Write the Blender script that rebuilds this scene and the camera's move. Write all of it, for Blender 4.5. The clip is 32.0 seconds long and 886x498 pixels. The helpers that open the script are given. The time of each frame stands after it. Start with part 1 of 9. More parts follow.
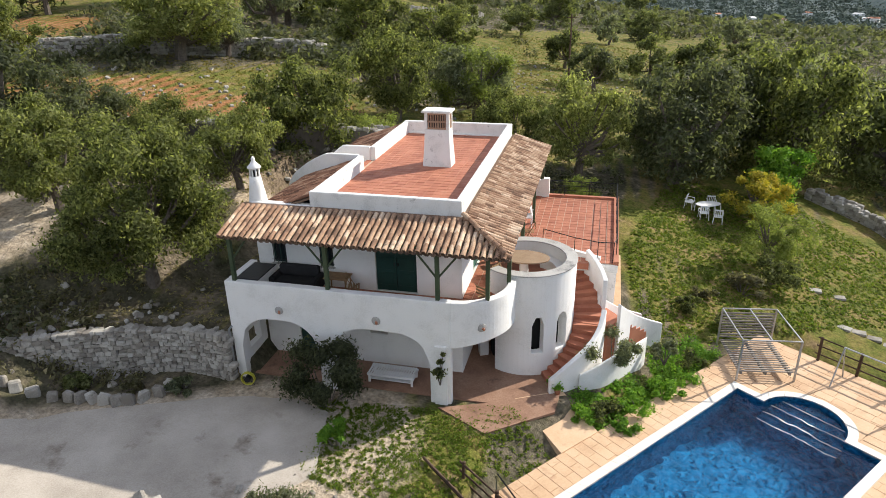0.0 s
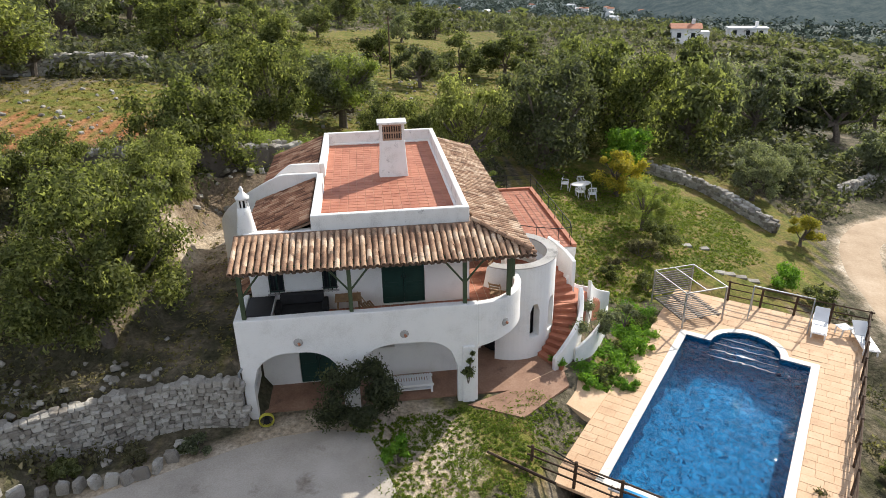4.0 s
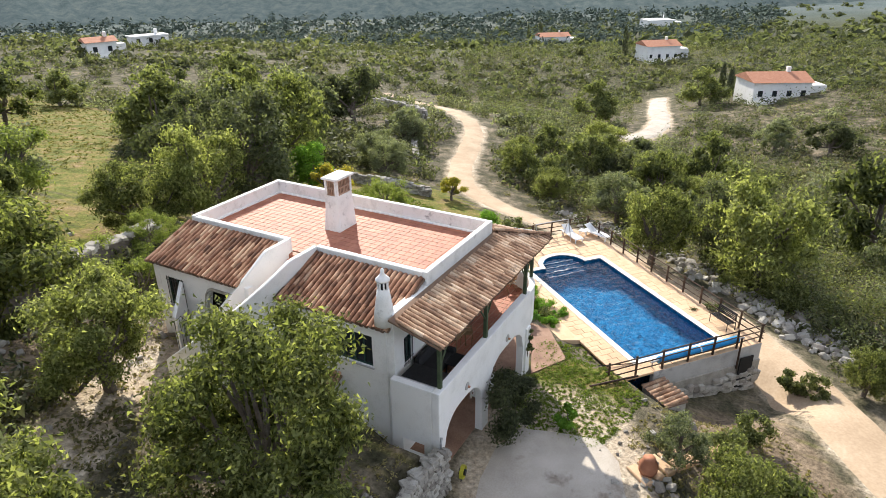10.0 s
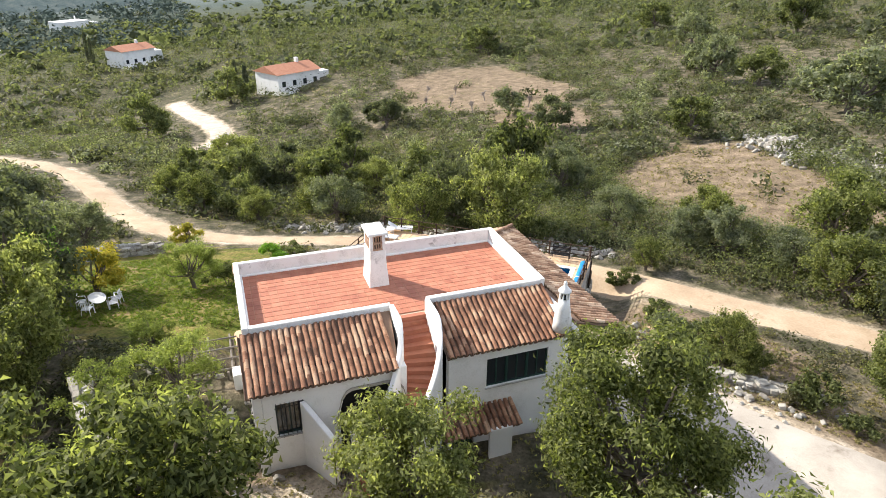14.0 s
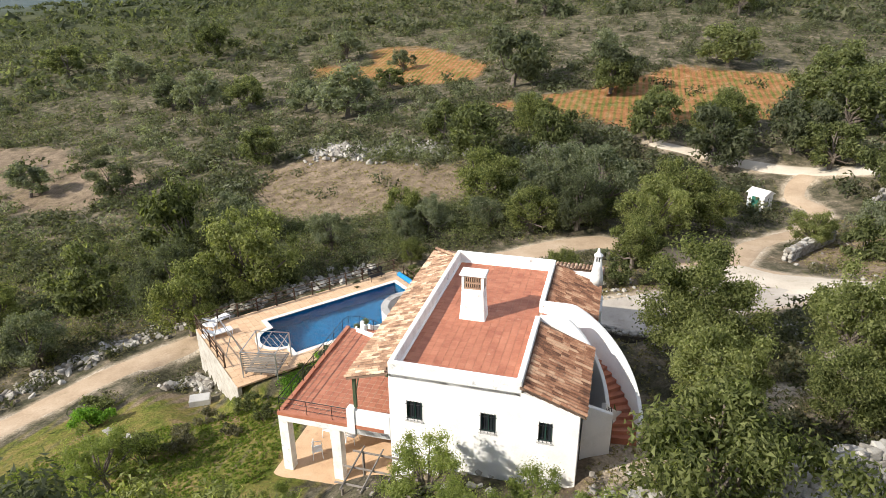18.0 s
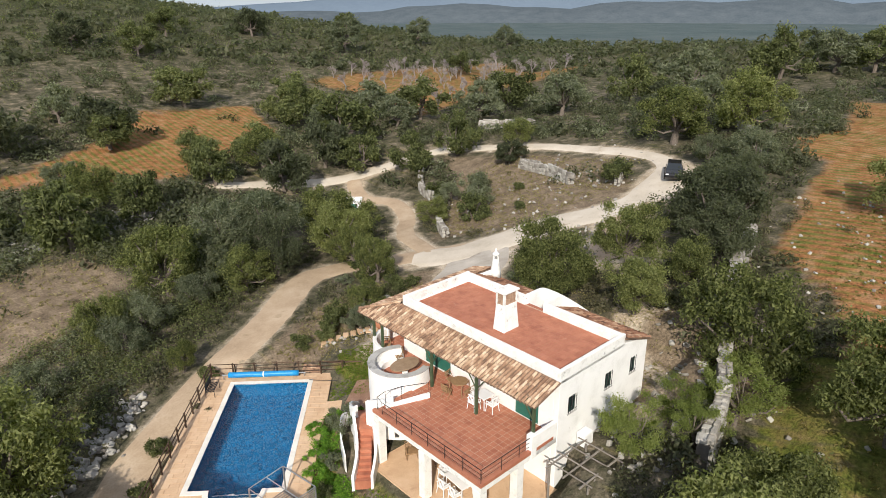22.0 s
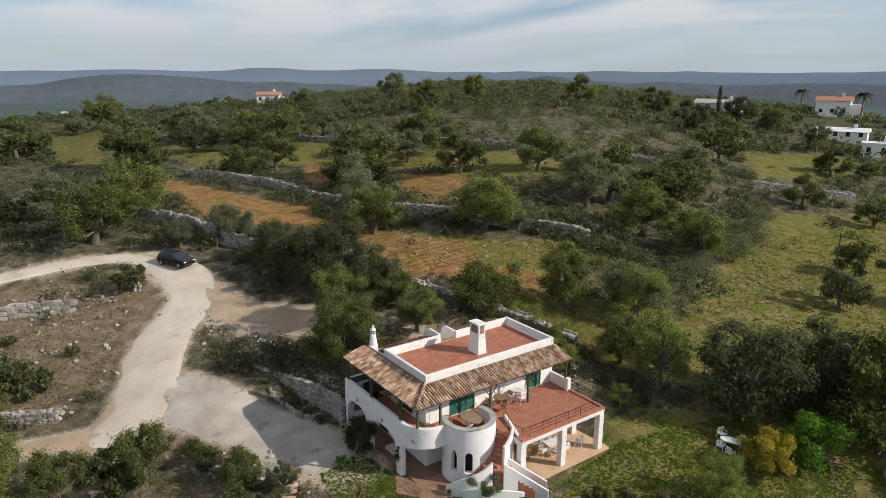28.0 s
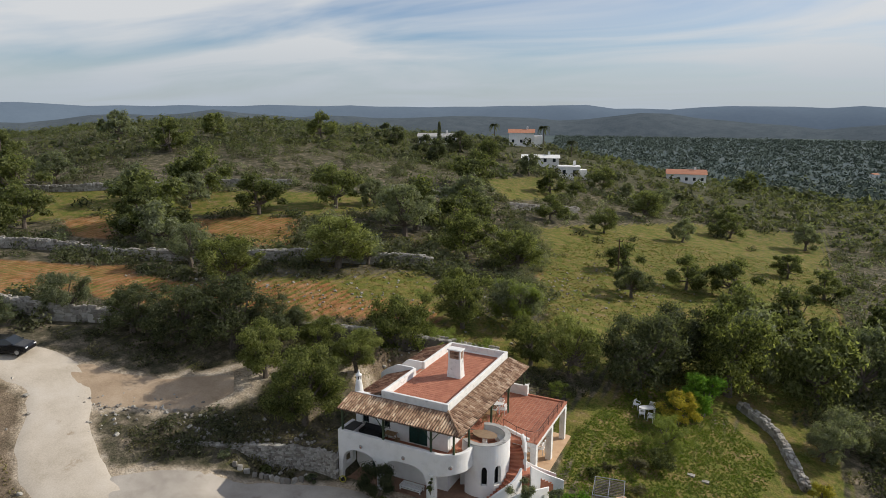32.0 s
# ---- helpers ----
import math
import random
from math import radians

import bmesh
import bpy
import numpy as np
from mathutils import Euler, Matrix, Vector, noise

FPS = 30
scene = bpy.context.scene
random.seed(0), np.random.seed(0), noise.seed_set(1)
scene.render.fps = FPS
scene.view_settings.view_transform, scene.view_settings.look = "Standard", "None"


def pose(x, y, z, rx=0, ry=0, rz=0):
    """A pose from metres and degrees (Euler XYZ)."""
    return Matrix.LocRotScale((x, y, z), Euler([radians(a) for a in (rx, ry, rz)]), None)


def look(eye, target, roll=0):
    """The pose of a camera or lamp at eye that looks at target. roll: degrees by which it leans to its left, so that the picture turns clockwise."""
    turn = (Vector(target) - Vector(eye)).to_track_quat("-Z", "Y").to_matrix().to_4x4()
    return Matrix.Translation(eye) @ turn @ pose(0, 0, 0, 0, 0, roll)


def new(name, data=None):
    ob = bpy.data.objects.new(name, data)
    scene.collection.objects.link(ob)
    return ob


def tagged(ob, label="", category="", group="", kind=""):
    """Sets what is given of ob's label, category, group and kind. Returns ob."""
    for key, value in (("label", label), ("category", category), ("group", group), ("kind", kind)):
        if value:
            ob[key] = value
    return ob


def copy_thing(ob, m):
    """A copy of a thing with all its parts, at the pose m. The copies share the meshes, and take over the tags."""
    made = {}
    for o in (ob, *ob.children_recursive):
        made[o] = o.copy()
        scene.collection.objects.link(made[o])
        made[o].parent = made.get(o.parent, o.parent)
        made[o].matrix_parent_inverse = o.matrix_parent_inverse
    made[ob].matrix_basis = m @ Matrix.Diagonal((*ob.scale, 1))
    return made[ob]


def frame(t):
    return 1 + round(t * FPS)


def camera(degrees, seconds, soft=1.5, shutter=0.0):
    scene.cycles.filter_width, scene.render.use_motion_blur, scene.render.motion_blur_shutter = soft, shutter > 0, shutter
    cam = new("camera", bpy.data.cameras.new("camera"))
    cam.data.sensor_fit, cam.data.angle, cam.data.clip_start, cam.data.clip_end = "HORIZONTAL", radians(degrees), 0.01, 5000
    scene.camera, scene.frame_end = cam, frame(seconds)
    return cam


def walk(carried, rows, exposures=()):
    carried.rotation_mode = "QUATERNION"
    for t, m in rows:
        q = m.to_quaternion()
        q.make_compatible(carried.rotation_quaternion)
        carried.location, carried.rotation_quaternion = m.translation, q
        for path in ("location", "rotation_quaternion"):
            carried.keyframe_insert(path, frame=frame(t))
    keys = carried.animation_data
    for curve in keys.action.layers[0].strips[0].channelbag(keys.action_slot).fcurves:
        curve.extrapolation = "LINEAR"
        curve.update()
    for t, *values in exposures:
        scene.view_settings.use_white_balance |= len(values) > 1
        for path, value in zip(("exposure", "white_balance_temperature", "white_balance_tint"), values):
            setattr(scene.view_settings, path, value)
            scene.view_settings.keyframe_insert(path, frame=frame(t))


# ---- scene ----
cam = camera(68.3, 32.0, soft=0.7)
PATH = [
    (0.0, 4.355, -19.901, 13.838, 13.73, -23.40, 1.02),
    (0.5, 3.718, -20.104, 13.918, 11.93, -23.48, 1.01),
    (1.0, 2.899, -20.350, 14.002, 9.64, -23.55, 0.98),
    (1.5, 2.090, -20.535, 14.095, 7.39, -23.65, 0.96),
    (2.0, 1.070, -20.737, 14.182, 4.67, -23.70, 0.93),
    (2.5, 0.082, -20.847, 14.284, 2.08, -23.80, 0.92),
    (3.0, -1.126, -20.950, 14.396, -1.10, -23.89, 0.90),
    (3.5, -2.249, -21.040, 14.507, -4.08, -23.98, 0.91),
    (5.5, -7.893, -20.598, 15.078, -18.50, -24.15, 0.98),
    (6.0, -9.628, -20.128, 15.249, -22.94, -24.23, 0.91),
    (6.5, -11.236, -19.607, 15.413, -26.98, -24.30, 0.90),
    (7.0, -13.105, -18.878, 15.634, -31.64, -24.34, 0.80),
    (7.5, -14.788, -18.021, 15.839, -35.97, -24.36, 0.73),
    (8.0, -16.668, -16.869, 16.081, -41.08, -24.40, 0.65),
    (8.5, -18.299, -15.654, 16.292, -45.70, -24.45, 0.61),
    (9.0, -20.042, -14.065, 16.556, -50.87, -24.53, 0.55),
    (9.5, -21.525, -12.429, 16.787, -55.60, -24.64, 0.47),
    (10.0, -23.082, -10.377, 17.056, -61.26, -24.74, 0.43),
    (10.5, -24.278, -8.310, 17.263, -66.36, -24.80, 0.34),
    (11.0, -25.383, -5.775, 17.462, -72.43, -24.88, 0.27),
    (11.5, -26.153, -3.281, 17.565, -77.95, -24.88, 0.15),
    (12.0, -26.768, -0.349, 17.705, -84.31, -24.88, 0.06),
    (12.5, -27.019, 2.367, 17.865, -89.95, -24.86, 0.02),
    (13.0, -26.969, 5.513, 18.121, -96.57, -24.91, -0.02),
    (13.5, -26.620, 8.348, 18.469, -102.50, -25.07, -0.17),
    (14.0, -25.864, 11.524, 18.912, -109.32, -25.32, -0.25),
    (14.5, -24.980, 14.328, 19.350, -115.24, -25.48, -0.34),
    (16.5, -18.036, 26.038, 19.986, -142.32, -23.92, 0.19),
    (17.0, -14.964, 28.659, 20.460, -149.55, -23.79, 0.24),
    (17.5, -11.724, 30.961, 20.890, -157.01, -23.55, 0.34),
    (18.0, -8.177, 32.593, 21.238, -164.69, -23.28, 0.47),
    (18.5, -4.416, 33.642, 21.498, -172.12, -22.99, 0.48),
    (19.0, -0.576, 34.171, 21.716, -179.49, -22.71, 0.49),
    (19.5, 3.335, 34.329, 21.974, -186.87, -22.44, 0.50),
    (20.0, 7.188, 33.983, 22.219, -194.13, -22.19, 0.59),
    (20.5, 11.026, 33.139, 22.426, -201.24, -21.90, 0.58),
    (21.0, 14.776, 31.850, 22.604, -208.24, -21.59, 0.54),
    (21.5, 18.444, 29.944, 22.864, -215.45, -21.26, 0.46),
    (22.0, 21.928, 27.502, 23.074, -222.67, -20.94, 0.39),
    (22.5, 25.198, 24.686, 23.277, -229.76, -20.58, 0.48),
    (23.0, 28.284, 21.608, 23.473, -236.87, -20.07, 0.50),
    (23.5, 30.849, 18.209, 23.647, -243.97, -19.62, 0.42),
    (24.0, 32.950, 14.436, 23.817, -251.07, -19.13, 0.38),
    (24.5, 34.615, 10.274, 24.122, -258.17, -18.68, 0.32),
    (25.0, 35.850, 5.872, 24.493, -265.13, -18.29, 0.35),
    (25.5, 36.679, 1.271, 24.867, -272.13, -17.91, 0.32),
    (27.5, 34.409, -18.114, 25.690, -299.70, -15.43, -0.23),
    (28.0, 32.768, -21.936, 25.781, -305.33, -14.76, -0.27),
    (28.5, 30.990, -25.336, 25.917, -310.51, -14.18, -0.24),
    (29.0, 29.148, -28.315, 26.094, -315.13, -13.63, -0.18),
    (29.5, 27.260, -30.897, 26.216, -319.19, -13.14, -0.14),
    (30.0, 25.362, -33.035, 26.408, -322.78, -12.76, -0.12),
    (30.5, 23.601, -34.712, 26.539, -325.82, -12.44, -0.09),
    (31.0, 21.712, -36.218, 26.658, -328.82, -12.18, -0.11),
    (31.5, 20.146, -37.269, 26.746, -331.19, -12.02, -0.13),
    (32.0, 18.576, -38.172, 26.797, -333.51, -11.86, -0.16),
]
EXPOSURES = [(0.0, 0.46), (6.0, 0.52), (9.0, 0.70), (12.0, 0.96), (14.0, 0.96), (17.0, 0.72), (19.0, 0.36), (21.0, 0.20), (25.0, -0.06), (28.0, -0.20), (32.0, -0.28)]
walk(cam, [(t, pose(x, y, z, 90 + pitch, roll, yaw)) for t, x, y, z, yaw, pitch, roll in PATH], EXPOSURES)

# ---- world and sun ----
SUN_WAY = Vector((0.645, 0.56, 0.53)).normalized()
world = bpy.data.worlds.new("sky")
scene.world = world
world.use_nodes = True
wt = world.node_tree
sky = wt.nodes.new("ShaderNodeTexSky")
sky.sky_type = 'NISHITA'
sky.sun_disc = False
sky.sun_elevation = radians(32)
sky.sun_rotation = radians(49)
sky.air_density, sky.dust_density, sky.ozone_density = 1.0, 0.1, 1.8
co = wt.nodes.new("ShaderNodeTexCoord")
sep = wt.nodes.new("ShaderNodeSeparateXYZ")
wt.links.new(co.outputs["Generated"], sep.inputs[0])
# thin high cloud: the way divided by its height, as on a flat layer
zz = wt.nodes.new("ShaderNodeMath")
zz.operation = 'ADD'
zz.inputs[1].default_value = 0.12
wt.links.new(sep.outputs[2], zz.inputs[0])
zc = wt.nodes.new("ShaderNodeMath")
zc.operation = 'MAXIMUM'
zc.inputs[1].default_value = 0.05
wt.links.new(zz.outputs[0], zc.inputs[0])
dv = wt.nodes.new("ShaderNodeVectorMath")
dv.operation = 'DIVIDE'
cz = wt.nodes.new("ShaderNodeCombineXYZ")
for i in range(3):
    wt.links.new(zc.outputs[0], cz.inputs[i])
wt.links.new(co.outputs["Generated"], dv.inputs[0])
wt.links.new(cz.outputs[0], dv.inputs[1])
mp = wt.nodes.new("ShaderNodeMapping")
mp.inputs["Scale"].default_value = (0.55, 0.9, 0.3)
mp.inputs["Rotation"].default_value = (0, 0, 0.5)
wt.links.new(dv.outputs[0], mp.inputs[0])
cn = wt.nodes.new("ShaderNodeTexNoise")
cn.inputs["Scale"].default_value = 0.8
cn.inputs["Detail"].default_value = 5
cn.inputs["Roughness"].default_value = 0.5
cn.inputs["Distortion"].default_value = 0.6
wt.links.new(mp.outputs[0], cn.inputs["Vector"])
cr = wt.nodes.new("ShaderNodeMapRange")
cr.inputs[1].default_value, cr.inputs[2].default_value = 0.36, 0.60
cr.inputs[3].default_value, cr.inputs[4].default_value = 0.06, 0.92
wt.links.new(cn.outputs["Fac"], cr.inputs[0])
cm = wt.nodes.new("ShaderNodeMix")
cm.data_type = 'RGBA'
cm.inputs[7].default_value = (16.8, 17.0, 17.2, 1)
wt.links.new(cr.outputs[0], cm.inputs[0])
# a clear blue between the clouds
hs = wt.nodes.new("ShaderNodeHueSaturation")
hs.inputs["Saturation"].default_value, hs.inputs["Value"].default_value = 1.3, 2.0
wt.links.new(sky.outputs[0], hs.inputs["Color"])
tb = wt.nodes.new("ShaderNodeMix")
tb.data_type, tb.blend_type = 'RGBA', 'MULTIPLY'
tb.inputs[0].default_value = 1.0
tb.inputs[7].default_value = (0.92, 0.95, 1.12, 1)
wt.links.new(hs.outputs[0], tb.inputs[6])
wt.links.new(tb.outputs[2], cm.inputs[6])
bg = wt.nodes["Background"]
bg.inputs["Strength"].default_value = 0.05
# pale haze along the horizon
hz = wt.nodes.new("ShaderNodeMapRange")
hz.interpolation_type = 'SMOOTHERSTEP'
hz.inputs[1].default_value, hz.inputs[2].default_value = -0.02, 0.15
hz.inputs[3].default_value, hz.inputs[4].default_value = 0.85, 0.0
wt.links.new(sep.outputs[2], hz.inputs[0])
hm = wt.nodes.new("ShaderNodeMix")
hm.data_type = 'RGBA'
hm.inputs[7].default_value = (9.6, 11.2, 13.0, 1)
wt.links.new(hz.outputs[0], hm.inputs[0])
wt.links.new(cm.outputs[2], hm.inputs[6])
wt.links.new(hm.outputs[2], bg.inputs["Color"])
sun = new("sun", bpy.data.lights.new("sun", 'SUN'))
sun.data.energy, sun.data.angle, sun.data.color = 5.0, radians(0.53), (1.0, 0.93, 0.82)
sun.matrix_world = look(SUN_WAY * 100, (0, 0, 0))
scene.view_settings.exposure = 0.0


# ---- materials ----
def mat(name, colours, scale=4.0, rough=0.85, bump=0.3, fine=60.0, metal=0.0, per_object=0.0, per_island=0.0, spots=None, bump_scale=None, sheen=0.0, spec=0.3):
    """A surface whose colour wanders between the given ones at two sizes, with relief; spots: colour, size and share of stains."""
    m = bpy.data.materials.new(name)
    m.use_nodes = True
    t = m.node_tree
    n, l = t.nodes, t.links
    b = n["Principled BSDF"]
    tc = n.new("ShaderNodeTexCoord")
    geo = n.new("ShaderNodeNewGeometry")
    vec = geo.outputs["Position"]
    big = n.new("ShaderNodeTexNoise")
    big.inputs["Scale"].default_value, big.inputs["Detail"].default_value = scale, 5
    big.inputs["Roughness"].default_value = 0.6
    small = n.new("ShaderNodeTexNoise")
    small.inputs["Scale"].default_value, small.inputs["Detail"].default_value = fine, 4
    l.new(vec, big.inputs["Vector"]), l.new(vec, small.inputs["Vector"])
    ramp = n.new("ShaderNodeValToRGB")
    ramp.color_ramp.interpolation = 'LINEAR'
    els = ramp.color_ramp.elements
    while len(els) < len(colours):
        els.new(0.5)
    for i, c in enumerate(colours):
        els[i].position = 0.3 + 0.4 * i / max(1, len(colours) - 1)
        els[i].color = (*c, 1)
    mixv = n.new("ShaderNodeMath")
    mixv.operation = 'MULTIPLY_ADD'
    mixv.inputs[1].default_value = 0.35
    l.new(small.outputs["Fac"], mixv.inputs[0])
    sc = n.new("ShaderNodeMath")
    sc.operation = 'MULTIPLY_ADD'
    sc.inputs[1].default_value, sc.inputs[2].default_value = 0.65, 0.0
    l.new(big.outputs["Fac"], sc.inputs[0])
    l.new(sc.outputs[0], mixv.inputs[2])
    fac = mixv.outputs[0]
    if per_object or per_island:
        add = n.new("ShaderNodeMath")
        add.operation = 'MULTIPLY_ADD'
        amount = per_object or per_island
        add.inputs[1].default_value = amount
        if per_object:
            src = n.new("ShaderNodeObjectInfo").outputs["Random"]
        else:
            src = geo.outputs["Random Per Island"]
        off = n.new("ShaderNodeMath")
        off.operation = 'SUBTRACT'
        off.inputs[1].default_value = 0.5
        l.new(src, off.inputs[0])
        l.new(off.outputs[0], add.inputs[0])
        l.new(fac, add.inputs[2])
        fac = add.outputs[0]
    l.new(fac, ramp.inputs[0])
    col = ramp.outputs[0]
    if spots:
        c, size, share = spots
        sn = n.new("ShaderNodeTexNoise")
        sn.inputs["Scale"].default_value, sn.inputs["Detail"].default_value = size, 7
        sn.inputs["Roughness"].default_value = 0.7
        l.new(vec, sn.inputs["Vector"])
        mr = n.new("ShaderNodeMapRange")
        mr.inputs[1].default_value, mr.inputs[2].default_value = 0.72 - share * 0.4, 0.80 - share * 0.3
        mr.inputs[4].default_value = 0.8
        l.new(sn.outputs["Fac"], mr.inputs[0])
        mx = n.new("ShaderNodeMix")
        mx.data_type = 'RGBA'
        mx.inputs[7].default_value = (*c, 1)
        l.new(mr.outputs[0], mx.inputs[0])
        l.new(col, mx.inputs[6])
        col = mx.outputs[2]
    l.new(col, b.inputs["Base Color"])
    b.inputs["Roughness"].default_value, b.inputs["Metallic"].default_value = rough, metal
    b.inputs["Specular IOR Level"].default_value = spec
    if bump:
        bn = n.new("ShaderNodeBump")
        bn.inputs["Strength"].default_value, bn.inputs["Distance"].default_value = bump, 0.02
        l.new(fac if not bump_scale else small.outputs["Fac"], bn.inputs["Height"])
        l.new(bn.outputs[0], b.inputs["Normal"])
    return m


def leaf_mat(name, colours, through_light=0.44, size=0.6):
    m = bpy.data.materials.new(name)
    m.use_nodes = True
    n, l = m.node_tree.nodes, m.node_tree.links
    b = n["Principled BSDF"]
    geo, info = n.new("ShaderNodeNewGeometry"), n.new("ShaderNodeObjectInfo")
    big = n.new("ShaderNodeTexNoise")
    big.inputs["Scale"].default_value = size
    l.new(geo.outputs["Position"], big.inputs["Vector"])
    a = n.new("ShaderNodeMath")
    a.operation = 'MULTIPLY_ADD'
    a.inputs[1].default_value = 0.6
    l.new(geo.outputs["Random Per Island"], a.inputs[0])
    c = n.new("ShaderNodeMath")
    c.operation = 'MULTIPLY_ADD'
    c.inputs[1].default_value, c.inputs[2].default_value = 0.25, -0.17
    l.new(info.outputs["Random"], c.inputs[0])
    d = n.new("ShaderNodeMath")
    d.operation = 'MULTIPLY_ADD'
    d.inputs[1].default_value = 0.4
    l.new(big.outputs["Fac"], d.inputs[0])
    l.new(c.outputs[0], d.inputs[2])
    l.new(d.outputs[0], a.inputs[2])
    ramp = n.new("ShaderNodeValToRGB")
    els = ramp.color_ramp.elements
    while len(els) < len(colours):
        els.new(0.5)
    for i, k in enumerate(colours):
        els[i].position = 0.1 + 0.75 * i / (len(colours) - 1)
        els[i].color = (*k, 1)
    l.new(a.outputs[0], ramp.inputs[0])
    l.new(ramp.outputs[0], b.inputs["Base Color"])
    b.inputs["Roughness"].default_value = 0.65
    b.inputs["Specular IOR Level"].default_value = 0.12
    tr = n.new("ShaderNodeBsdfTranslucent")
    # light that comes through a leaf is brighter and yellower than what it throws back
    th = n.new("ShaderNodeMix")
    th.data_type, th.blend_type = 'RGBA', 'MULTIPLY'
    th.inputs[0].default_value = 1.0
    th.inputs[7].default_value = (2.2, 2.3, 1.1, 1)
    l.new(ramp.outputs[0], th.inputs[6])
    l.new(th.outputs[2], tr.inputs["Color"])
    mx = n.new("ShaderNodeMixShader")
    mx.inputs[0].default_value = through_light
    l.new(b.outputs[0], mx.inputs[1]), l.new(tr.outputs[0], mx.inputs[2])
    l.new(mx.outputs[0], n["Material Output"].inputs[0])
    return m


WHITE = mat("whitewash", [(0.66, 0.65, 0.62), (0.80, 0.79, 0.77), (0.83, 0.82, 0.80)], 1.1, 0.9, 0.25, 22, spots=((0.42, 0.40, 0.37), 1.6, 0.12))
WHITE_WORN = mat("worn_whitewash", [(0.55, 0.54, 0.51), (0.76, 0.75, 0.72), (0.8, 0.79, 0.77)], 2.0, 0.9, 0.35, 25, spots=((0.22, 0.21, 0.2), 2.6, 0.3))
TERRACOTTA = mat("terracotta_floor_tile", [(0.28, 0.09, 0.052), (0.39, 0.145, 0.083), (0.47, 0.195, 0.115)], 1.3, 0.7, 0.2, 40, spec=0.48, per_object=0.14, spots=((0.5, 0.27, 0.18), 1.4, 0.25))
TERRACOTTA_MESH = mat("terracotta_floor_tiles_joined", [(0.28, 0.09, 0.052), (0.39, 0.145, 0.083), (0.47, 0.195, 0.115)], 1.3, 0.7, 0.2, 40, spec=0.48, per_island=0.14, spots=((0.5, 0.27, 0.18), 1.4, 0.25))
GROUT = mat("tile_grout", [(0.42, 0.29, 0.21), (0.56, 0.42, 0.32)], 6, 0.9, 0.2)
ROOF_TILE = mat("clay_roof_tile", [(0.16, 0.095, 0.062), (0.32, 0.19, 0.12), (0.47, 0.32, 0.21), (0.68, 0.53, 0.39)], 1.6, 0.9, 0.4, 35, per_object=0.3, spots=((0.10, 0.08, 0.063), 3.6, 0.42))
ROOF_TILE_MESH = mat("clay_roof_tiles_joined", [(0.16, 0.095, 0.062), (0.32, 0.19, 0.12), (0.47, 0.32, 0.21), (0.68, 0.53, 0.39)], 1.6, 0.9, 0.4, 35, per_island=0.3, spots=((0.10, 0.08, 0.063), 3.6, 0.42))
RED_TILE = mat("brown_red_roof_tile", [(0.10, 0.05, 0.032), (0.22, 0.105, 0.062), (0.34, 0.18, 0.11), (0.48, 0.32, 0.21)], 1.6, 0.9, 0.4, 35, per_object=0.3, spots=((0.07, 0.055, 0.045), 3.6, 0.36))
RED_TILE_MESH = mat("brown_red_roof_tiles_joined", [(0.10, 0.05, 0.032), (0.22, 0.105, 0.062), (0.34, 0.18, 0.11), (0.48, 0.32, 0.21)], 1.6, 0.9, 0.4, 35, per_island=0.3, spots=((0.07, 0.055, 0.045), 3.6, 0.36))
ROOF_UNDER = mat("roof_mortar_bed", [(0.16, 0.10, 0.07), (0.25, 0.17, 0.12)], 3, 0.95, 0.4)
GREEN_WOOD = mat("dark_green_paint", [(0.012, 0.035, 0.028), (0.02, 0.06, 0.048)], 3, 0.5, 0.15, 80)
POST_WOOD = mat("green_stained_timber", [(0.025, 0.04, 0.02), (0.06, 0.085, 0.045), (0.08, 0.09, 0.05)], 2.5, 0.7, 0.3, 50)
# near-black that puts the shade inside rooms and openings into the colour
DARK = mat("interior_shade_black", [(0.012, 0.012, 0.012), (0.02, 0.02, 0.02)], 2, 0.8, 0.0)
IRON = mat("dark_iron", [(0.02, 0.02, 0.022), (0.04, 0.04, 0.042)], 9, 0.5, 0.1, 60, metal=0.6)
GALV = mat("galvanised_metal", [(0.34, 0.35, 0.36), (0.5, 0.51, 0.52)], 8, 0.45, 0.1, 60, metal=0.8)
FENCE_WOOD = mat("brown_fence_timber", [(0.035, 0.02, 0.012), (0.07, 0.042, 0.026), (0.11, 0.072, 0.046)], 4, 0.8, 0.35, 60, per_object=0.3)
GREY_WOOD = mat("weathered_grey_timber", [(0.16, 0.14, 0.12), (0.28, 0.25, 0.22)], 5, 0.85, 0.3, 60, per_object=0.3)
BAMBOO = mat("cane_and_wicker", [(0.2, 0.12, 0.06), (0.36, 0.23, 0.12)], 8, 0.7, 0.3, 70)
PLASTIC = mat("white_plastic", [(0.72, 0.72, 0.72), (0.82, 0.82, 0.82)], 3, 0.4, 0.0)
BLUE_COVER = mat("blue_pool_cover", [(0.01, 0.16, 0.42), (0.02, 0.30, 0.62)], 2.5, 0.4, 0.3, 20)
STONE = mat("pale_limestone", [(0.20, 0.18, 0.155), (0.31, 0.29, 0.255), (0.42, 0.40, 0.36)], 2.4, 0.95, 0.6, 28, per_object=0.4, spots=((0.12, 0.11, 0.09), 3.0, 0.35))
STONE_MESH = mat("pale_limestone_joined", [(0.20, 0.18, 0.155), (0.31, 0.29, 0.255), (0.42, 0.40, 0.36)], 2.4, 0.95, 0.6, 28, per_island=0.45, spots=((0.12, 0.11, 0.09), 3.0, 0.35))
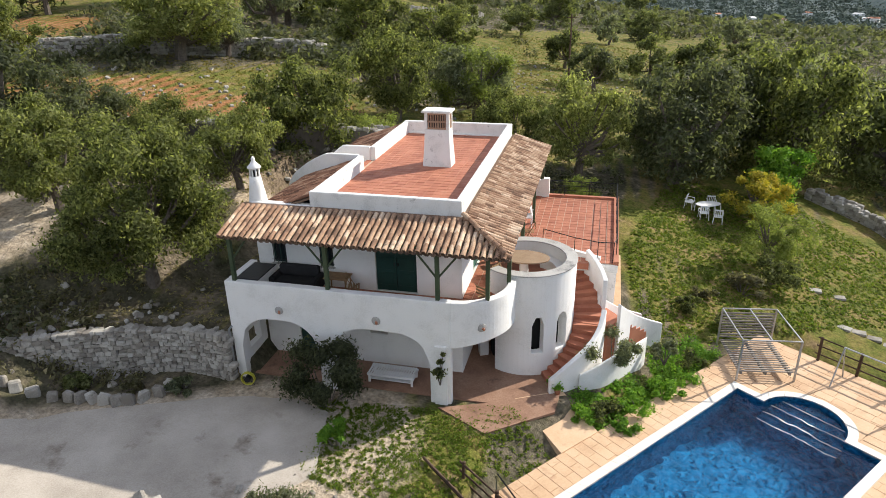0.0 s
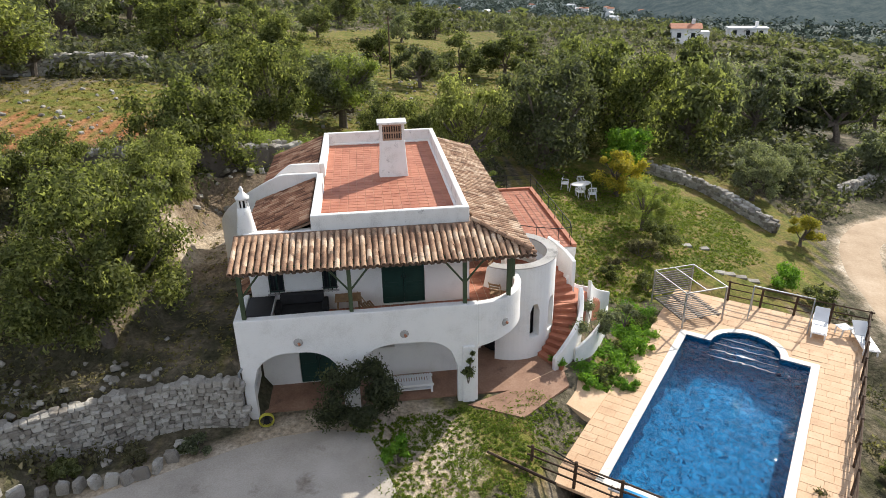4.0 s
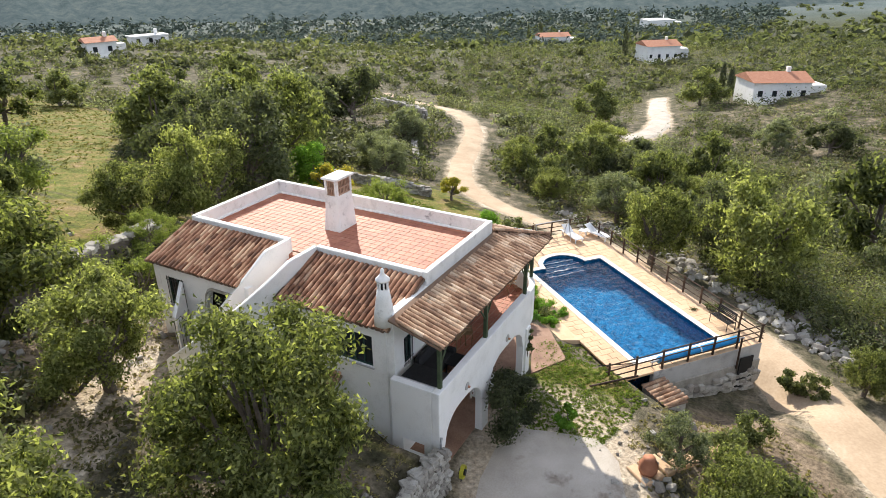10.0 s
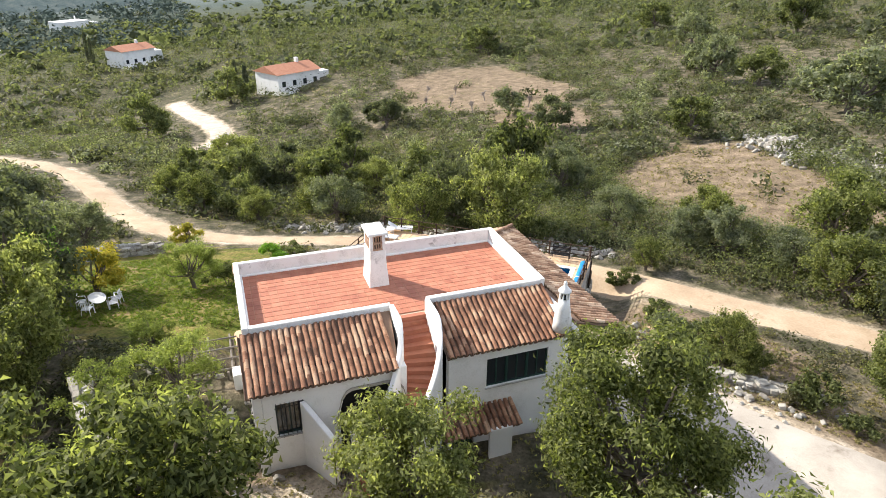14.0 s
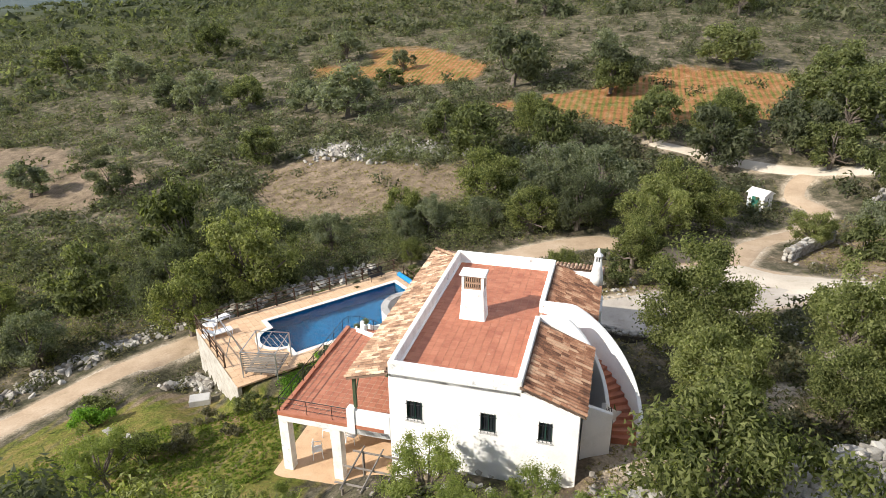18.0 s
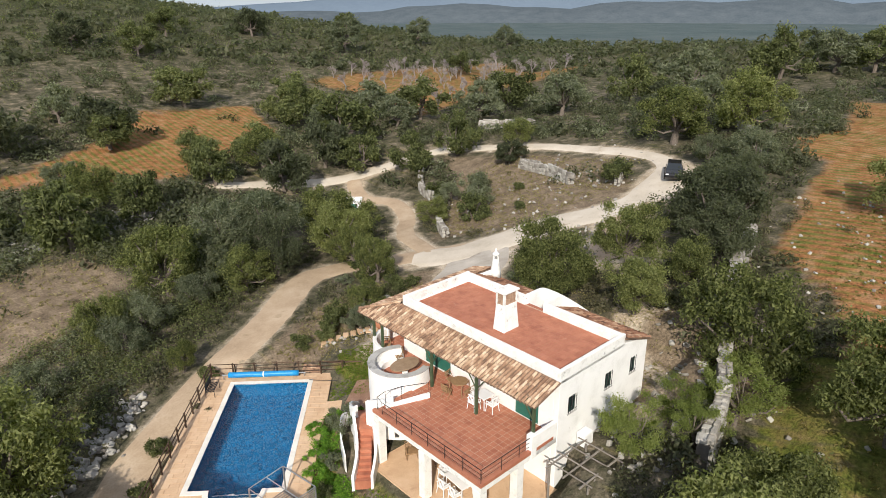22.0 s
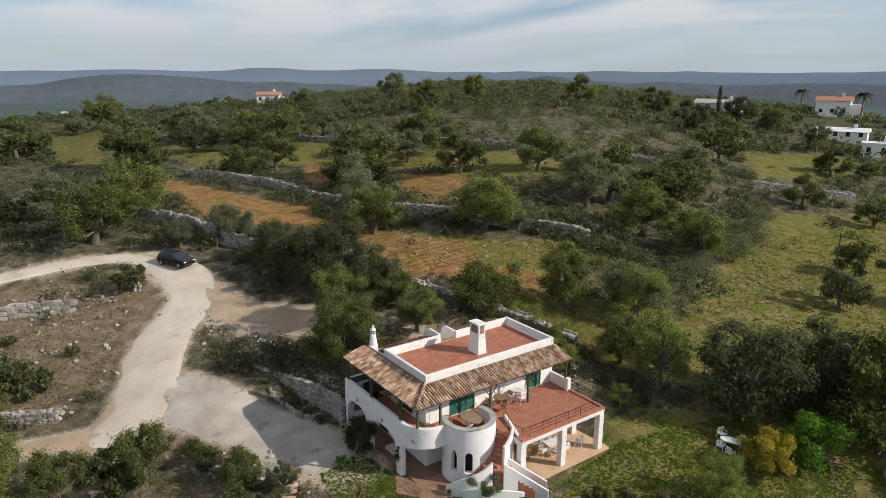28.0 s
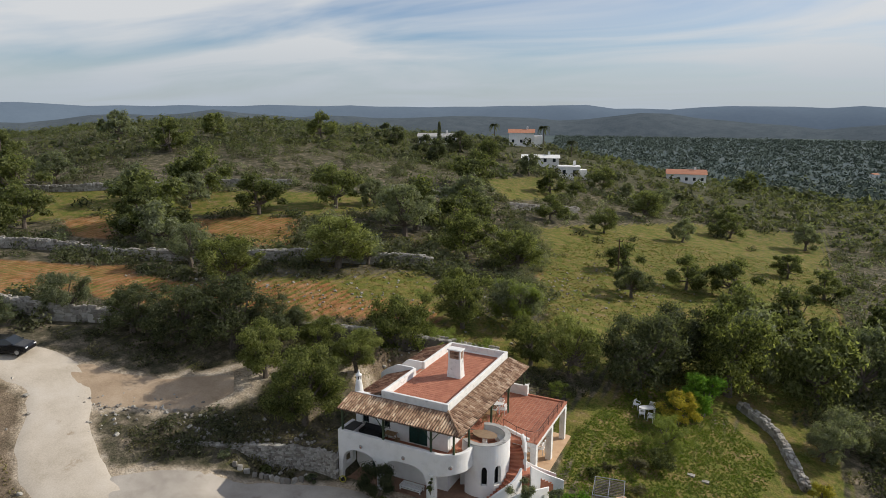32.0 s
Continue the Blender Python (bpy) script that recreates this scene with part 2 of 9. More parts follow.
STONE_CORE = mat("wall_core_rubble", [(0.08, 0.07, 0.06), (0.16, 0.14, 0.12)], 4, 0.95, 0.6)
PAVING = mat("sandstone_paving", [(0.47, 0.30, 0.18), (0.59, 0.40, 0.25), (0.67, 0.48, 0.32)], 0.9, 0.8, 0.25, 24, per_object=0.12, spots=((0.42, 0.26, 0.16), 1.4, 0.32))
PAVING_MESH = mat("sandstone_paving_joined", [(0.47, 0.30, 0.18), (0.59, 0.40, 0.25), (0.67, 0.48, 0.32)], 0.9, 0.8, 0.25, 24, per_island=0.12, spots=((0.42, 0.26, 0.16), 1.4, 0.32))
COPING = mat("pale_coping_stone", [(0.66, 0.62, 0.55), (0.78, 0.75, 0.68)], 2, 0.75, 0.2, 30, per_object=0.2)
CONCRETE = mat("stained_grey_render", [(0.26, 0.25, 0.23), (0.42, 0.41, 0.39), (0.5, 0.49, 0.47)], 1.2, 0.9, 0.3, 30, spots=((0.1, 0.1, 0.1), 1.0, 0.35))
BARK = mat("grey_brown_bark", [(0.06, 0.048, 0.038), (0.14, 0.115, 0.095), (0.2, 0.17, 0.145)], 6, 0.95, 0.7, 30)
GRAVEL = mat("pale_gravel_track", [(0.42, 0.36, 0.28), (0.56, 0.49, 0.40), (0.64, 0.58, 0.50)], 0.35, 0.95, 0.5, 9, spots=((0.33, 0.25, 0.17), 0.5, 0.25))
# darker than the drive gravel: the forecourt's shade is put into its colour
FORE_GRAVEL = mat("grey_brown_gravel", [(0.29, 0.255, 0.215), (0.42, 0.375, 0.32), (0.53, 0.48, 0.42)], 0.5, 0.95, 0.7, 22, spots=((0.16, 0.125, 0.09), 0.45, 0.35))
DARK_PAVING = mat("dark_red_paving", [(0.16, 0.085, 0.055), (0.26, 0.15, 0.10), (0.36, 0.235, 0.165)], 0.9, 0.75, 0.25, 20, spots=((0.09, 0.055, 0.04), 1.2, 0.3))
DIRT = mat("ochre_dirt_track", [(0.30, 0.215, 0.14), (0.42, 0.315, 0.215), (0.52, 0.41, 0.30)], 0.4, 0.95, 0.6, 8, spots=((0.25, 0.19, 0.11), 0.7, 0.3))
CAR_PAINT = mat("black_car_paint", [(0.01, 0.01, 0.012), (0.015, 0.015, 0.018)], 2, 0.25, 0.0, spec=0.6)
RUBBER = mat("black_rubber", [(0.012, 0.012, 0.012), (0.02, 0.02, 0.02)], 6, 0.8, 0.1)
TERRACOTTA_POT = mat("terracotta_pot", [(0.3, 0.12, 0.07), (0.42, 0.19, 0.11)], 5, 0.8, 0.2)
RED_ROOF = mat("far_red_roof", [(0.36, 0.15, 0.09), (0.48, 0.24, 0.15)], 1.5, 0.9, 0.3, 12)


def glass_mat():
    m = bpy.data.materials.new("window_glass")
    m.use_nodes = True
    b = m.node_tree.nodes["Principled BSDF"]
    b.inputs["Base Color"].default_value = (0.02, 0.025, 0.03, 1)
    b.inputs["Roughness"].default_value = 0.06
    b.inputs["Specular IOR Level"].default_value = 0.6
    return m


GLASS = glass_mat()


def water_mat():
    m = bpy.data.materials.new("pool_water")
    m.use_nodes = True
    b = m.node_tree.nodes["Principled BSDF"]
    b.inputs["Base Color"].default_value = (0.55, 0.85, 1.0, 1)
    b.inputs["Roughness"].default_value = 0.03
    b.inputs["IOR"].default_value = 1.33
    b.inputs["Transmission Weight"].default_value = 1.0
    return m


WATER = water_mat()


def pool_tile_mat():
    """Small blue mosaic, its contrast widened to stand in for rippling light."""
    m = bpy.data.materials.new("blue_mosaic_ripple_light")
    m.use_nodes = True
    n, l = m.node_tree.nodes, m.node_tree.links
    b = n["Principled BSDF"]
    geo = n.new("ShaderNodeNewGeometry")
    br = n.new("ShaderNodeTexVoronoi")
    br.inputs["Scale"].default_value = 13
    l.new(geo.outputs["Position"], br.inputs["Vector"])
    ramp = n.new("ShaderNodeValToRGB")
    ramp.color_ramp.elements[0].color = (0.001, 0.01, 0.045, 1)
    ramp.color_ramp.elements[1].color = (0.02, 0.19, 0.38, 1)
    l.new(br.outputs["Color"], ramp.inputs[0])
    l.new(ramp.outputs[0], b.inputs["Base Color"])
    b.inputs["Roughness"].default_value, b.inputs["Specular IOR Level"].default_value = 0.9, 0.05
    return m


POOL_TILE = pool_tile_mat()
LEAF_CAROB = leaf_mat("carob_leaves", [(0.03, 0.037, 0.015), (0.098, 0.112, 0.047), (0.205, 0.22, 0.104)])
LEAF_DARK = leaf_mat("dark_evergreen_leaves", [(0.034, 0.04, 0.024), (0.074, 0.084, 0.05), (0.13, 0.14, 0.088)], 0.45)
LEAF_OLIVE = leaf_mat("olive_leaves", [(0.065, 0.076, 0.048), (0.14, 0.155, 0.105), (0.24, 0.25, 0.18)], 0.45)
LEAF_ALMOND = leaf_mat("almond_leaves", [(0.085, 0.11, 0.034), (0.16, 0.19, 0.06), (0.25, 0.27, 0.11)], 0.5)
LEAF_BRIGHT = leaf_mat("fresh_green_leaves", [(0.06, 0.13, 0.018), (0.12, 0.23, 0.03), (0.2, 0.32, 0.05)], 0.4)
LEAF_YELLOW = leaf_mat("yellow_blossom", [(0.12, 0.14, 0.03), (0.26, 0.23, 0.035), (0.40, 0.32, 0.05)], 0.35)
LEAF_SCRUB = leaf_mat("scrub_leaves", [(0.05, 0.05, 0.03), (0.115, 0.108, 0.068), (0.19, 0.175, 0.12)], 0.45)
# brighter copy of the carob leaves, sunlight put into the colour
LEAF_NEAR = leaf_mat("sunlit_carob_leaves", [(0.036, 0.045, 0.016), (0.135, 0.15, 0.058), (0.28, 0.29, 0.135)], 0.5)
LEAF_WOOD = leaf_mat("grey_green_wood_leaves", [(0.024, 0.028, 0.015), (0.072, 0.077, 0.044), (0.135, 0.138, 0.088)], 0.36)
TWIGS = mat("bare_grey_twigs", [(0.19, 0.165, 0.155), (0.31, 0.275, 0.265)], 5, 0.9, 0.3)


# ---- mesh tools ----
class MB:
    """A mesh in the making: lists of corners and faces."""

    def __init__(self):
        self.v, self.f = [], []

    def add(self, pts, faces):
        o = len(self.v)
        self.v += [tuple(p) for p in pts]
        self.f += [tuple(o + i for i in f) for f in faces]
        return self

    def box(self, a, b, m=None):
        (x0, y0, z0), (x1, y1, z1) = a, b
        p = [Vector(q) for q in ((x0, y0, z0), (x1, y0, z0), (x1, y1, z0), (x0, y1, z0), (x0, y0, z1), (x1, y0, z1), (x1, y1, z1), (x0, y1, z1))]
        if m is not None:
            p = [m @ q for q in p]
        return self.add(p, [(0, 3, 2, 1), (4, 5, 6, 7), (0, 1, 5, 4), (1, 2, 6, 5), (2, 3, 7, 6), (3, 0, 4, 7)])

    def cbox(self, a, b, c, m=None):
        """A box with its upper and side edges cut by c."""
        (x0, y0, z0), (x1, y1, z1) = a, b
        rings = [(x0 + c, y0 + c, x1 - c, y1 - c, z0), (x0, y0, x1, y1, z0 + c), (x0, y0, x1, y1, z1 - c), (x0 + c, y0 + c, x1 - c, y1 - c, z1)]
        p = []
        for u0, w0, u1, w1, z in rings:
            p += [Vector((u0, w0, z)), Vector((u1, w0, z)), Vector((u1, w1, z)), Vector((u0, w1, z))]
        if m is not None:
            p = [m @ q for q in p]
        f = [(0, 3, 2, 1), (12, 13, 14, 15)]
        for k in range(3):
            for i in range(4):
                j = (i + 1) % 4
                f.append((4 * k + i, 4 * k + j, 4 * k + 4 + j, 4 * k + 4 + i))
        return self.add(p, f)

    def tube(self, pts, r, n=6, r2=None, cap=True):
        """A pipe along points, from radius r to r2."""
        pts = [Vector(p) for p in pts]
        r2 = r if r2 is None else r2
        ring = []
        side = None
        for i, p in enumerate(pts):
            d = (pts[min(i + 1, len(pts) - 1)] - pts[max(i - 1, 0)]).normalized()
            if side is None:
                side = d.orthogonal().normalized()
            else:
                side = (side - d * side.dot(d)).normalized()
            up = d.cross(side)
            k = r + (r2 - r) * i / max(1, len(pts) - 1)
            ring += [p + (side * math.cos(a) + up * math.sin(a)) * k for a in (2 * math.pi * j / n for j in range(n))]
        f = []
        for i in range(len(pts) - 1):
            for j in range(n):
                k = (j + 1) % n
                f.append((i * n + j, i * n + k, i * n + n + k, i * n + n + j))
        if cap:
            f.append(tuple(range(n - 1, -1, -1)))
            f.append(tuple((len(pts) - 1) * n + j for j in range(n)))
        return self.add(ring, f)

    def lathe(self, profile, n=16, centre=(0, 0)):
        p = [(centre[0] + r * math.cos(2 * math.pi * j / n), centre[1] + r * math.sin(2 * math.pi * j / n), z) for r, z in profile for j in range(n)]
        f = []
        for i in range(len(profile) - 1):
            for j in range(n):
                k = (j + 1) % n
                f.append((i * n + j, i * n + k, i * n + n + k, i * n + n + j))
        f.append(tuple(range(n - 1, -1, -1)))
        f.append(tuple((len(profile) - 1) * n + j for j in range(n)))
        return self.add(p, f)

    def prism(self, ring, z0, z1):
        n = len(ring)
        p = [(x, y, z0) for x, y in ring] + [(x, y, z1) for x, y in ring]
        return self.add(p, [tuple(range(n - 1, -1, -1)), tuple(range(n, 2 * n))] + [(i, (i + 1) % n, n + (i + 1) % n, n + i) for i in range(n)])

    def shell(self, place, us, lo, hi, thick, openings=()):
        """A wall along u: place(u, d, v) gives the point at depth d and height v; lo and hi may follow u; openings: (u0, u1, lo, hi)."""
        fun = lambda q: q if callable(q) else (lambda u, q=q: q)
        lo, hi = fun(lo), fun(hi)
        ops = [(a, b, fun(c), fun(d)) for a, b, c, d in openings]
        us = sorted(set(round(u, 4) for u in list(us) + [o[0] for o in ops] + [o[1] for o in ops]))

        def solids(u, w):
            e = (u + w) / 2
            cuts = sorted([(o[2], o[3]) for o in ops if o[0] - 1e-5 <= e <= o[1] + 1e-5], key=lambda c: c[0](e))
            out, start = [], lo
            for c, d in cuts:
                if c(e) > start(e) + 1e-4:
                    out.append((start, c))
                start = d
            out.append((start, hi))
            return out

        def quad(a, b, c, d):
            self.add([a, b, c, d], [(0, 1, 2, 3)])
        cols = [solids(us[i], us[i + 1]) for i in range(len(us) - 1)]
        for i, col in enumerate(cols):
            u, w = us[i], us[i + 1]
            for a, b in col:
                A, B, C, D = (u, a(u)), (w, a(w)), (w, b(w)), (u, b(u))
                quad(*[place(q[0], 0, q[1]) for q in (A, B, C, D)])
                quad(*[place(q[0], thick, q[1]) for q in (D, C, B, A)])
                quad(place(D[0], 0, D[1]), place(C[0], 0, C[1]), place(C[0], thick, C[1]), place(D[0], thick, D[1]))
                quad(place(A[0], thick, A[1]), place(B[0], thick, B[1]), place(B[0], 0, B[1]), place(A[0], 0, A[1]))
            for x, other, flip in ((u, cols[i - 1] if i else [], True), (w, cols[i + 1] if i + 1 < len(cols) else [], False)):
                for a, b in col:
                    # close the jamb where the neighbour column is open
                    spans = [(a(x), b(x))]
                    for c, d in other:
                        nxt = []
                        for s, e in spans:
                            cs, ce = c(x), d(x)
                            if ce <= s + 1e-4 or cs >= e - 1e-4:
                                nxt.append((s, e))
                            else:
                                if cs > s + 1e-4:
                                    nxt.append((s, cs))
                                if ce < e - 1e-4:
                                    nxt.append((ce, e))
                        spans = nxt
                    for s, e in spans:
                        q = [place(x, 0, s), place(x, thick, s), place(x, thick, e), place(x, 0, e)]
                        quad(*(q if not flip else q[::-1]))
        return self

    def mesh(self, name, material, smooth=False):
        me = bpy.data.meshes.new(name)
        me.from_pydata(self.v, [], self.f)
        me.materials.append(material)
        if smooth:
            me.polygons.foreach_set("use_smooth", [True] * len(me.polygons))
        me.update()
        return me


def thing(name, label, category, at=(0, 0, 0), group="", kind="", turn=0.0):
    ob = new(name)
    ob.matrix_basis = pose(*at, 0, 0, turn)
    ob.empty_display_size = 0.2
    return tagged(ob, label, category, group, kind)


def part(name, mb, material, parent=None, label="", smooth=False, bevel=0.0, weld=False):
    """One mesh object under a thing or a part; its corners are given in the parent's space."""
    me = mb if isinstance(mb, bpy.types.Mesh) else mb.mesh(name, material, smooth)
    ob = new(name, me)
    ob.parent = parent
    if label:
        ob["label"] = label
    if weld or bevel:
        w = ob.modifiers.new("weld", 'WELD')
        w.merge_threshold = 0.0008
    if bevel:
        b = ob.modifiers.new("bevel", 'BEVEL')
        b.width, b.segments, b.limit_method, b.angle_limit = bevel, 2, 'ANGLE', radians(40)
    return ob


def single(name, mb, material, label, category, group="", kind="", at=None, smooth=False, bevel=0.0):
    ob = part(name, mb, material, None, "", smooth, bevel)
    if at is not None:
        ob.matrix_basis = at
    return tagged(ob, label, category, group, kind)


def flat_place(origin, along, depth):
    """place() for a straight wall: u runs along, d into depth."""
    o, a, d = Vector(origin), Vector(along).normalized(), Vector(depth).normalized()
    return lambda u, w, v: o + a * u + d * w + Vector((0, 0, v - o.z))


def ring_place(cx, cy, r):
    """place() for a round wall: u is the angle in degrees, d goes inwards."""
    return lambda u, w, v: Vector((cx + (r - w) * math.cos(radians(u)), cy + (r - w) * math.sin(radians(u)), v))


def steps(a, b, n):
    return [a + (b - a) * i / n for i in range(n + 1)]


def smooth01(t):
    t = min(1.0, max(0.0, t))
    return t * t * (3 - 2 * t)


# ---- the lie of the land ----
NEAR_HILLS = [(-30, -25, 22, -5.1), (-30, 5, 22, 0.3), (-5, -5, 22, 0.5), (20, -10, 22, -2.7), (20, 22, 22, 2.0), (-8, 25, 22, 0.1), (-32, 32, 22, 2.5), (-5, -45, 22, -0.7), (38, 18, 22, -1.5), (-55, -10, 22, 3.1), (62, 34, 22, 4.1), (72, -2, 22, -3.8), (70, -32, 22, 3.9), (-70, 30, 60, -8.1), (-40, 90, 60, 6.3), (20, 80, 60, -9.4), (80, 60, 60, -7.5), (80, -20, 60, -5.3), (20, -80, 60, -4.8), (-60, -70, 60, 0.3)]
# smaller swells and hollows of the slopes
SWELLS = [(-50, -48, 25, 0.7), (-35, -80, 28, -3.9), (-75, -85, 35, -1.2), (-20, -110, 35, 1.2), (-100, -100, 40, -4.9), (20, -48, 22, 0.5), (35, -20, 20, 0.5), (25, -90, 30, -0.4), (50, -40, 25, -1.4), (90, -35, 30, -2.5), (125, -10, 30, 6.6), (135, 25, 35, -7.1), (190, -65, 45, 0.3), (290, 100, 70, -2.3), (80, 10, 25, 1.7), (-140, 35, 35, -1.8), (-210, 70, 60, -7.1), (-95, 5, 25, 1.6), (-60, -5, 20, 1.0), (-65, 20, 20, -1.9), (-105, 45, 30, 0.7), (-50, 85, 28, 0.5), (-10, 65, 22, -1.7), (5, 100, 30, -0.7), (-50, 132, 28, -1.6), (-35, 155, 30, 1.1), (-55, 188, 38, 7.6), (-85, 162, 35, -3.8), (-5, 200, 45, -1.5), (30, 120, 35, -1.5), (100, 178, 60, -3.4), (15, 75, 22, 2.6), (-160, -135, 60, 0.6), (-24, -39, 9, -1.6)]
FAR_HILLS = [(-110, -10, 60, -10.7), (-10, 150, 60, -12.0), (-80, 140, 60, -1.8), (130, 0, 60, -2.1), (-100, -100, 60, -0.2), (60, 130, 60, 11.6), (-180, 110, 170, 49.3), (200, 100, 170, 2.4), (0, 350, 170, 9.2), (200, -120, 170, -0.7), (-60, -230, 170, 10.1), (-70, -270, 75, 9.0), (30, -250, 70, 8.0), (-180, -60, 170, -1.0), (-300, -150, 170, -10.9), (600, 300, 480, -35.4), (-700, 0, 480, -24.8), (0, 900, 480, -12.7), (0, -700, 480, 30.3), (700, -500, 480, 11.8), (-600, 700, 480, -3.5)]
POOL_O, POOL_A = Vector((3.45, -5.9)), 50.5
PA = Vector((math.cos(radians(POOL_A)), math.sin(radians(POOL_A))))
PB = Vector((PA.y, -PA.x))


def pool_xy(s, r):
    """s across the pool, away from the house; r along it."""
    q = POOL_O + PB * s + PA * r
    return q.x, q.y


def pool_sr(x, y):
    dx, dy = x - POOL_O.x, y - POOL_O.y
    return dx * PB.x + dy * PB.y, dx * PA.x + dy * PA.y


# level or sloping pads cut into the slope: x0, x1, y0, y1, height, rise along x, rise along y, soft edge
PADS = [
    (-13.5, 1.0, -7.5, -2.2, 0.0, 0.0, 0.0, 3.0),
    (-7.6, 5.6, -2.6, 12.2, -0.02, 0.0, 0.0, 1.2),
    (-11.5, -7.6, 1.2, 12.5, 1.0, 0.0, 0.14, 1.0),
    (-7.6, -1.2, 11.7, 14.6, 1.9, 0.0, 0.05, 0.8),
]


def soft(v, a, b):
    t = np.clip((v - a) / (b - a), 0, 1)
    return t * t * (3 - 2 * t)


def rough_height(x, y):
    x, y = np.asarray(x, float), np.asarray(y, float)
    z = -60 * (1 - np.exp(-(x * x + y * y) / (2 * 700.0 ** 2)))
    for a, b, s, h in NEAR_HILLS + FAR_HILLS + SWELLS:
        z = z + h * np.exp(-((x - a) ** 2 + (y - b) ** 2) / (2.0 * s * s))
    return z


def line_side(x, y, pts):
    """Distance from a line of points, signed: positive on its left."""
    best, side = np.full(np.shape(x), 1e9), np.zeros(np.shape(x))
    for (x0, y0), (x1, y1) in zip(pts, pts[1:]):
        dx, dy = x1 - x0, y1 - y0
        n = dx * dx + dy * dy
        t = np.clip(((x - x0) * dx + (y - y0) * dy) / n, 0, 1)
        d = np.hypot(x - x0 - t * dx, y - y0 - t * dy)
        s = np.sign(dx * (y - y0) - dy * (x - x0))
        near = d < best
        best, side = np.where(near, d, best), np.where(near, s, side)
    return best * side


# dry stone walls: the line, with the higher ground on its left
WALL_DRIVE = [(-29.8, -7.4), (-25.0, -6.9), (-20.5, -5.6), (-16.5, -3.9), (-14.0, -2.7), (-12.0, -2.05), (-10.0, -1.6), (-8.15, -1.8)]
WALL_BACK = [(-3.0, 17.3), (-7.0, 16.2), (-10.0, 14.8), (-20.0, 10.6), (-26.0, 9.0)]


def height(x, y):
    x, y = np.asarray(x, float), np.asarray(y, float)
    z = rough_height(x, y)
    near = np.hypot(x + 4, y)
    z = z + 0.12 * np.sin(x * 0.31 + 1.3 * np.sin(y * 0.17)) * np.sin(y * 0.27 + 0.9) * soft(near, 14, 30)
    # ground held up behind the two walls
    d = line_side(x, y, WALL_BACK)
    held = soft(-d, 0.1, 0.6) * (1 - soft(-d, 2.5, 6.0)) * soft(x, -26, -20) * (1 - soft(x, 1.0, 3.0))
    z = z - held * 1.2
    held = soft(d, 0.0, 0.5) * (1 - soft(d, 5, 14)) * soft(x, -26, -20) * (1 - soft(x, 0.0, 3.0))
    z = z + held * 0.9
    for x0, x1, y0, y1, h, ax, ay, s in PADS:
        out = np.hypot(np.maximum(np.maximum(x0 - x, x - x1), 0), np.maximum(np.maximum(y0 - y, y - y1), 0))
        w = 1 - soft(out, 0, s)
        z = z * (1 - w) + (h + ax * (x - x0) + ay * (y - y0)) * w
    d = line_side(x, y, WALL_DRIVE)
    held = soft(d, 0.0, 0.35) * (1 - soft(d, 2.5, 7.0)) * soft(x, -30.5, -27.0) * (1 - soft(x, -8.3, -7.8))
    z = z + held * np.clip(1.65 - z, 0, 1.8)
    # the pool terrace, built out over the slope
    s, r = pool_sr(x, y)
    out = np.hypot(np.maximum(np.maximum(-1.5 - s, s - 5.9), 0), np.maximum(np.maximum(-0.3 - r, r - 13.4), 0))
    low = np.where((s > 5.9) | (r < -0.3) | ((r > 13.4) & (s > -0.5)), 0.55, 1.6)
    w = 1 - soft(out, 0.0, low)
    z = z - 0.9 * (1 - soft(np.hypot(np.maximum(np.maximum(-0.5 - s, s - 7.5), 0), np.maximum(np.maximum(14.3 - r, r - 15.5), 0)), 0.3, 2.5))
    z = z - 1.0 * (1 - soft(np.hypot(np.maximum(np.maximum(0.0 - s, s - 6.0), 0), np.maximum(np.maximum(-3.0 - r, r + 0.8), 0)), 0.2, 2.0))
    z = z * (1 - w) + (-0.62) * w
    inside = (s > -0.8) & (s < 5.6) & (r > -0.75) & (r < 12.2)
    z = np.where(inside, -2.6, z)
    return z


def ground_z(x, y):
    return float(height(np.array([x]), np.array([y]))[0])


# ---- tracks: centre lines and half widths ----
DRIVE = [(-20.5, -15.0), (-15.0, -18.6), (-7.6, -22.4), (0.2, -17.3), (6.4, -13.6), (11.3, -10.5), (16.5, -6.0), (21.0, -1.2), (24.0, 4.2), (26.4, 11.0), (30.3, 16.6), (37.3, 20.6), (46.5, 24.2), (54.0, 27.4), (61.0, 31.5), (69.0, 38.0), (78.0, 45.5), (88.0, 56.0), (95.0, 68.0)]
FORECOURT = [(-21.0, -13.0), (-15.5, -10.0), (-10.5, -7.2), (-6.2, -5.4), (-3.6, -4.6)]
MAIN_DRIVE = [(-44.0, -6.9), (-40.6, -6.0), (-36.2, -5.4), (-32.3, -7.0), (-29.6, -9.6), (-26.6, -11.4), (-22.8, -12.8), (-19.0, -14.2), (-15.5, -17.6)]
PARKING = [(-35.5, -4.9), (-28.6, -3.4), (-24.2, -1.0), (-21.4, 1.4)]
LOOP = [(-41.5, -6.8), (-46.7, -9.6), (-48.9, -15.7), (-49.8, -26.0), (-47.7, -36.0), (-43.9, -43.4), (-38.5, -45.6), (-31.3, -46.5), (-24.0, -48.5), (-12.0, -53.0)]
HUT_TRACK = [(-17.5, -17.5), (-20.5, -24.8), (-25.2, -30.3), (-28.0, -36.4), (-26.6, -41.0), (-28.6, -46.0)]
VALLEY_TRACK = [(79.0, 14.0), (88.0, 11.0), (103.0, 12.5), (118.0, 16.0), (139.0, 20.0)]


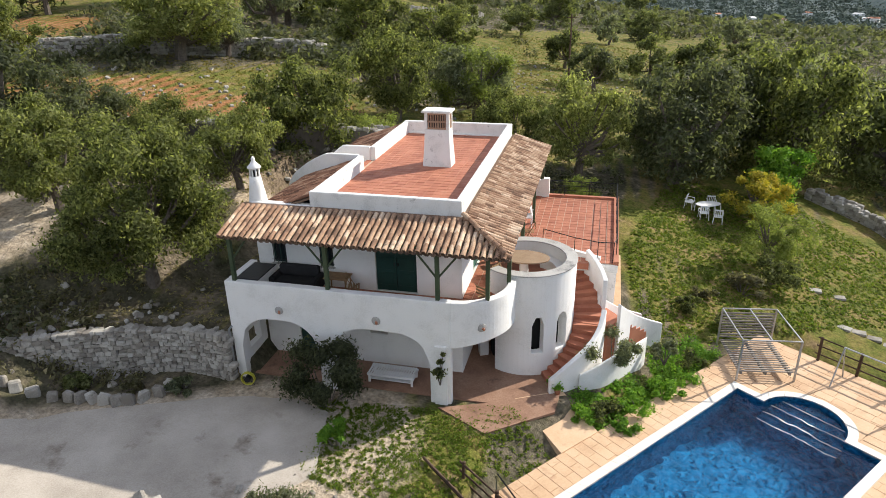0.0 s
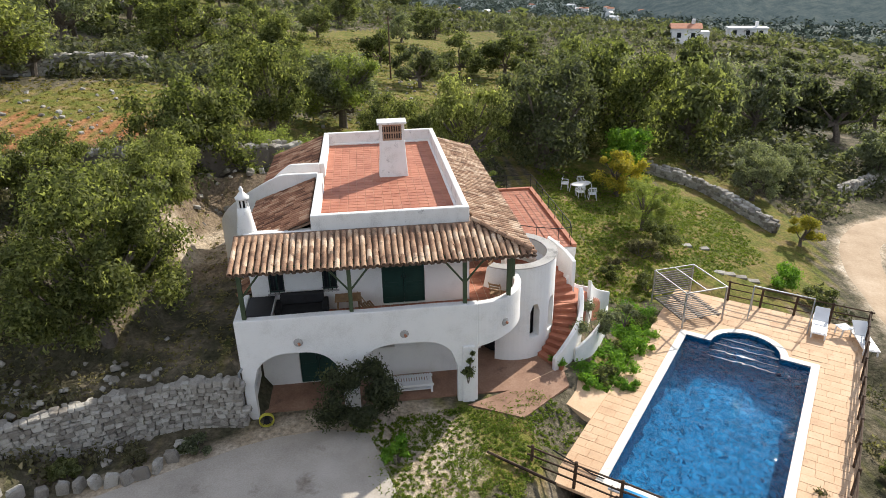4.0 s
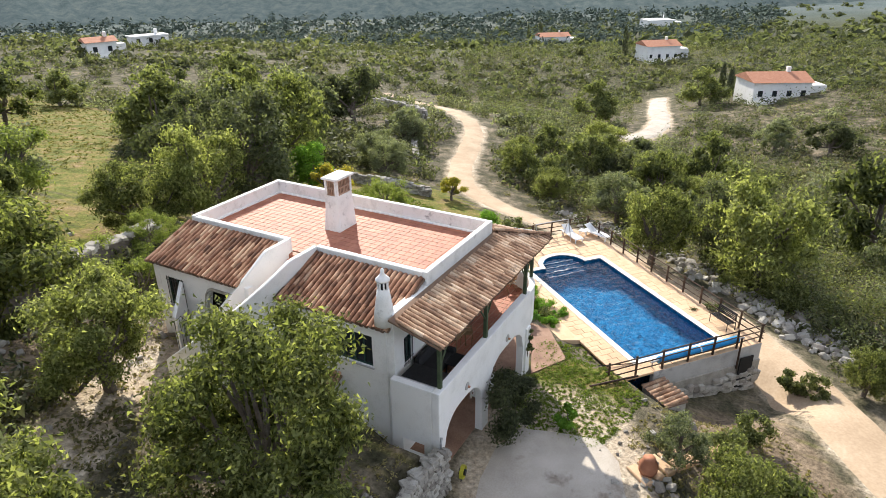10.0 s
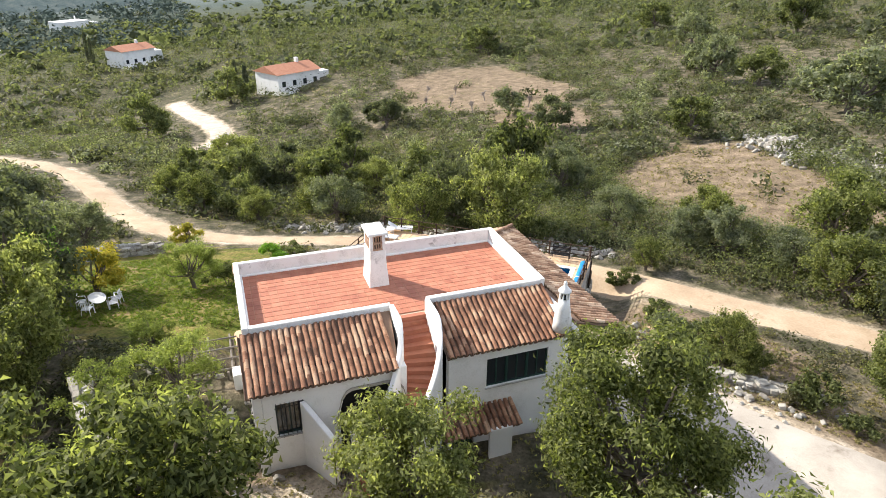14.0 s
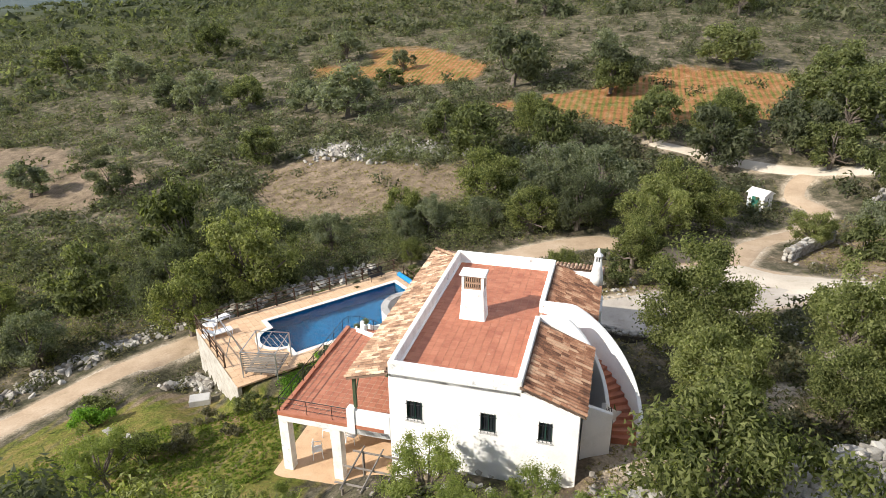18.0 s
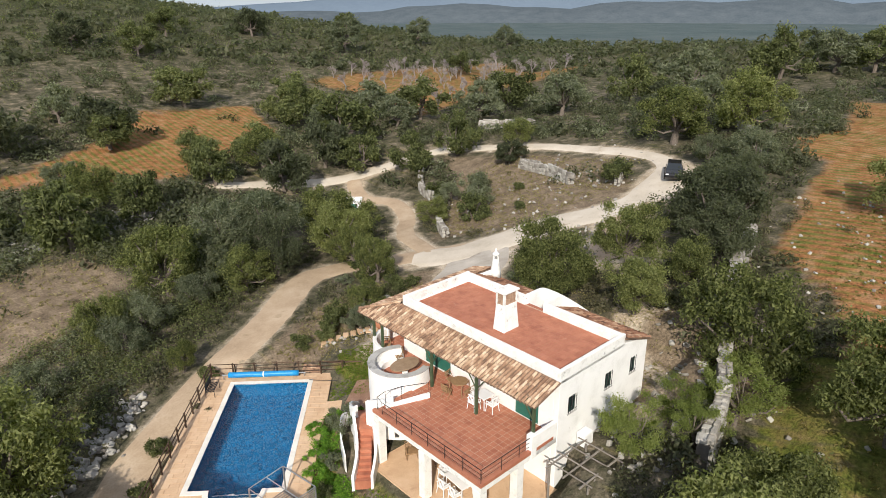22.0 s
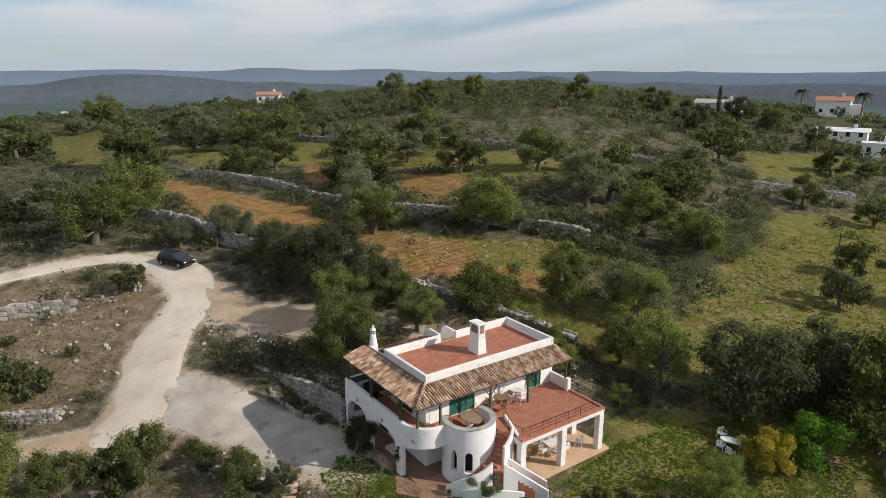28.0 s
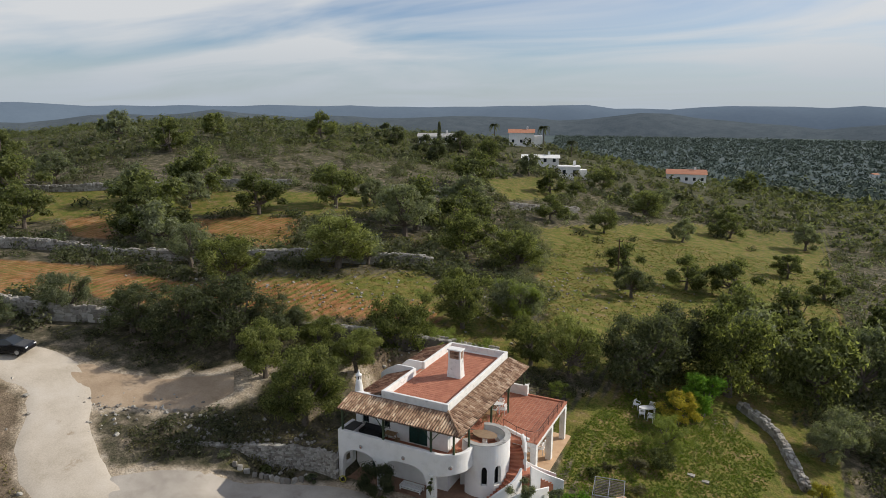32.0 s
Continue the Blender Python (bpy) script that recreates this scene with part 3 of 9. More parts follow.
def dense(line, step):
    out = []
    pts = [Vector(p) for p in line]
    for i in range(len(pts) - 1):
        p0, p1, p2, p3 = pts[max(i - 1, 0)], pts[i], pts[i + 1], pts[min(i + 2, len(pts) - 1)]
        n = max(1, int((p2 - p1).length / step))
        for k in range(n):
            t = k / n
            out.append(0.5 * ((2 * p1) + (p2 - p0) * t + (2 * p0 - 5 * p1 + 4 * p2 - p3) * t * t + (3 * p1 - p0 - 3 * p2 + p3) * t ** 3))
    out.append(pts[-1])
    return out


TRACKS = [(DRIVE, 1.5), (FORECOURT, 3.2), (MAIN_DRIVE, 2.7), (PARKING, 2.4), (LOOP, 1.4), (HUT_TRACK, 1.3), (VALLEY_TRACK, 2.2)]
TRACK_NP = [(np.array([tuple(p) for p in dense(l, 1.5)]), w) for l, w in TRACKS]


def track_distance(x, y):
    best = np.full(np.shape(x), 1e9)
    for pts, w in TRACK_NP:
        for i in range(len(pts) - 1):
            (x0, y0), (x1, y1) = pts[i], pts[i + 1]
            dx, dy = x1 - x0, y1 - y0
            t = np.clip(((x - x0) * dx + (y - y0) * dy) / (dx * dx + dy * dy + 1e-9), 0, 1)
            best = np.minimum(best, np.hypot(x - x0 - t * dx, y - y0 - t * dy) - w)
    return best


# ---- what grows where: blobs of x, y, half length, half width, turn ----
GRASS = [(13, 14, 10, 10, 0), (19, 13, 5, 6, 0), (-1, -4.2, 3.2, 2.3, -20), (14, 30, 12, 8, 20), (-2, 26, 10, 6, 20), (22, 20, 5, 9, 0), (7.6, 1.2, 1.6, 3.4, -40), (6, 40, 8, 12, 0), (-8, 21, 8, 3, 20)]
RED_SOIL = [(45, -92, 12, 4.5, -25)]
BROWN = [(24, -36, 10, 5, -20), (60, -34, 10, 8, 0), (-34, -20, 11, 10, 0), (-12, -11, 5, 4, 0), (-2, -12.3, 7, 3.2, 25), (-11, 11.5, 4.5, 6, 0), (16.5, 6.5, 3.0, 2.5, 50)]
# fields and terraces by their outlines
RED_FIELDS = [
    [(-100, -7), (-98, 2), (-84, 8), (-65, 13), (-41, 15), (-33, 21), (-27, 25), (-22, 28), (-20, 30), (-16, 27), (-12, 24), (-12, 20), (-18, 19), (-24, 15), (-27, 11), (-40, 8), (-63, 4)],
    [(-68, 40), (-59, 45), (-46, 39), (-42, 32), (-52, 30)],
    [(-80, 5), (-69, 12), (-54, 17), (-49, 13), (-59, -1)],
    [(-64, 43), (-52, 49), (-41, 34), (-50, 29)],
    [(-90, 32), (-82, 37), (-69, 26), (-78, 25)],
    [(-72, 7), (-54, 18), (-46, 12), (-55, 1)],
    [(13, -66), (-3, -76), (-17, -92), (-36, -89), (-29, -65), (-20, -64), (-9, -57)],
    [(47, -110), (34, -109), (18, -92), (18, -81), (31, -82), (41, -94)],
    [(-57, -104), (-85, -108), (-120, -102), (-104, -77), (-77, -75), (-61, -90)],
    [(-63, -103), (-75, -95), (-57, -71), (-57, -63), (-84, -74), (-131, -79)],
    [(28, -97), (17, -92), (18, -80), (27, -82)],
    [(-11, 52), (-10, 60), (-1, 37), (-2, 31)],
    [(9, 50), (21, 71), (30, 74), (29, 63), (13, 45)],
    [(45, -105), (34, -109), (17, -91), (20, -83), (34, -86)],
]
GREEN_FIELDS = [
    [(-21, 82), (2, 127), (32, 141), (29, 61), (13, 44), (-3, 33)],
    [(-28, 25), (-22, 36), (-13, 30), (-18, 26), (-22, 23)],
    [(-130, 19), (-98, 46), (-81, 40), (-100, 11)],
    [(-185, -5), (-176, 8), (-117, -1), (-129, -10)],
    [(-110, 42), (-74, 56), (-47, 73), (-43, 65), (-51, 50), (-90, 32)],
    [(-38, 18), (-27, 26), (-24, 32), (-20, 31), (-22, 28), (-33, 21)],
    [(-11, 20), (-12, 24), (-16, 27), (-20, 30), (-15, 30), (-9, 24), (-9, 20)],
    [(-48, 117), (-38, 146), (-27, 121), (-33, 97)],
    [(-172, 0), (-137, 15), (-110, 26), (-88, 41), (-83, 40), (-91, 25), (-132, 3)],
]
BROWN_FIELDS = [
    [(36, -40), (31, -45), (7, -40), (5, -32), (17, -26), (24, -25), (31, -28)],
    [(107, -24), (112, -37), (107, -50), (77, -50), (66, -41), (71, -30), (83, -22)],
    [(-42, -42), (-47, -28), (-47, -18), (-38, -8), (-33, -9), (-27, -16), (-20, -20), (-34, -31)],
]
BARE_EARTH = [
    [(-12, 9), (-14, 9), (-18, 6.3), (-22.3, 4.9), (-29, -1), (-23.8, -5.5), (-23.5, 0.5), (-16.3, 4.8), (-8.4, 8.5), (-8.4, 12.5), (-5.5, 12.4), (-5, 14.2), (-10, 12.6)],
]


def blob_mask(x, y, blobs):
    out = np.zeros(np.shape(x))
    for a, b, l, w, turn in blobs:
        c, s = math.cos(radians(turn)), math.sin(radians(turn))
        u, v = ((x - a) * c + (y - b) * s) / l, (-(x - a) * s + (y - b) * c) / w
        out = np.maximum(out, 1 - soft(np.hypot(u, v), 0.7, 1.15))
    return out


def field_mask(x, y, rings, edge=1.2):
    """1 inside any of the outlines, falling to 0 over the edge."""
    out = np.zeros(np.shape(x))
    for ring in rings:
        inside, best = np.zeros(np.shape(x), bool), np.full(np.shape(x), 1e9)
        for (x0, y0), (x1, y1) in zip(ring, ring[1:] + ring[:1]):
            inside ^= ((y0 > y) != (y1 > y)) & (x < (x1 - x0) * (y - y0) / (y1 - y0 + 1e-9) + x0)
            dx, dy = x1 - x0, y1 - y0
            t = np.clip(((x - x0) * dx + (y - y0) * dy) / (dx * dx + dy * dy + 1e-9), 0, 1)
            best = np.minimum(best, np.hypot(x - x0 - t * dx, y - y0 - t * dy))
        out = np.maximum(out, soft(np.where(inside, best, -best), -edge, edge))
    return out


def grass_cover(x, y):
    return np.maximum(blob_mask(x, y, GRASS), field_mask(x, y, GREEN_FIELDS, 2.0))


def red_cover(x, y):
    return np.maximum(blob_mask(x, y, RED_SOIL), field_mask(x, y, RED_FIELDS, 1.6))


def brown_cover(x, y):
    return np.maximum(blob_mask(x, y, BROWN), field_mask(x, y, BROWN_FIELDS, 2.0))


def ground_mat():
    m = bpy.data.materials.new("hillside_soil_and_grass")
    m.use_nodes = True
    n, l = m.node_tree.nodes, m.node_tree.links
    b = n["Principled BSDF"]
    b.inputs["Roughness"].default_value, b.inputs["Specular IOR Level"].default_value = 0.95, 0.1
    geo, at = n.new("ShaderNodeNewGeometry"), n.new("ShaderNodeAttribute")
    at.attribute_name = "cover"
    sp = n.new("ShaderNodeSeparateColor")
    l.new(at.outputs["Color"], sp.inputs[0])

    def noise_at(scale, detail=5):
        q = n.new("ShaderNodeTexNoise")
        q.inputs["Scale"].default_value, q.inputs["Detail"].default_value = scale, detail
        q.inputs["Roughness"].default_value = 0.65
        l.new(geo.outputs["Position"], q.inputs["Vector"])
        return q.outputs["Fac"]

    def ramp(fac, cols):
        r = n.new("ShaderNodeValToRGB")
        e = r.color_ramp.elements
        while len(e) < len(cols):
            e.new(0.5)
        for i, c in enumerate(cols):
            e[i].position, e[i].color = 0.32 + 0.36 * i / (len(cols) - 1), (*c, 1)
        l.new(fac, r.inputs[0])
        return r.outputs[0]

    def mask(channel, noise_out, edge=0.25):
        """A cover with a broken edge."""
        a = n.new("ShaderNodeMath")
        a.operation = 'MULTIPLY_ADD'
        a.inputs[1].default_value, a.inputs[2].default_value = 1.6, -0.8
        l.new(noise_out, a.inputs[0])
        s = n.new("ShaderNodeMath")
        s.operation = 'ADD'
        l.new(channel, s.inputs[0]), l.new(a.outputs[0], s.inputs[1])
        r = n.new("ShaderNodeMapRange")
        r.inputs[1].default_value, r.inputs[2].default_value = 0.5 - edge, 0.5 + edge
        l.new(s.outputs[0], r.inputs[0])
        return r.outputs[0]

    def mix(fac, a, c):
        q = n.new("ShaderNodeMix")
        q.data_type = 'RGBA'
        l.new(fac, q.inputs[0]), l.new(a, q.inputs[6]), l.new(c, q.inputs[7])
        return q.outputs[2]
    n1, n2, n3, n4 = noise_at(0.12), noise_at(0.7), noise_at(6.0, 9), noise_at(0.3)
    scrub = ramp(n2, [(0.042, 0.042, 0.024), (0.075, 0.07, 0.043), (0.13, 0.112, 0.078), (0.24, 0.195, 0.14)])
    grass = ramp(n2, [(0.07, 0.092, 0.016), (0.122, 0.132, 0.028), (0.178, 0.15, 0.046), (0.23, 0.165, 0.085)])
    red = ramp(n2, [(0.20, 0.085, 0.035), (0.30, 0.14, 0.06), (0.36, 0.21, 0.11)])
    brown = ramp(n2, [(0.12, 0.09, 0.06), (0.19, 0.145, 0.10), (0.28, 0.215, 0.15)])
    col = mix(mask(sp.outputs[2], n4), scrub, brown)
    col = mix(mask(sp.outputs[1], n4), col, red)
    worn = ramp(n2, [(0.30, 0.235, 0.16), (0.42, 0.345, 0.255), (0.52, 0.45, 0.36)])
    # furrows: fine bands where the fields are tilled
    wv = n.new("ShaderNodeTexWave")
    wv.inputs["Scale"].default_value, wv.inputs["Distortion"].default_value = 0.33, 3.0
    wv.inputs["Detail"].default_value, wv.inputs["Detail Scale"].default_value = 2.0, 0.12
    l.new(geo.outputs["Position"], wv.inputs["Vector"])
    gm = n.new("ShaderNodeMath")
    gm.operation = 'MULTIPLY_ADD'
    gm.inputs[1].default_value, gm.inputs[2].default_value = 0.55, -0.275
    l.new(wv.outputs["Fac"], gm.inputs[0])
    ga = n.new("ShaderNodeMath")
    ga.operation = 'ADD'
    # on red soil young grass stands between the furrows
    half = n.new("ShaderNodeMath")
    half.operation = 'MULTIPLY_ADD'
    half.inputs[1].default_value = 0.42
    l.new(sp.outputs[1], half.inputs[0]), l.new(sp.outputs[0], half.inputs[2])
    l.new(half.outputs[0], ga.inputs[0]), l.new(gm.outputs[0], ga.inputs[1])
    col = mix(mask(ga.outputs[0], n4), col, grass)
    col = mix(mask(at.outputs['Alpha'], n4), col, worn)
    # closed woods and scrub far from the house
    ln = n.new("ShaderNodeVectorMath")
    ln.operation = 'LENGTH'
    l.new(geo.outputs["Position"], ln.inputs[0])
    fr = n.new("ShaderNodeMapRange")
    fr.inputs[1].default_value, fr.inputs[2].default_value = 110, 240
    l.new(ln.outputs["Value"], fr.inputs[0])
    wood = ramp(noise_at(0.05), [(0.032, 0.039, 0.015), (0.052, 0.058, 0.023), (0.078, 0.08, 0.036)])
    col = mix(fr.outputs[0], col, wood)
    # haze over the far plain, mixed into the ground colour
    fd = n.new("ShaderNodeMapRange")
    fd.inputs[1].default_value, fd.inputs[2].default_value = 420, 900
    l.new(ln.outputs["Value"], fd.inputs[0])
    plain_haze = ramp(noise_at(0.012), [(0.06, 0.085, 0.085), (0.08, 0.105, 0.105), (0.105, 0.125, 0.12)])
    col = mix(fd.outputs[0], col, plain_haze)
    sp3 = n.new("ShaderNodeMix")
    sp3.data_type, sp3.blend_type = 'RGBA', 'OVERLAY'
    sp3.inputs[0].default_value = 0.8
    l.new(col, sp3.inputs[6])
    g3 = ramp(n3, [(0.22, 0.22, 0.22), (0.5, 0.5, 0.5), (0.78, 0.78, 0.78)])
    l.new(g3, sp3.inputs[7])
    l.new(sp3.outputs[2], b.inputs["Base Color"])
    bn = n.new("ShaderNodeBump")
    bn.inputs["Strength"].default_value, bn.inputs["Distance"].default_value = 0.8, 0.12
    l.new(n3, bn.inputs["Height"])
    l.new(bn.outputs[0], b.inputs["Normal"])
    return m


GROUND = ground_mat()


def build_ground():
    k = 350
    u = np.linspace(-1, 1, k)
    axis = 16.0 * np.sinh(u * 6.14)
    gx, gy = np.meshgrid(axis - 2.0, axis, indexing='xy')
    x, y = gx.ravel(), gy.ravel()
    z = height(x, y)
    idx = np.arange(k * k).reshape(k, k)
    quads = np.stack([idx[:-1, :-1], idx[:-1, 1:], idx[1:, 1:], idx[1:, :-1]], -1).reshape(-1, 4)
    me = bpy.data.meshes.new("ground")
    me.vertices.add(k * k)
    me.vertices.foreach_set("co", np.stack([x, y, z], 1).ravel())
    me.loops.add(quads.size)
    me.loops.foreach_set("vertex_index", quads.ravel())
    me.polygons.add(len(quads))
    me.polygons.foreach_set("loop_start", np.arange(0, quads.size, 4))
    me.polygons.foreach_set("use_smooth", np.ones(len(quads), bool))
    me.update(calc_edges=True)
    att = me.color_attributes.new("cover", 'FLOAT_COLOR', 'POINT')
    cols = np.stack([grass_cover(x, y), red_cover(x, y), brown_cover(x, y), np.maximum(1 - soft(track_distance(x, y), -0.8, 1.0), field_mask(x, y, BARE_EARTH, 0.8))], 1)
    att.data.foreach_set("color", cols.astype(np.float32).ravel())
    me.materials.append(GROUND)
    tagged(new("ground", me), "dry terraced hillside of scrub, grass and red soil", "ground", kind="structure")


build_ground()


def ribbon(name, line, half, material, label, lift=0.05, wander=0.25, widen=0.0):
    pts = dense(line, 1.0)
    v, f = [], []
    across = 9
    for i, p in enumerate(pts):
        d = (pts[min(i + 1, len(pts) - 1)] - pts[max(i - 1, 0)]).normalized()
        s = Vector((-d.y, d.x))
        for j in range(across):
            e = 2 * j / (across - 1) - 1
            end = min(1.0, (min(i, len(pts) - 1 - i) + 0.6) / (half * 1.2))
            w = half * math.sqrt(1 - (1 - end) ** 2) * (1 + wander * noise.noise(Vector((p.x * 0.4, p.y * 0.4, 3.0 * (1 if e > 0 else -1)))))
            w *= 1 + widen * (1 - smooth01((p.x - 12) / 14))
            q = p + s * e * w
            v.append((q.x, q.y, lift - (lift + 0.12) * max(0, abs(e) - 0.7) / 0.3 - 0.04 * math.exp(-((abs(e) - 0.45) / 0.16) ** 2)))
        if i:
            a, b = (i - 1) * across, i * across
            f += [(a + j, b + j, b + j + 1, a + j + 1) for j in range(across - 1)]
    arr = np.array(v)
    arr[:, 2] += height(arr[:, 0], arr[:, 1])
    mb = MB()
    mb.v, mb.f = [tuple(q) for q in arr], f
    return single(name, mb, material, label, "track", kind="structure", smooth=True)


ribbon("road", DRIVE, 1.45, DIRT, "ochre dirt track winding round the hill", 0.09, widen=0.28)
ribbon("driveway", FORECOURT, 3.3, FORE_GRAVEL, "gravel forecourt beside the house, its colour darkened for shade", 0.1, 0.18)
ribbon("driveway", MAIN_DRIVE, 2.8, GRAVEL, "pale gravel driveway curving down to the house", 0.13, 0.2)
ribbon("driveway", PARKING, 2.4, DIRT, "bare earth parking place beside the drive", 0.1, 0.3)
ribbon("road", LOOP, 1.3, GRAVEL, "pale gravel lane climbing past the plot", 0.11)
ribbon("road", HUT_TRACK, 1.2, DIRT, "narrow dirt track to the pump hut", 0.1)
ribbon("road", VALLEY_TRACK, 2.0, FORE_GRAVEL, "pale track in the valley scrub", 0.2)


# ---- the house ----
FLOOR, EAVE, ROOF, PARA = 3.12, 5.66, 6.13, 6.73
house = thing("house", "whitewashed two-storey farmhouse with flat roof terrace and clay-tiled porch roofs", "house")


def arch(a, b, low, top, n=12, flat=0.0):
    """The upper line of an arched opening from a to b."""
    c, h = (a + b) / 2, (b - a) / 2
    return lambda u: low + (top - low) * max(0.0, 1 - (max(0.0, abs(u - c) - flat * h) / (h * (1 - flat) + 1e-6)) ** 2.2) ** 0.5


# outer walls, with their openings
FRONT_W = [(-7.13, -6.6), (-5.27, -4.76)]
mb = MB().shell(flat_place((-7.75, 0, 0), (1, 0, 0), (0, 1, 0)), [0, 7.75], -0.3, 6.2, 0.3,
                [(a + 7.75, b + 7.75, 3.9, 4.95) for a, b in FRONT_W] + [(-3.17 + 7.75, -1.64 + 7.75, FLOOR, 5.12), (1.35, 2.75, 0.0, 2.0), (4.2, 4.9, 1.3, 1.95)])
part("front_wall", mb, WHITE, house, bevel=0.025)
mb = MB().shell(flat_place((0, 0, 0), (0, 1, 0), (-1, 0, 0)), [0.305, 11.395], -0.3, 6.2, 0.3,
                [(1.95, 4.15, FLOOR, 5.1), (8.95, 10.5, FLOOR, 5.1), (5.6, 6.5, 0.0, 2.0), (8.2, 9.2, 0.9, 1.9)])
part("side_wall", mb, WHITE, house, bevel=0.025)
BACK_W = [(0.76, 1.42), (3.86, 4.48), (6.19, 6.72)]
mb = MB().shell(flat_place((0, 11.7, 0), (-1, 0, 0), (0, -1, 0)), [0, 5.45, 7.75], -0.3, lambda u: 6.2 if u <= 5.46 else 6.2 - (u - 5.45) * 0.24, 0.3,
                [(a, b, 4.05, 4.97) for a, b in BACK_W] + [(0.7, 1.2, 0.35, 0.8)])
part("back_wall", mb, WHITE, house, bevel=0.025)
mb = MB().shell(flat_place((-7.75, 11.395, 0), (0, -1, 0), (1, 0, 0)), [0] + steps(2.5, 4.9, 12) + [4.95], -0.3, 5.55, 0.3,
                [(0.4, 1.35, 3.7, 5.0), (2.5, 4.9, 2.2, arch(2.5, 4.9, 4.0, 5.0, flat=0.55))])
part("gable_side_wall", mb, WHITE, house, bevel=0.025)
mb = MB().shell(flat_place((-7.75, 4.9, 0), (0, -1, 0), (1, 0, 0)), [0, 4.595], -0.3, 5.55, 0.3, [(1.5, 4.0, 3.85, 5.1), (0.05, 1.05, 0.6, 2.55)])
part("gable_side_wall", mb, WHITE, house, bevel=0.025)
# solid near-black blocks stand in for the unlit rooms behind the openings
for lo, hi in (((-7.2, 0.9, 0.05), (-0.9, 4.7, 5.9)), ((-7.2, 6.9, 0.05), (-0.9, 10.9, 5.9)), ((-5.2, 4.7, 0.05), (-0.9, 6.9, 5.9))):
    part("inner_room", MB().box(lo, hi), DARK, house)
# flat roof slab and its parapet
part("roof_slab", MB().box((-5.43, 0.02, 5.95), (-0.02, 11.68, 6.09)), GROUT, house)
mb = MB().shell(flat_place((-5.47, 0, 0), (1, 0, 0), (0, 1, 0)), [0, 5.47], 6.0, PARA, 0.22)
part("parapet", mb, WHITE_WORN, house, bevel=0.04)
mb = MB().shell(flat_place((0, 0.22, 0), (0, 1, 0), (-1, 0, 0)), [0, 11.26], 6.0, PARA, 0.22)
part("parapet", mb, WHITE_WORN, house, bevel=0.04)
mb = MB().shell(flat_place((0, 11.7, 0), (-1, 0, 0), (0, -1, 0)), [0, 5.47], 6.0, PARA, 0.22)
part("parapet", mb, WHITE_WORN, house, bevel=0.04)
for a, b in ((0.22, 4.95), (6.35, 11.48)):
    mb = MB().shell(flat_place((-5.47, a, 0), (0, 1, 0), (1, 0, 0)), [0, b - a], 5.6, PARA - 0.03, 0.24)
    part("parapet", mb, WHITE_WORN, house, bevel=0.04)


def tile_floor(name, x0, x1, y0, y1, z, size, parent, label, limit=300, keep=None, shape=None, grout=None):
    """A floor of square tiles with sunk joints; the first pieces are parts of their own."""
    bed = part(name, shape or MB().box((x0, y0, z - 0.035), (x1, y1, z - 0.012)), grout or GROUT, parent, label)
    one = MB().cbox((-size / 2 + 0.011, -size / 2 + 0.011, -0.012), (size / 2 - 0.011, size / 2 - 0.011, 0.0), 0.004).mesh("tile", TERRACOTTA)
    rest, count = MB(), 0
    rng = random.Random(len(name) * 7 + int(x0 * 10))
    nx, ny = max(1, round((x1 - x0) / size)), max(1, round((y1 - y0) / size))
    sx, sy = (x1 - x0) / nx, (y1 - y0) / ny
    for i in range(nx):
        for j in range(ny):
            cx, cy = x0 + (i + 0.5) * sx, y0 + (j + 0.5) * sy
            if keep and not keep(cx, cy):
                continue
            m = pose(cx, cy, z + rng.uniform(-0.002, 0.002), rng.uniform(-0.25, 0.25), rng.uniform(-0.25, 0.25), 0) @ Matrix.Diagonal((sx / size, sy / size, 1, 1))
            if count < limit:
                ob = new("tile", one)
                ob.parent = bed
                ob.matrix_basis = m
            else:
                rest.cbox((-size / 2 + 0.011, -size / 2 + 0.011, -0.012), (size / 2 - 0.011, size / 2 - 0.011, 0.0), 0.004, m)
            count += 1
    if rest.v:
        tagged(part("tiles", rest, TERRACOTTA_MESH, bed), kind="stuff")
    return bed


def half_tile(length=0.44, r=0.088, taper=0.86, n=6, over=True):
    """A barrel tile, its upper end narrower, lying along -x downhill from the origin."""
    mb = MB()
    p = []
    for x, k in ((0.0, taper), (-length, 1.0)):
        for rr in (r * k, (r - 0.018) * k):
            for j in range(n + 1):
                a = math.pi * j / n
                z = rr * math.sin(a) * (1 if over else -1)
                p.append((x, rr * math.cos(a), z))
    m = n + 1
    f = []
    for j in range(n):
        f.append((j, j + 1, 2 * m + j + 1, 2 * m + j))
        f.append((m + j, 3 * m + j, 3 * m + j + 1, m + j + 1))
        f.append((2 * m + j, 2 * m + j + 1, 3 * m + j + 1, 3 * m + j))
        f.append((j, m + j, m + j + 1, j + 1))
    f += [(0, 2 * m, 3 * m, m), (n, m + n, 3 * m + n, 2 * m + n)]
    return mb.add(p, f)


# channel tiles darkened to carry the shade between the cover tiles
CHANNEL_TILE = mat("shaded_channel_tiles", [(0.09, 0.06, 0.045), (0.16, 0.105, 0.075), (0.24, 0.165, 0.12)], 2.0, 0.95, 0.4, 30, per_island=0.3)
TILE_ME = half_tile().mesh("roof_tile", ROOF_TILE)
RED_TILE_ME = half_tile().mesh("roof_tile", RED_TILE)
TILE_RAW = half_tile(n=5)
PAN_RAW = half_tile(over=False, r=0.1, n=3)


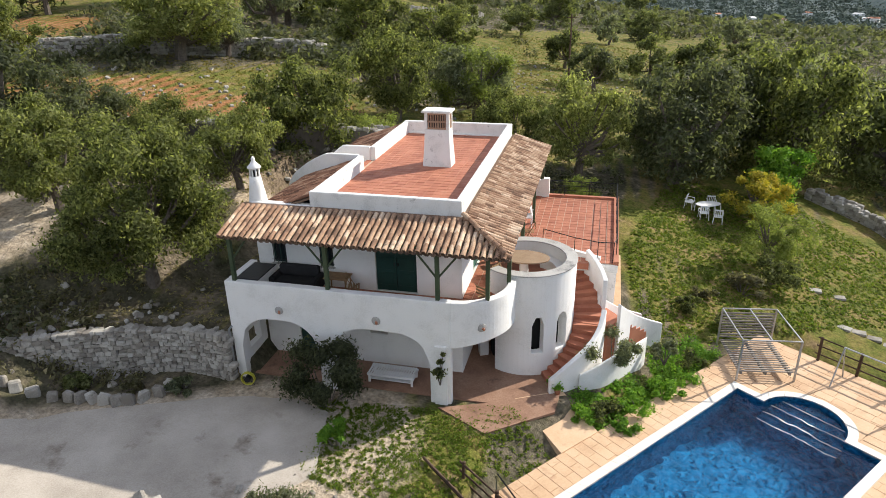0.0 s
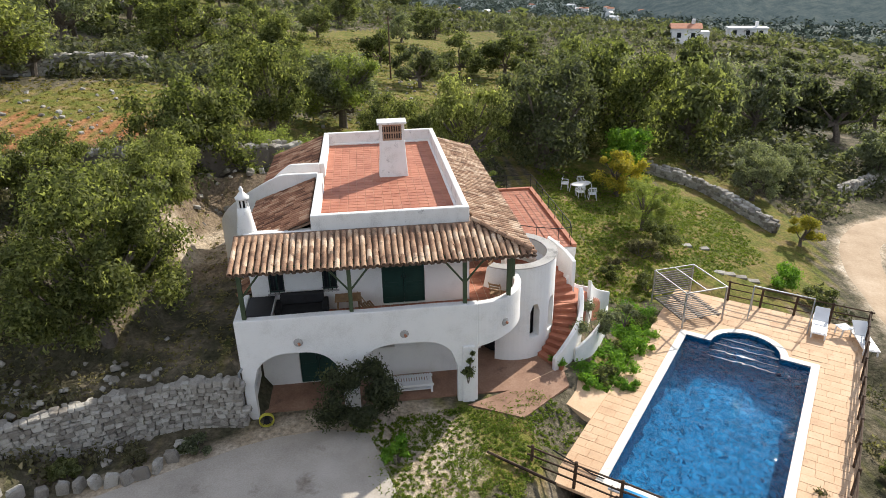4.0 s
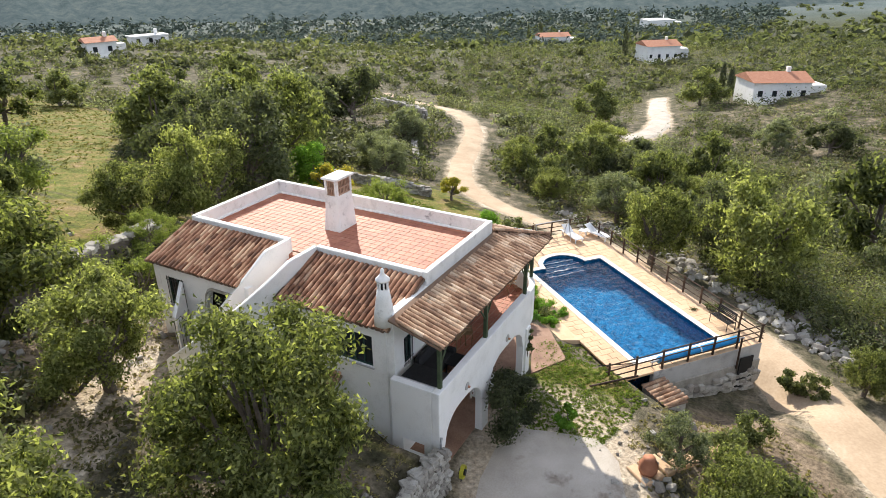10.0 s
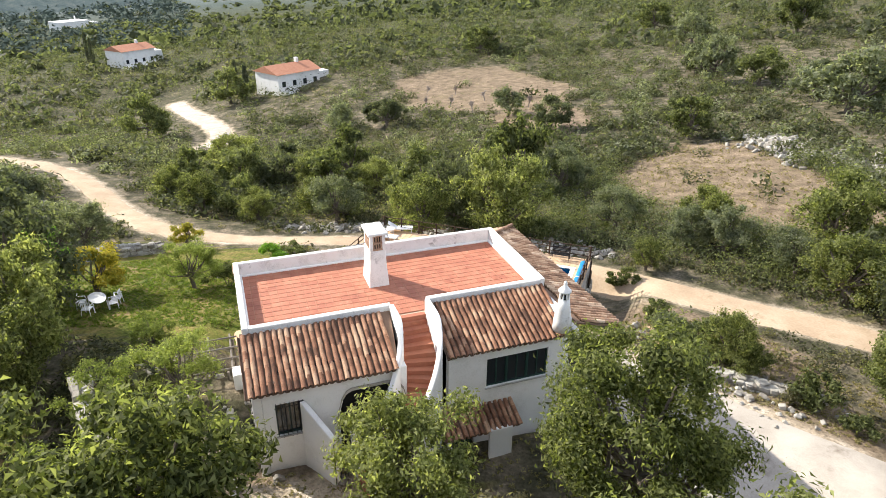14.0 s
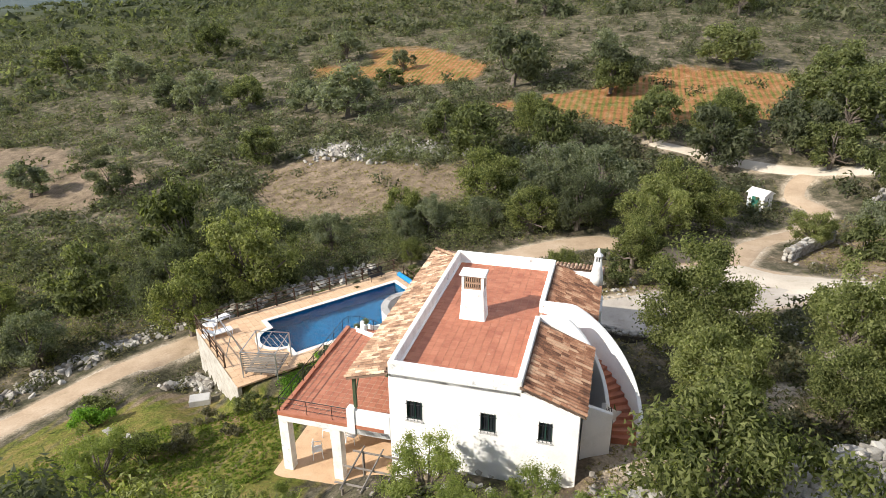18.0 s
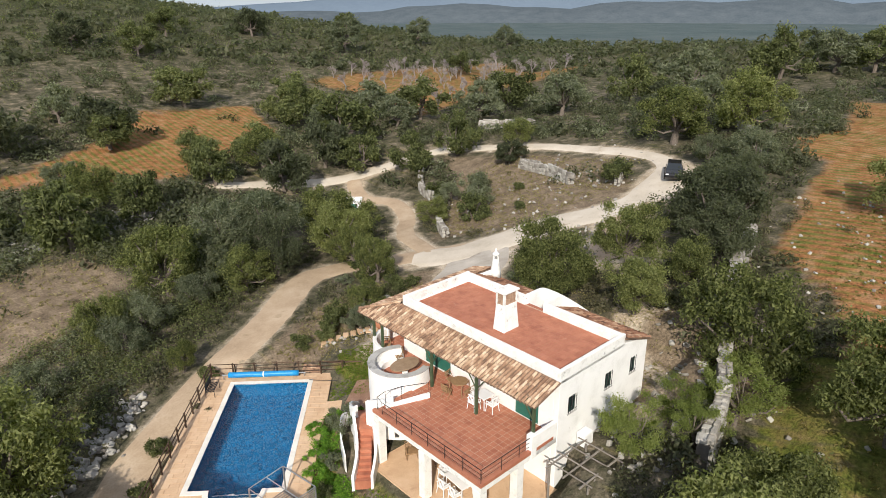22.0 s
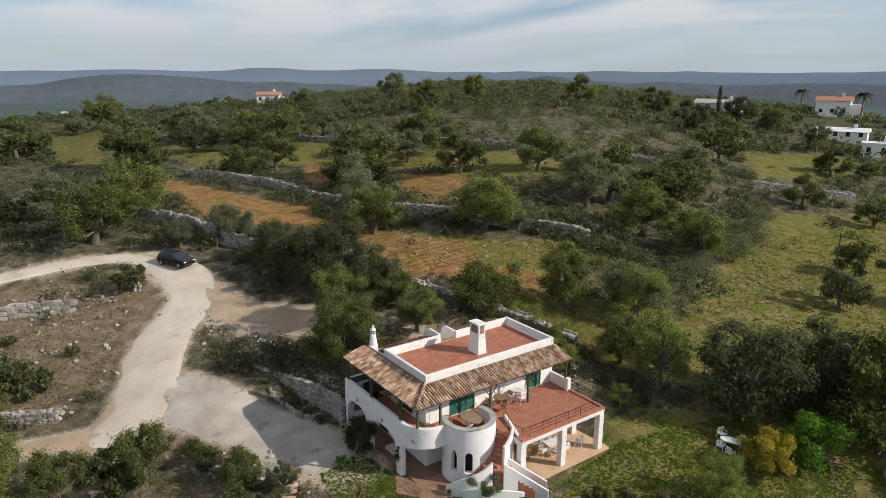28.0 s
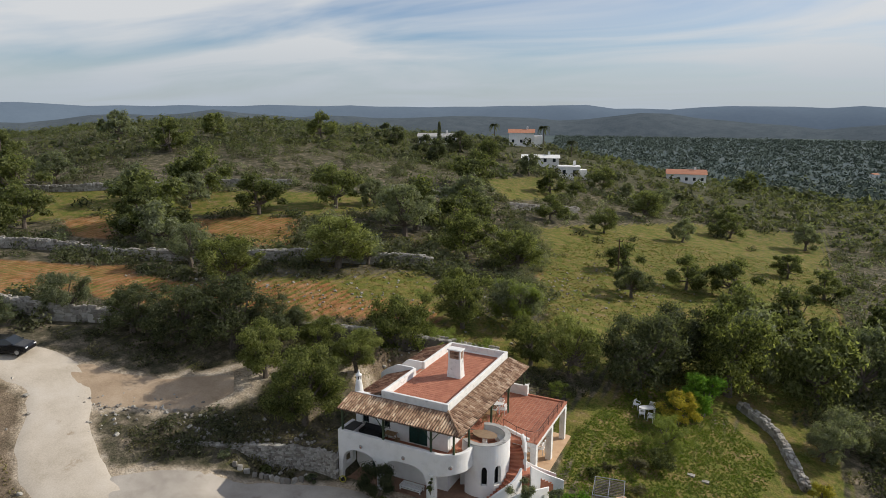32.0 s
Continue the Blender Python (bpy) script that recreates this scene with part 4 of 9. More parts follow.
def tiled_roof(name, corner, along, down, width, label, seed, left_cut=0.0, right_cut=0.0, parent=None, limit=300, spacing=0.21, row=0.36, red=False):
    """Barrel tiles on a slope. corner: its upper left point; along and down: vectors across and down the whole slope; cuts: how much wider the lower edge is."""
    c, a, d = Vector(corner), Vector(along).normalized(), Vector(down)
    fall = d.normalized()
    up = a.cross(fall)
    if up.z < 0:
        up = -up
    rng = random.Random(seed)
    bed = MB()
    lo = c + d
    lift = up * -0.02
    q = [c, c + a * width, lo + a * (width + right_cut), lo - a * left_cut]
    bed.add([p + lift for p in q] + [p + lift - Vector((0, 0, 0.07)) for p in q], [(0, 1, 2, 3), (7, 6, 5, 4), (0, 4, 5, 1), (1, 5, 6, 2), (2, 6, 7, 3), (3, 7, 4, 0)])
    roof = part(name, bed, ROOF_UNDER, parent or house, label)
    rows = int(d.length / row)
    ncol = int((width + left_cut + right_cut) / spacing)
    rest, pans, count = MB(), MB(), 0
    base = Matrix.Identity(4)
    side = up.cross(-fall)
    for i, ax in enumerate((-fall, side, up)):
        for k in range(3):
            base[k][i] = ax[k]
    places = []
    for i in range(ncol + 1):
        u = -left_cut + (i + 0.5) * spacing
        for j in range(rows + 1):
            s = d.length - j * row - 0.36
            frac = (s + 0.2) / d.length
            if s < -0.1 or u < -left_cut * frac - 0.02 or u > width + right_cut * frac + 0.02:
                continue
            places.append((u, s))
    rng.shuffle(places)
    for u, s in places:
        p = c + a * (u + rng.uniform(-0.008, 0.008)) + fall * (s + rng.uniform(-0.015, 0.015)) + up * (0.03 + rng.uniform(0, 0.008))
        m = Matrix.Translation(p) @ base @ pose(0, 0, 0, rng.uniform(-2.5, 2.5), -2.6 + rng.uniform(-0.8, 0.8), rng.uniform(-1.8, 1.8))
        if count < limit:
            ob = new("roof_tile", RED_TILE_ME if red else TILE_ME)
            ob.parent = roof
            ob.matrix_basis = m
        else:
            rest.add([m @ Vector(v) for v in TILE_RAW.v], TILE_RAW.f)
        count += 1
        m2 = Matrix.Translation(p + a * spacing / 2 - up * 0.012) @ base @ pose(0, 0, 0, 0, -2.6, 0)
        pans.add([m2 @ Vector(v) for v in PAN_RAW.v], PAN_RAW.f)
    if rest.v:
        tagged(part("roof_tiles", rest, RED_TILE_MESH if red else ROOF_TILE_MESH, roof), kind="stuff")
    tagged(part("channel_tiles", pans, CHANNEL_TILE, roof), kind="stuff")
    return roof


def ridge(parent, a, b, seed):
    """Capping tiles along a hip or ridge."""
    a, b = Vector(a), Vector(b)
    d = (b - a).normalized()
    up = (Vector((0, 0, 1)) - d * d.z).normalized()
    side = up.cross(d)
    base = Matrix.Identity(4)
    for i, ax in enumerate((-d, -side, up)):
        for k in range(3):
            base[k][i] = ax[k]
    rng = random.Random(seed)
    for i in range(int((b - a).length / 0.36)):
        ob = new("ridge_tile", TILE_ME)
        ob.parent = parent
        ob.matrix_basis = Matrix.Translation(a + d * (0.36 * i) + up * 0.06) @ base @ pose(0, 0, 0, 0, 3 + rng.uniform(-1, 1), rng.uniform(-2, 2)) @ Matrix.Diagonal((1, 1.15, 1.1, 1))


r_front = tiled_roof("porch_roof", (-8.05, -0.02, 6.2), (1, 0, 0), (0, -1.93, -0.54), 8.05, "clay barrel tile roof over the front balcony", 1, 0.0, 1.85)
r_side = tiled_roof("porch_roof", (0.02, 11.75, 6.2), (0, -1, 0), (1.83, 0, -0.54), 11.75, "sun-bleached clay tile roof over the side porch", 2, 0.0, 1.95)
ridge(r_side, (0.05, -0.05, 6.25), (1.8, -1.93, 5.73), 3)
r_a = tiled_roof("lean_to_roof", (-5.4, 0.1, 6.52), (0, 1, 0), (-2.5, 0, -0.88), 4.85, "brown-red clay tile roof beside the roof stair", 4, red=True)
r_b = tiled_roof("lean_to_roof", (-5.4, 6.4, 6.52), (0, 1, 0), (-2.5, 0, -0.88), 5.4, "brown-red clay tile roof over the rear rooms", 5, left_cut=-0.36, red=True)

# chimney on the roof terrace
ch = part("chimney", MB().add([(-2.93, 5.74, ROOF), (-1.70, 5.74, ROOF), (-1.70, 6.57, ROOF), (-2.93, 6.57, ROOF), (-2.86, 5.80, 7.0), (-1.76, 5.80, 7.0), (-1.76, 6.50, 7.0), (-2.86, 6.50, 7.0),
                               (-2.83, 5.83, 7.68), (-1.79, 5.83, 7.68), (-1.79, 6.46, 7.68), (-2.83, 6.46, 7.68)],
                              [(0, 1, 5, 4), (1, 2, 6, 5), (2, 3, 7, 6), (3, 0, 4, 7), (4, 5, 9, 8), (5, 6, 10, 9), (6, 7, 11, 10), (7, 4, 8, 11), (8, 9, 10, 11)]), WHITE_WORN, house, "whitewashed chimney with stained base", bevel=0.04)
part("flue", MB().box((-2.72, 5.94, 7.68), (-1.9, 6.35, 8.36)), DARK, ch)
SLAT = mat("brick_lattice", [(0.30, 0.19, 0.13), (0.45, 0.31, 0.22)], 6, 0.9, 0.3, per_object=0.3)
for x, y in ((-2.83, 5.83), (-1.91, 5.83), (-2.83, 6.34), (-1.91, 6.34)):
    part("corner_pier", MB().box((x, y, 7.68), (x + 0.12, y + 0.12, 8.36)), WHITE_WORN, ch)
for z in (7.69, 7.97, 8.28):
    part("band", MB().box((-2.71, 5.84, z), (-1.91, 6.45, z + 0.06)), SLAT, ch)
    part("band", MB().box((-2.82, 5.95, z), (-1.80, 6.34, z + 0.06)), SLAT, ch)
slat = MB().box((-0.022, -0.03, 0), (0.022, 0.03, 0.22)).mesh("slat", SLAT)
for z in (7.75, 8.05):
    for k in range(8):
        for y in (5.87, 6.42):
            ob = new("slat", slat)
            ob.parent, ob.matrix_basis = ch, pose(-2.66 + k * 0.1, y, z)
    for k in range(4):
        for x in (-2.79, -1.83):
            ob = new("slat", slat)
            ob.parent, ob.matrix_basis = ch, pose(x, 6.0 + k * 0.1, z, 0, 0, 90)
part("cap", MB().cbox((-2.92, 5.74, 8.36), (-1.70, 6.55, 8.46), 0.02), WHITE_WORN, ch)

# slim round chimney at the front left corner
mn = part("round_chimney", MB().lathe([(0.36, 5.75), (0.33, 6.2), (0.25, 6.7), (0.20, 7.05)], 16, (-7.67, 0.38)), WHITE_WORN, house, "slender white cone-shaped chimney", smooth=True)
part("lantern", MB().lathe([(0.12, 7.05), (0.12, 7.36)], 12, (-7.67, 0.38)), DARK, mn)
for k in range(8):
    a = 2 * math.pi * k / 8
    part("baluster", MB().tube([(-7.67 + 0.17 * math.cos(a), 0.38 + 0.17 * math.sin(a), 7.04), (-7.67 + 0.16 * math.cos(a), 0.38 + 0.16 * math.sin(a), 7.37)], 0.03, 5), WHITE, mn)
part("cap", MB().lathe([(0.24, 7.35), (0.24, 7.41), (0.13, 7.52), (0.06, 7.62), (0.075, 7.68), (0.05, 7.75), (0.005, 7.8)], 14, (-7.67, 0.38)), WHITE, mn, smooth=True)

# balcony: arcade below, solid parapet above, rounding the corner into the tower
y0 = -1.9
A1, A2 = (-7.75, -4.75), (-4.2, -0.72)
arc_us = [0.0] + steps(0.35, 3.35, 16) + steps(3.9, 7.38, 16) + [8.1]
mb = MB().shell(flat_place((-8.1, y0, 0), (1, 0, 0), (0, 1, 0)), arc_us, -0.3, lambda u: 3.92 - 0.01 * math.sin(u * 1.7), 0.3,
                [(0.35, 3.35, -0.3, arch(0.35, 3.35, 1.35, 2.55, flat=0.15)), (3.9, 7.38, -0.3, arch(3.9, 7.38, 1.45, 2.58, flat=0.25))])
part("balcony_wall", mb, WHITE, house, "whitewashed arcade and balcony front", bevel=0.035)
mb = MB().shell(flat_place((-8.1, 0.0, 0), (0, -1, 0), (1, 0, 0)), [0, 1.6], -0.3, 3.92, 0.28, [(0.45, 1.3, 0.9, 1.6)])
part("balcony_end_wall", mb, WHITE, house, bevel=0.035)
mb = MB().shell(ring_place(-0.02, -0.02, 1.88), steps(-90, 22, 24), lambda u: 2.2 + 0.25 * math.sin(radians(min(90, max(0, (u + 90) * 1.5)))), 3.92, 0.26)
part("balcony_wall", mb, WHITE, house, "rounded balcony parapet", bevel=0.035)
slab = MB().box((-7.85, -1.65, 2.9), (0.0, -0.01, 3.08))
slab.prism([(-0.02, -0.02)] + [(-0.02 + 1.66 * math.cos(radians(a)), -0.02 + 1.66 * math.sin(radians(a))) for a in steps(-90, 40, 14)], 2.9, 3.08)
slab.box((0.02, 0.0, 2.9), (1.35, 3.9, 3.075))
part("balcony_slab", slab, WHITE, house)
tile_floor("balcony_floor", -7.8, 0.0, -1.62, -0.02, FLOOR, 0.33, house, "terracotta tiled balcony floor")
tile_floor("corner_floor", 0.0, 1.65, -1.62, 3.86, FLOOR, 0.33, house, "terracotta tiled porch floor",
           keep=lambda x, y: math.hypot(x + 0.02, y + 0.02) < 1.6 or y > 0,
           shape=MB().prism([(0.0, 3.86), (0.0, -1.6)] + [(1.6 * math.cos(radians(a)), 1.6 * math.sin(radians(a))) for a in steps(-84, 0, 12)] + [(1.6, 3.86)], FLOOR - 0.035, FLOOR - 0.012))
part("corner_pier", MB().cbox((-0.55, -1.98, -0.3), (-0.12, -1.6, 2.3), 0.03), WHITE, house)
lamp_shell = MB()
for x in (-6.1, -2.55, 1.0):
    yy = -1.92 if x < 0 else -1.62
    turn = 0 if x < 0 else 35
    wl = part("wall_lamp", MB().lathe([(0.16, 0.0), (0.15, 0.02), (0.09, 0.035), (0.0, 0.04)], 9).mesh("wall_lamp", CONCRETE), None, house, "grey patch where a wall lamp was broken off")
    wl.matrix_basis = pose(x, yy, 2.98, 90, 0, turn)
    part("stub", MB().tube([(0.02, -0.02, 0.02), (0.05, -0.05, 0.1)], 0.05, 7, 0.04), TERRACOTTA_POT, wl)

# tower: a round seat room above, slit windows below
TC = (2.0, 2.1)
SLITS = [(-76, -62), (-45, -28)]
mb = MB().shell(ring_place(*TC, 1.8), steps(-180, 180, 60), -0.3, lambda u: 4.0 if -133 < u < 118 else 3.05, 0.34,
                [(a, b, 0.95, arch(a, b, 2.05, 2.42)) for a, b in SLITS] + [(-152, -120, 0.0, 2.2)])
part("tower", mb, WHITE, house, "round whitewashed stair tower with slit windows", bevel=0.03)
# near-black drum stands in for the shade behind the slit windows
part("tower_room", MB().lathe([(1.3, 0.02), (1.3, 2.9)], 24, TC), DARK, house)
part("tower_floor", MB().lathe([(1.46, 2.9), (1.46, FLOOR)], 32, TC), TERRACOTTA, house, "terracotta floor of the round seat")
part("rim", MB().shell(ring_place(*TC, 1.83), steps(-130, 116, 44), 4.0, 4.045, 0.42), CONCRETE, house, "grey worn coping on the round wall", bevel=0.015)

# side terrace on pillars
tile_floor("terrace_floor", 0.0, 5.15, 3.9, 11.55, 3.16, 0.33, house, "terracotta tiled side terrace", keep=lambda x, y: math.hypot(x - TC[0], y - TC[1]) > 1.85)
part("terrace_slab", MB().cbox((0.02, 3.86, 2.78), (5.3, 11.7, 3.12), 0.02), WHITE_WORN, house, bevel=0.02)
kerb = MB().box((5.12, 3.88, 3.1), (5.32, 11.72, 3.27)).box((0.3, 11.52, 3.1), (5.12, 11.72, 3.27))
part("terrace_kerb", kerb, TERRACOTTA_MESH, house)
for x, y in ((5.05, 4.1), (5.1, 7.75), (5.1, 11.45), (2.6, 11.45)):
    part("pillar", MB().cbox((x - 0.22, y - 0.22, -0.3), (x + 0.22, y + 0.22, 2.79), 0.02), WHITE_WORN, house)
mb = MB().shell(flat_place((0.0, 11.7, 0), (1, 0, 0), (0, -1, 0)), [0, 1.75], 2.8, lambda u: 4.0, 0.22)
part("terrace_end_wall", mb, WHITE, house, bevel=0.03)
part("end_pier", MB().cbox((1.6, 11.4, 2.8), (1.95, 11.75, 4.1), 0.02), WHITE, house)
part("paved_floor", MB().box((-7.6, -1.6, -0.06), (1.2, 0.0, 0.03)), DARK_PAVING, house, "dark red paving under the arcade")
part("paved_floor", MB().box((-0.0, 3.9, -0.06), (5.7, 12.3, 0.03)), PAVING, house, "sandstone paving under the terrace")
part("paved_floor", MB().prism([(0.0, 0.0), (1.2, 0.0), (1.2, -1.6), (-0.4, -2.2), (1.4, -3.2), (3.5, -1.6), (3.6, -0.4), (2.0, 2.0), (0.0, 3.9)], -0.06, 0.025), DARK_PAVING, house, "worn reddish paving in front of the tower")

rail = part("terrace_railing", MB().tube([(5.22, 4.6, 3.98), (5.22, 11.62, 3.98), (2.0, 11.62, 3.98)], 0.02, 6), IRON, house, "thin painted metal railing")
for h in (3.5, 3.74):
    part("rail", MB().tube([(5.22, 4.6, h), (5.22, 11.62, h), (2.0, 11.62, h)], 0.012, 5), IRON, rail)
for x, y in [(5.22, 4.6 + k * 1.17) for k in range(7)] + [(3.9, 11.62), (2.7, 11.62)]:
    part("rail_post", MB().tube([(x, y, 3.2), (x, y, 3.98)], 0.016, 5), IRON, rail)
rail2 = part("stair_railing", MB().tube([(5.22, 4.6, 3.98), (5.1, 4.05, 3.98), (4.5, 3.95, 4.0), (3.6, 4.2, 4.02), (2.3, 4.9, 4.02)], 0.018, 5), IRON, house, "thin metal railing above the stair")
for x, y in ((5.1, 4.05), (4.5, 3.95), (3.6, 4.2), (2.3, 4.9)):
    part("rail_post", MB().tube([(x, y, 3.15), (x, y, 4.0)], 0.014, 5), IRON, rail2)
part("stair_kerb", MB().shell(lambda u, d, v: Vector((4.6 - 2.3 * u + d * 0.3, 4.05 + 0.85 * u + d, v)), steps(0, 1, 6), 3.1, lambda u: 3.32 + 0.12 * u, 0.16), WHITE, house, bevel=0.02)


# porch posts with curved braces
def porch_post(x, y, z0, z1, braces):
    p = part("porch_post", MB().cbox((x - 0.065, y - 0.065, z0), (x + 0.065, y + 0.065, z1), 0.01), POST_WOOD, house, "dark green timber post")
    for dx, dy in braces:
        part("brace", MB().tube([(x + dx * 0.03, y + dy * 0.03, z1 - 0.95), (x + dx * 0.42, y + dy * 0.42, z1 - 0.45), (x + dx * 0.75, y + dy * 0.75, z1 - 0.04)], 0.035, 5), POST_WOOD, p)


for x in (-7.75, -4.26, -0.44):
    porch_post(x, -1.74, 3.9, 5.66, [(1, 0), (-1, 0)] if x > -7 else [(1, 0)])
porch_post(1.14, -1.4, 3.9, 5.62, [])
porch_post(1.62, 0.05, FLOOR, 5.62, [])
porch_post(1.55, 4.3, 3.12, 5.64, [(0, 1), (0, -1)])
porch_post(1.6, 7.75, 3.16, 5.64, [(0, 1), (0, -1)])
porch_post(1.6, 11.5, 4.05, 5.64, [(0, -1)])
part("eave_beam", MB().box((-8.0, -1.8, 5.6), (1.5, -1.66, 5.72)), POST_WOOD, house)
part("eave_beam", MB().box((1.53, -1.5, 5.6), (1.67, 11.7, 5.72)), POST_WOOD, house)


# doors and windows
def window(x, y, z0, z1, w, facing, bars=True, shutters=False):
    """facing: the degrees by which the window's outer side turns from looking along -y."""
    m = pose(x, y, 0, 0, 0, facing)
    g = part("window", MB().box((-w / 2, 0.12, z0), (w / 2, 0.15, z1), m), GLASS, house, "dark barred window" if bars else "dark window")
    fr = MB()
    for a, b, c, d in ((-w / 2, z0, w / 2, z0 + 0.05), (-w / 2, z1 - 0.05, w / 2, z1), (-w / 2, z0 + 0.05, -w / 2 + 0.05, z1 - 0.05), (w / 2 - 0.05, z0 + 0.05, w / 2, z1 - 0.05), (-0.025, z0 + 0.05, 0.025, z1 - 0.05)):
        fr.box((a, 0.08, b), (c, 0.125, d), m)
    part("window_frame", fr, GREEN_WOOD, g)
    part("window_sill", MB().cbox((-w / 2 - 0.06, -0.05, z0 - 0.06), (w / 2 + 0.06, 0.1, z0 - 0.005), 0.01, m), CONCRETE, g)
    if bars:
        n = max(3, int(w / 0.12))
        for k in range(n):
            u = -w / 2 + 0.03 + (w - 0.06) * k / (n - 1)
            part("bar", MB().tube([m @ Vector((u, -0.03, z0 - 0.08)), m @ Vector((u, -0.03, z1 + 0.06))], 0.012, 5), IRON, g)
        for z in (z0 + 0.12, z1 - 0.12):
            part("bar", MB().tube([m @ Vector((-w / 2 - 0.04, -0.03, z)), m @ Vector((w / 2 + 0.04, -0.03, z))], 0.012, 5), IRON, g)
    return g


def door(x, y, z0, z1, w, facing, leaves=2, name="door", label="dark green panelled double door", material=GREEN_WOOD):
    m = pose(x, y, 0, 0, 0, facing)
    # near-black backing plate for the shade behind the leaves
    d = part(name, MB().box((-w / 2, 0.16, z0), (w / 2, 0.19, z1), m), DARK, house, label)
    lw = w / leaves
    for k in range(leaves):
        u = -w / 2 + k * lw
        lf = part("leaf", MB().cbox((u + 0.01, 0.08, z0 + 0.01), (u + lw - 0.01, 0.13, z1 - 0.01), 0.008, m), material, d)
        for a, b in ((0.12, 0.36), (0.42, 0.66), (0.72, 0.94)):
            h = z1 - z0
            part("panel", MB().cbox((u + 0.1, 0.06, z0 + a * h), (u + lw - 0.1, 0.085, z0 + b * h), 0.01, m), material, lf)
        part("handle", MB().box((u + (lw - 0.08 if k == 0 else 0.05), 0.03, (z0 + z1) / 2), (u + (lw - 0.05 if k == 0 else 0.08), 0.08, (z0 + z1) / 2 + 0.12), m), IRON, lf)
    return d


for a, b in FRONT_W:
    window((a + b) / 2, 0.0, 3.9, 4.95, b - a, 0)
door(-2.4, 0.0, FLOOR, 5.12, 1.53, 0)
door(0.0, 3.05, FLOOR, 5.1, 2.2, 90, 3, label="green louvred terrace door with shutters", material=mat("green_shutter", [(0.02, 0.10, 0.075), (0.035, 0.15, 0.11)], 3, 0.5, 0.15, 80))
door(0.0, 9.72, FLOOR, 5.1, 1.55, 90, 2, label="green louvred terrace door", material=bpy.data.materials["green_shutter"])
for a, b in BACK_W:
    window(-(a + b) / 2, 11.7, 4.05, 4.97, b - a, 180)
window(-0.95, 11.7, 0.35, 0.8, 0.5, 180, False)
window(-7.75, 10.52, 3.7, 5.0, 0.95, 270)
for k in range(3):
    window(-7.75, 0.9 + 0.415 + k * 0.835, 3.85, 5.1, 0.83, 270, False)
door(-7.75, 4.4, 0.6, 2.55, 1.0, 270, 1, label="dark brown entrance door")
door(-5.7, 0.0, 0.0, 2.0, 1.4, 0, 2, label="dark garage doors under the arcade")
door(0.0, 6.05, 0.0, 2.0, 0.9, 90, 1)
window(0.0, 8.7, 0.9, 1.9, 1.0, 90)

# recessed porch behind the arched opening on the gable side
part("arch_band", MB().shell(lambda u, d, v: Vector((-7.78 - d, 11.395 - u, v)), steps(2.42, 4.98, 14), lambda u: arch(2.5, 4.9, 4.0, 5.0, flat=0.55)(u) if 2.5 < u < 4.9 else 3.9,
                               lambda u: (arch(2.5, 4.9, 4.0, 5.0, flat=0.55)(u) if 2.5 < u < 4.9 else 3.9) + 0.12, 0.03), STONE, house, "stone band round the arched opening")
gate = part("iron_gate", MB().tube([(-9.0, 9.35, 2.15), (-9.0, 9.35, 3.9), (-8.9, 9.05, 4.25), (-8.75, 8.8, 3.9), (-8.7, 8.7, 2.15)], 0.02, 5), IRON, house, "arched wrought iron garden gate")
for k in range(5):
    t = (k + 0.5) / 5
    part("bar", MB().tube([(-9.0 + 0.3 * t, 9.35 - 0.65 * t, 2.2), (-9.0 + 0.3 * t, 9.35 - 0.65 * t, 3.9 + 0.3 * math.sin(math.pi * t))], 0.012, 5), IRON, gate)
part("garden_wall", MB().shell(lambda u, d, v: Vector((-7.8 - 1.0 * u, 10.0 - 0.65 * u + 0.0 + d, v)), steps(0, 1.2, 6), 1.8, lambda u: 5.0 - 0.7 * u, 0.2), WHITE, house, bevel=0.03)
part("garden_wall", MB().shell(lambda u, d, v: Vector((-8.7 - 0.9 * u, 8.7 - 1.6 * u, v)) + Vector((d, 0.0, 0)), steps(0, 1, 8), 1.6, lambda u: 4.2 - 1.3 * math.sin(u * 1.5), 0.2), WHITE, house, bevel=0.03)

# roof stair: straight from the roof, then turning as it falls
STAIR_R = 3.2


def stair_line(s):
    """Centre of the roof stair and its heading at s metres from the top."""
    if s < 0.9:
        return Vector((-5.45 - s, 5.65)), 180.0
    a = (s - 0.9) / STAIR_R
    return Vector((-6.35 - STAIR_R * math.sin(a), 5.65 + STAIR_R * (1 - math.cos(a)))), 180.0 - math.degrees(a)


stair = part("roof_stair", MB().box((-5.6, 5.05, 5.95), (-5.4, 6.28, ROOF)), TERRACOTTA, house, "curved terracotta stair up to the roof terrace")
N_ST, S_LEN = 21, 5.6
for k in range(N_ST):
    s0, s1 = S_LEN * k / N_ST, S_LEN * (k + 1) / N_ST
    z = ROOF - (k + 1) * 0.18
    q = []
    for s in (s0, s1):
        c, hd = stair_line(s)
        nrm = Vector((-math.sin(radians(hd)), math.cos(radians(hd))))
        q += [c + nrm * 0.6, c - nrm * 0.6]
    ring = [q[0], q[1], q[3], q[2]]
    mb = MB().prism([tuple(p) for p in ring][::-1], max(1.2, z - 0.9), z)
    part("step", mb, TERRACOTTA, stair)


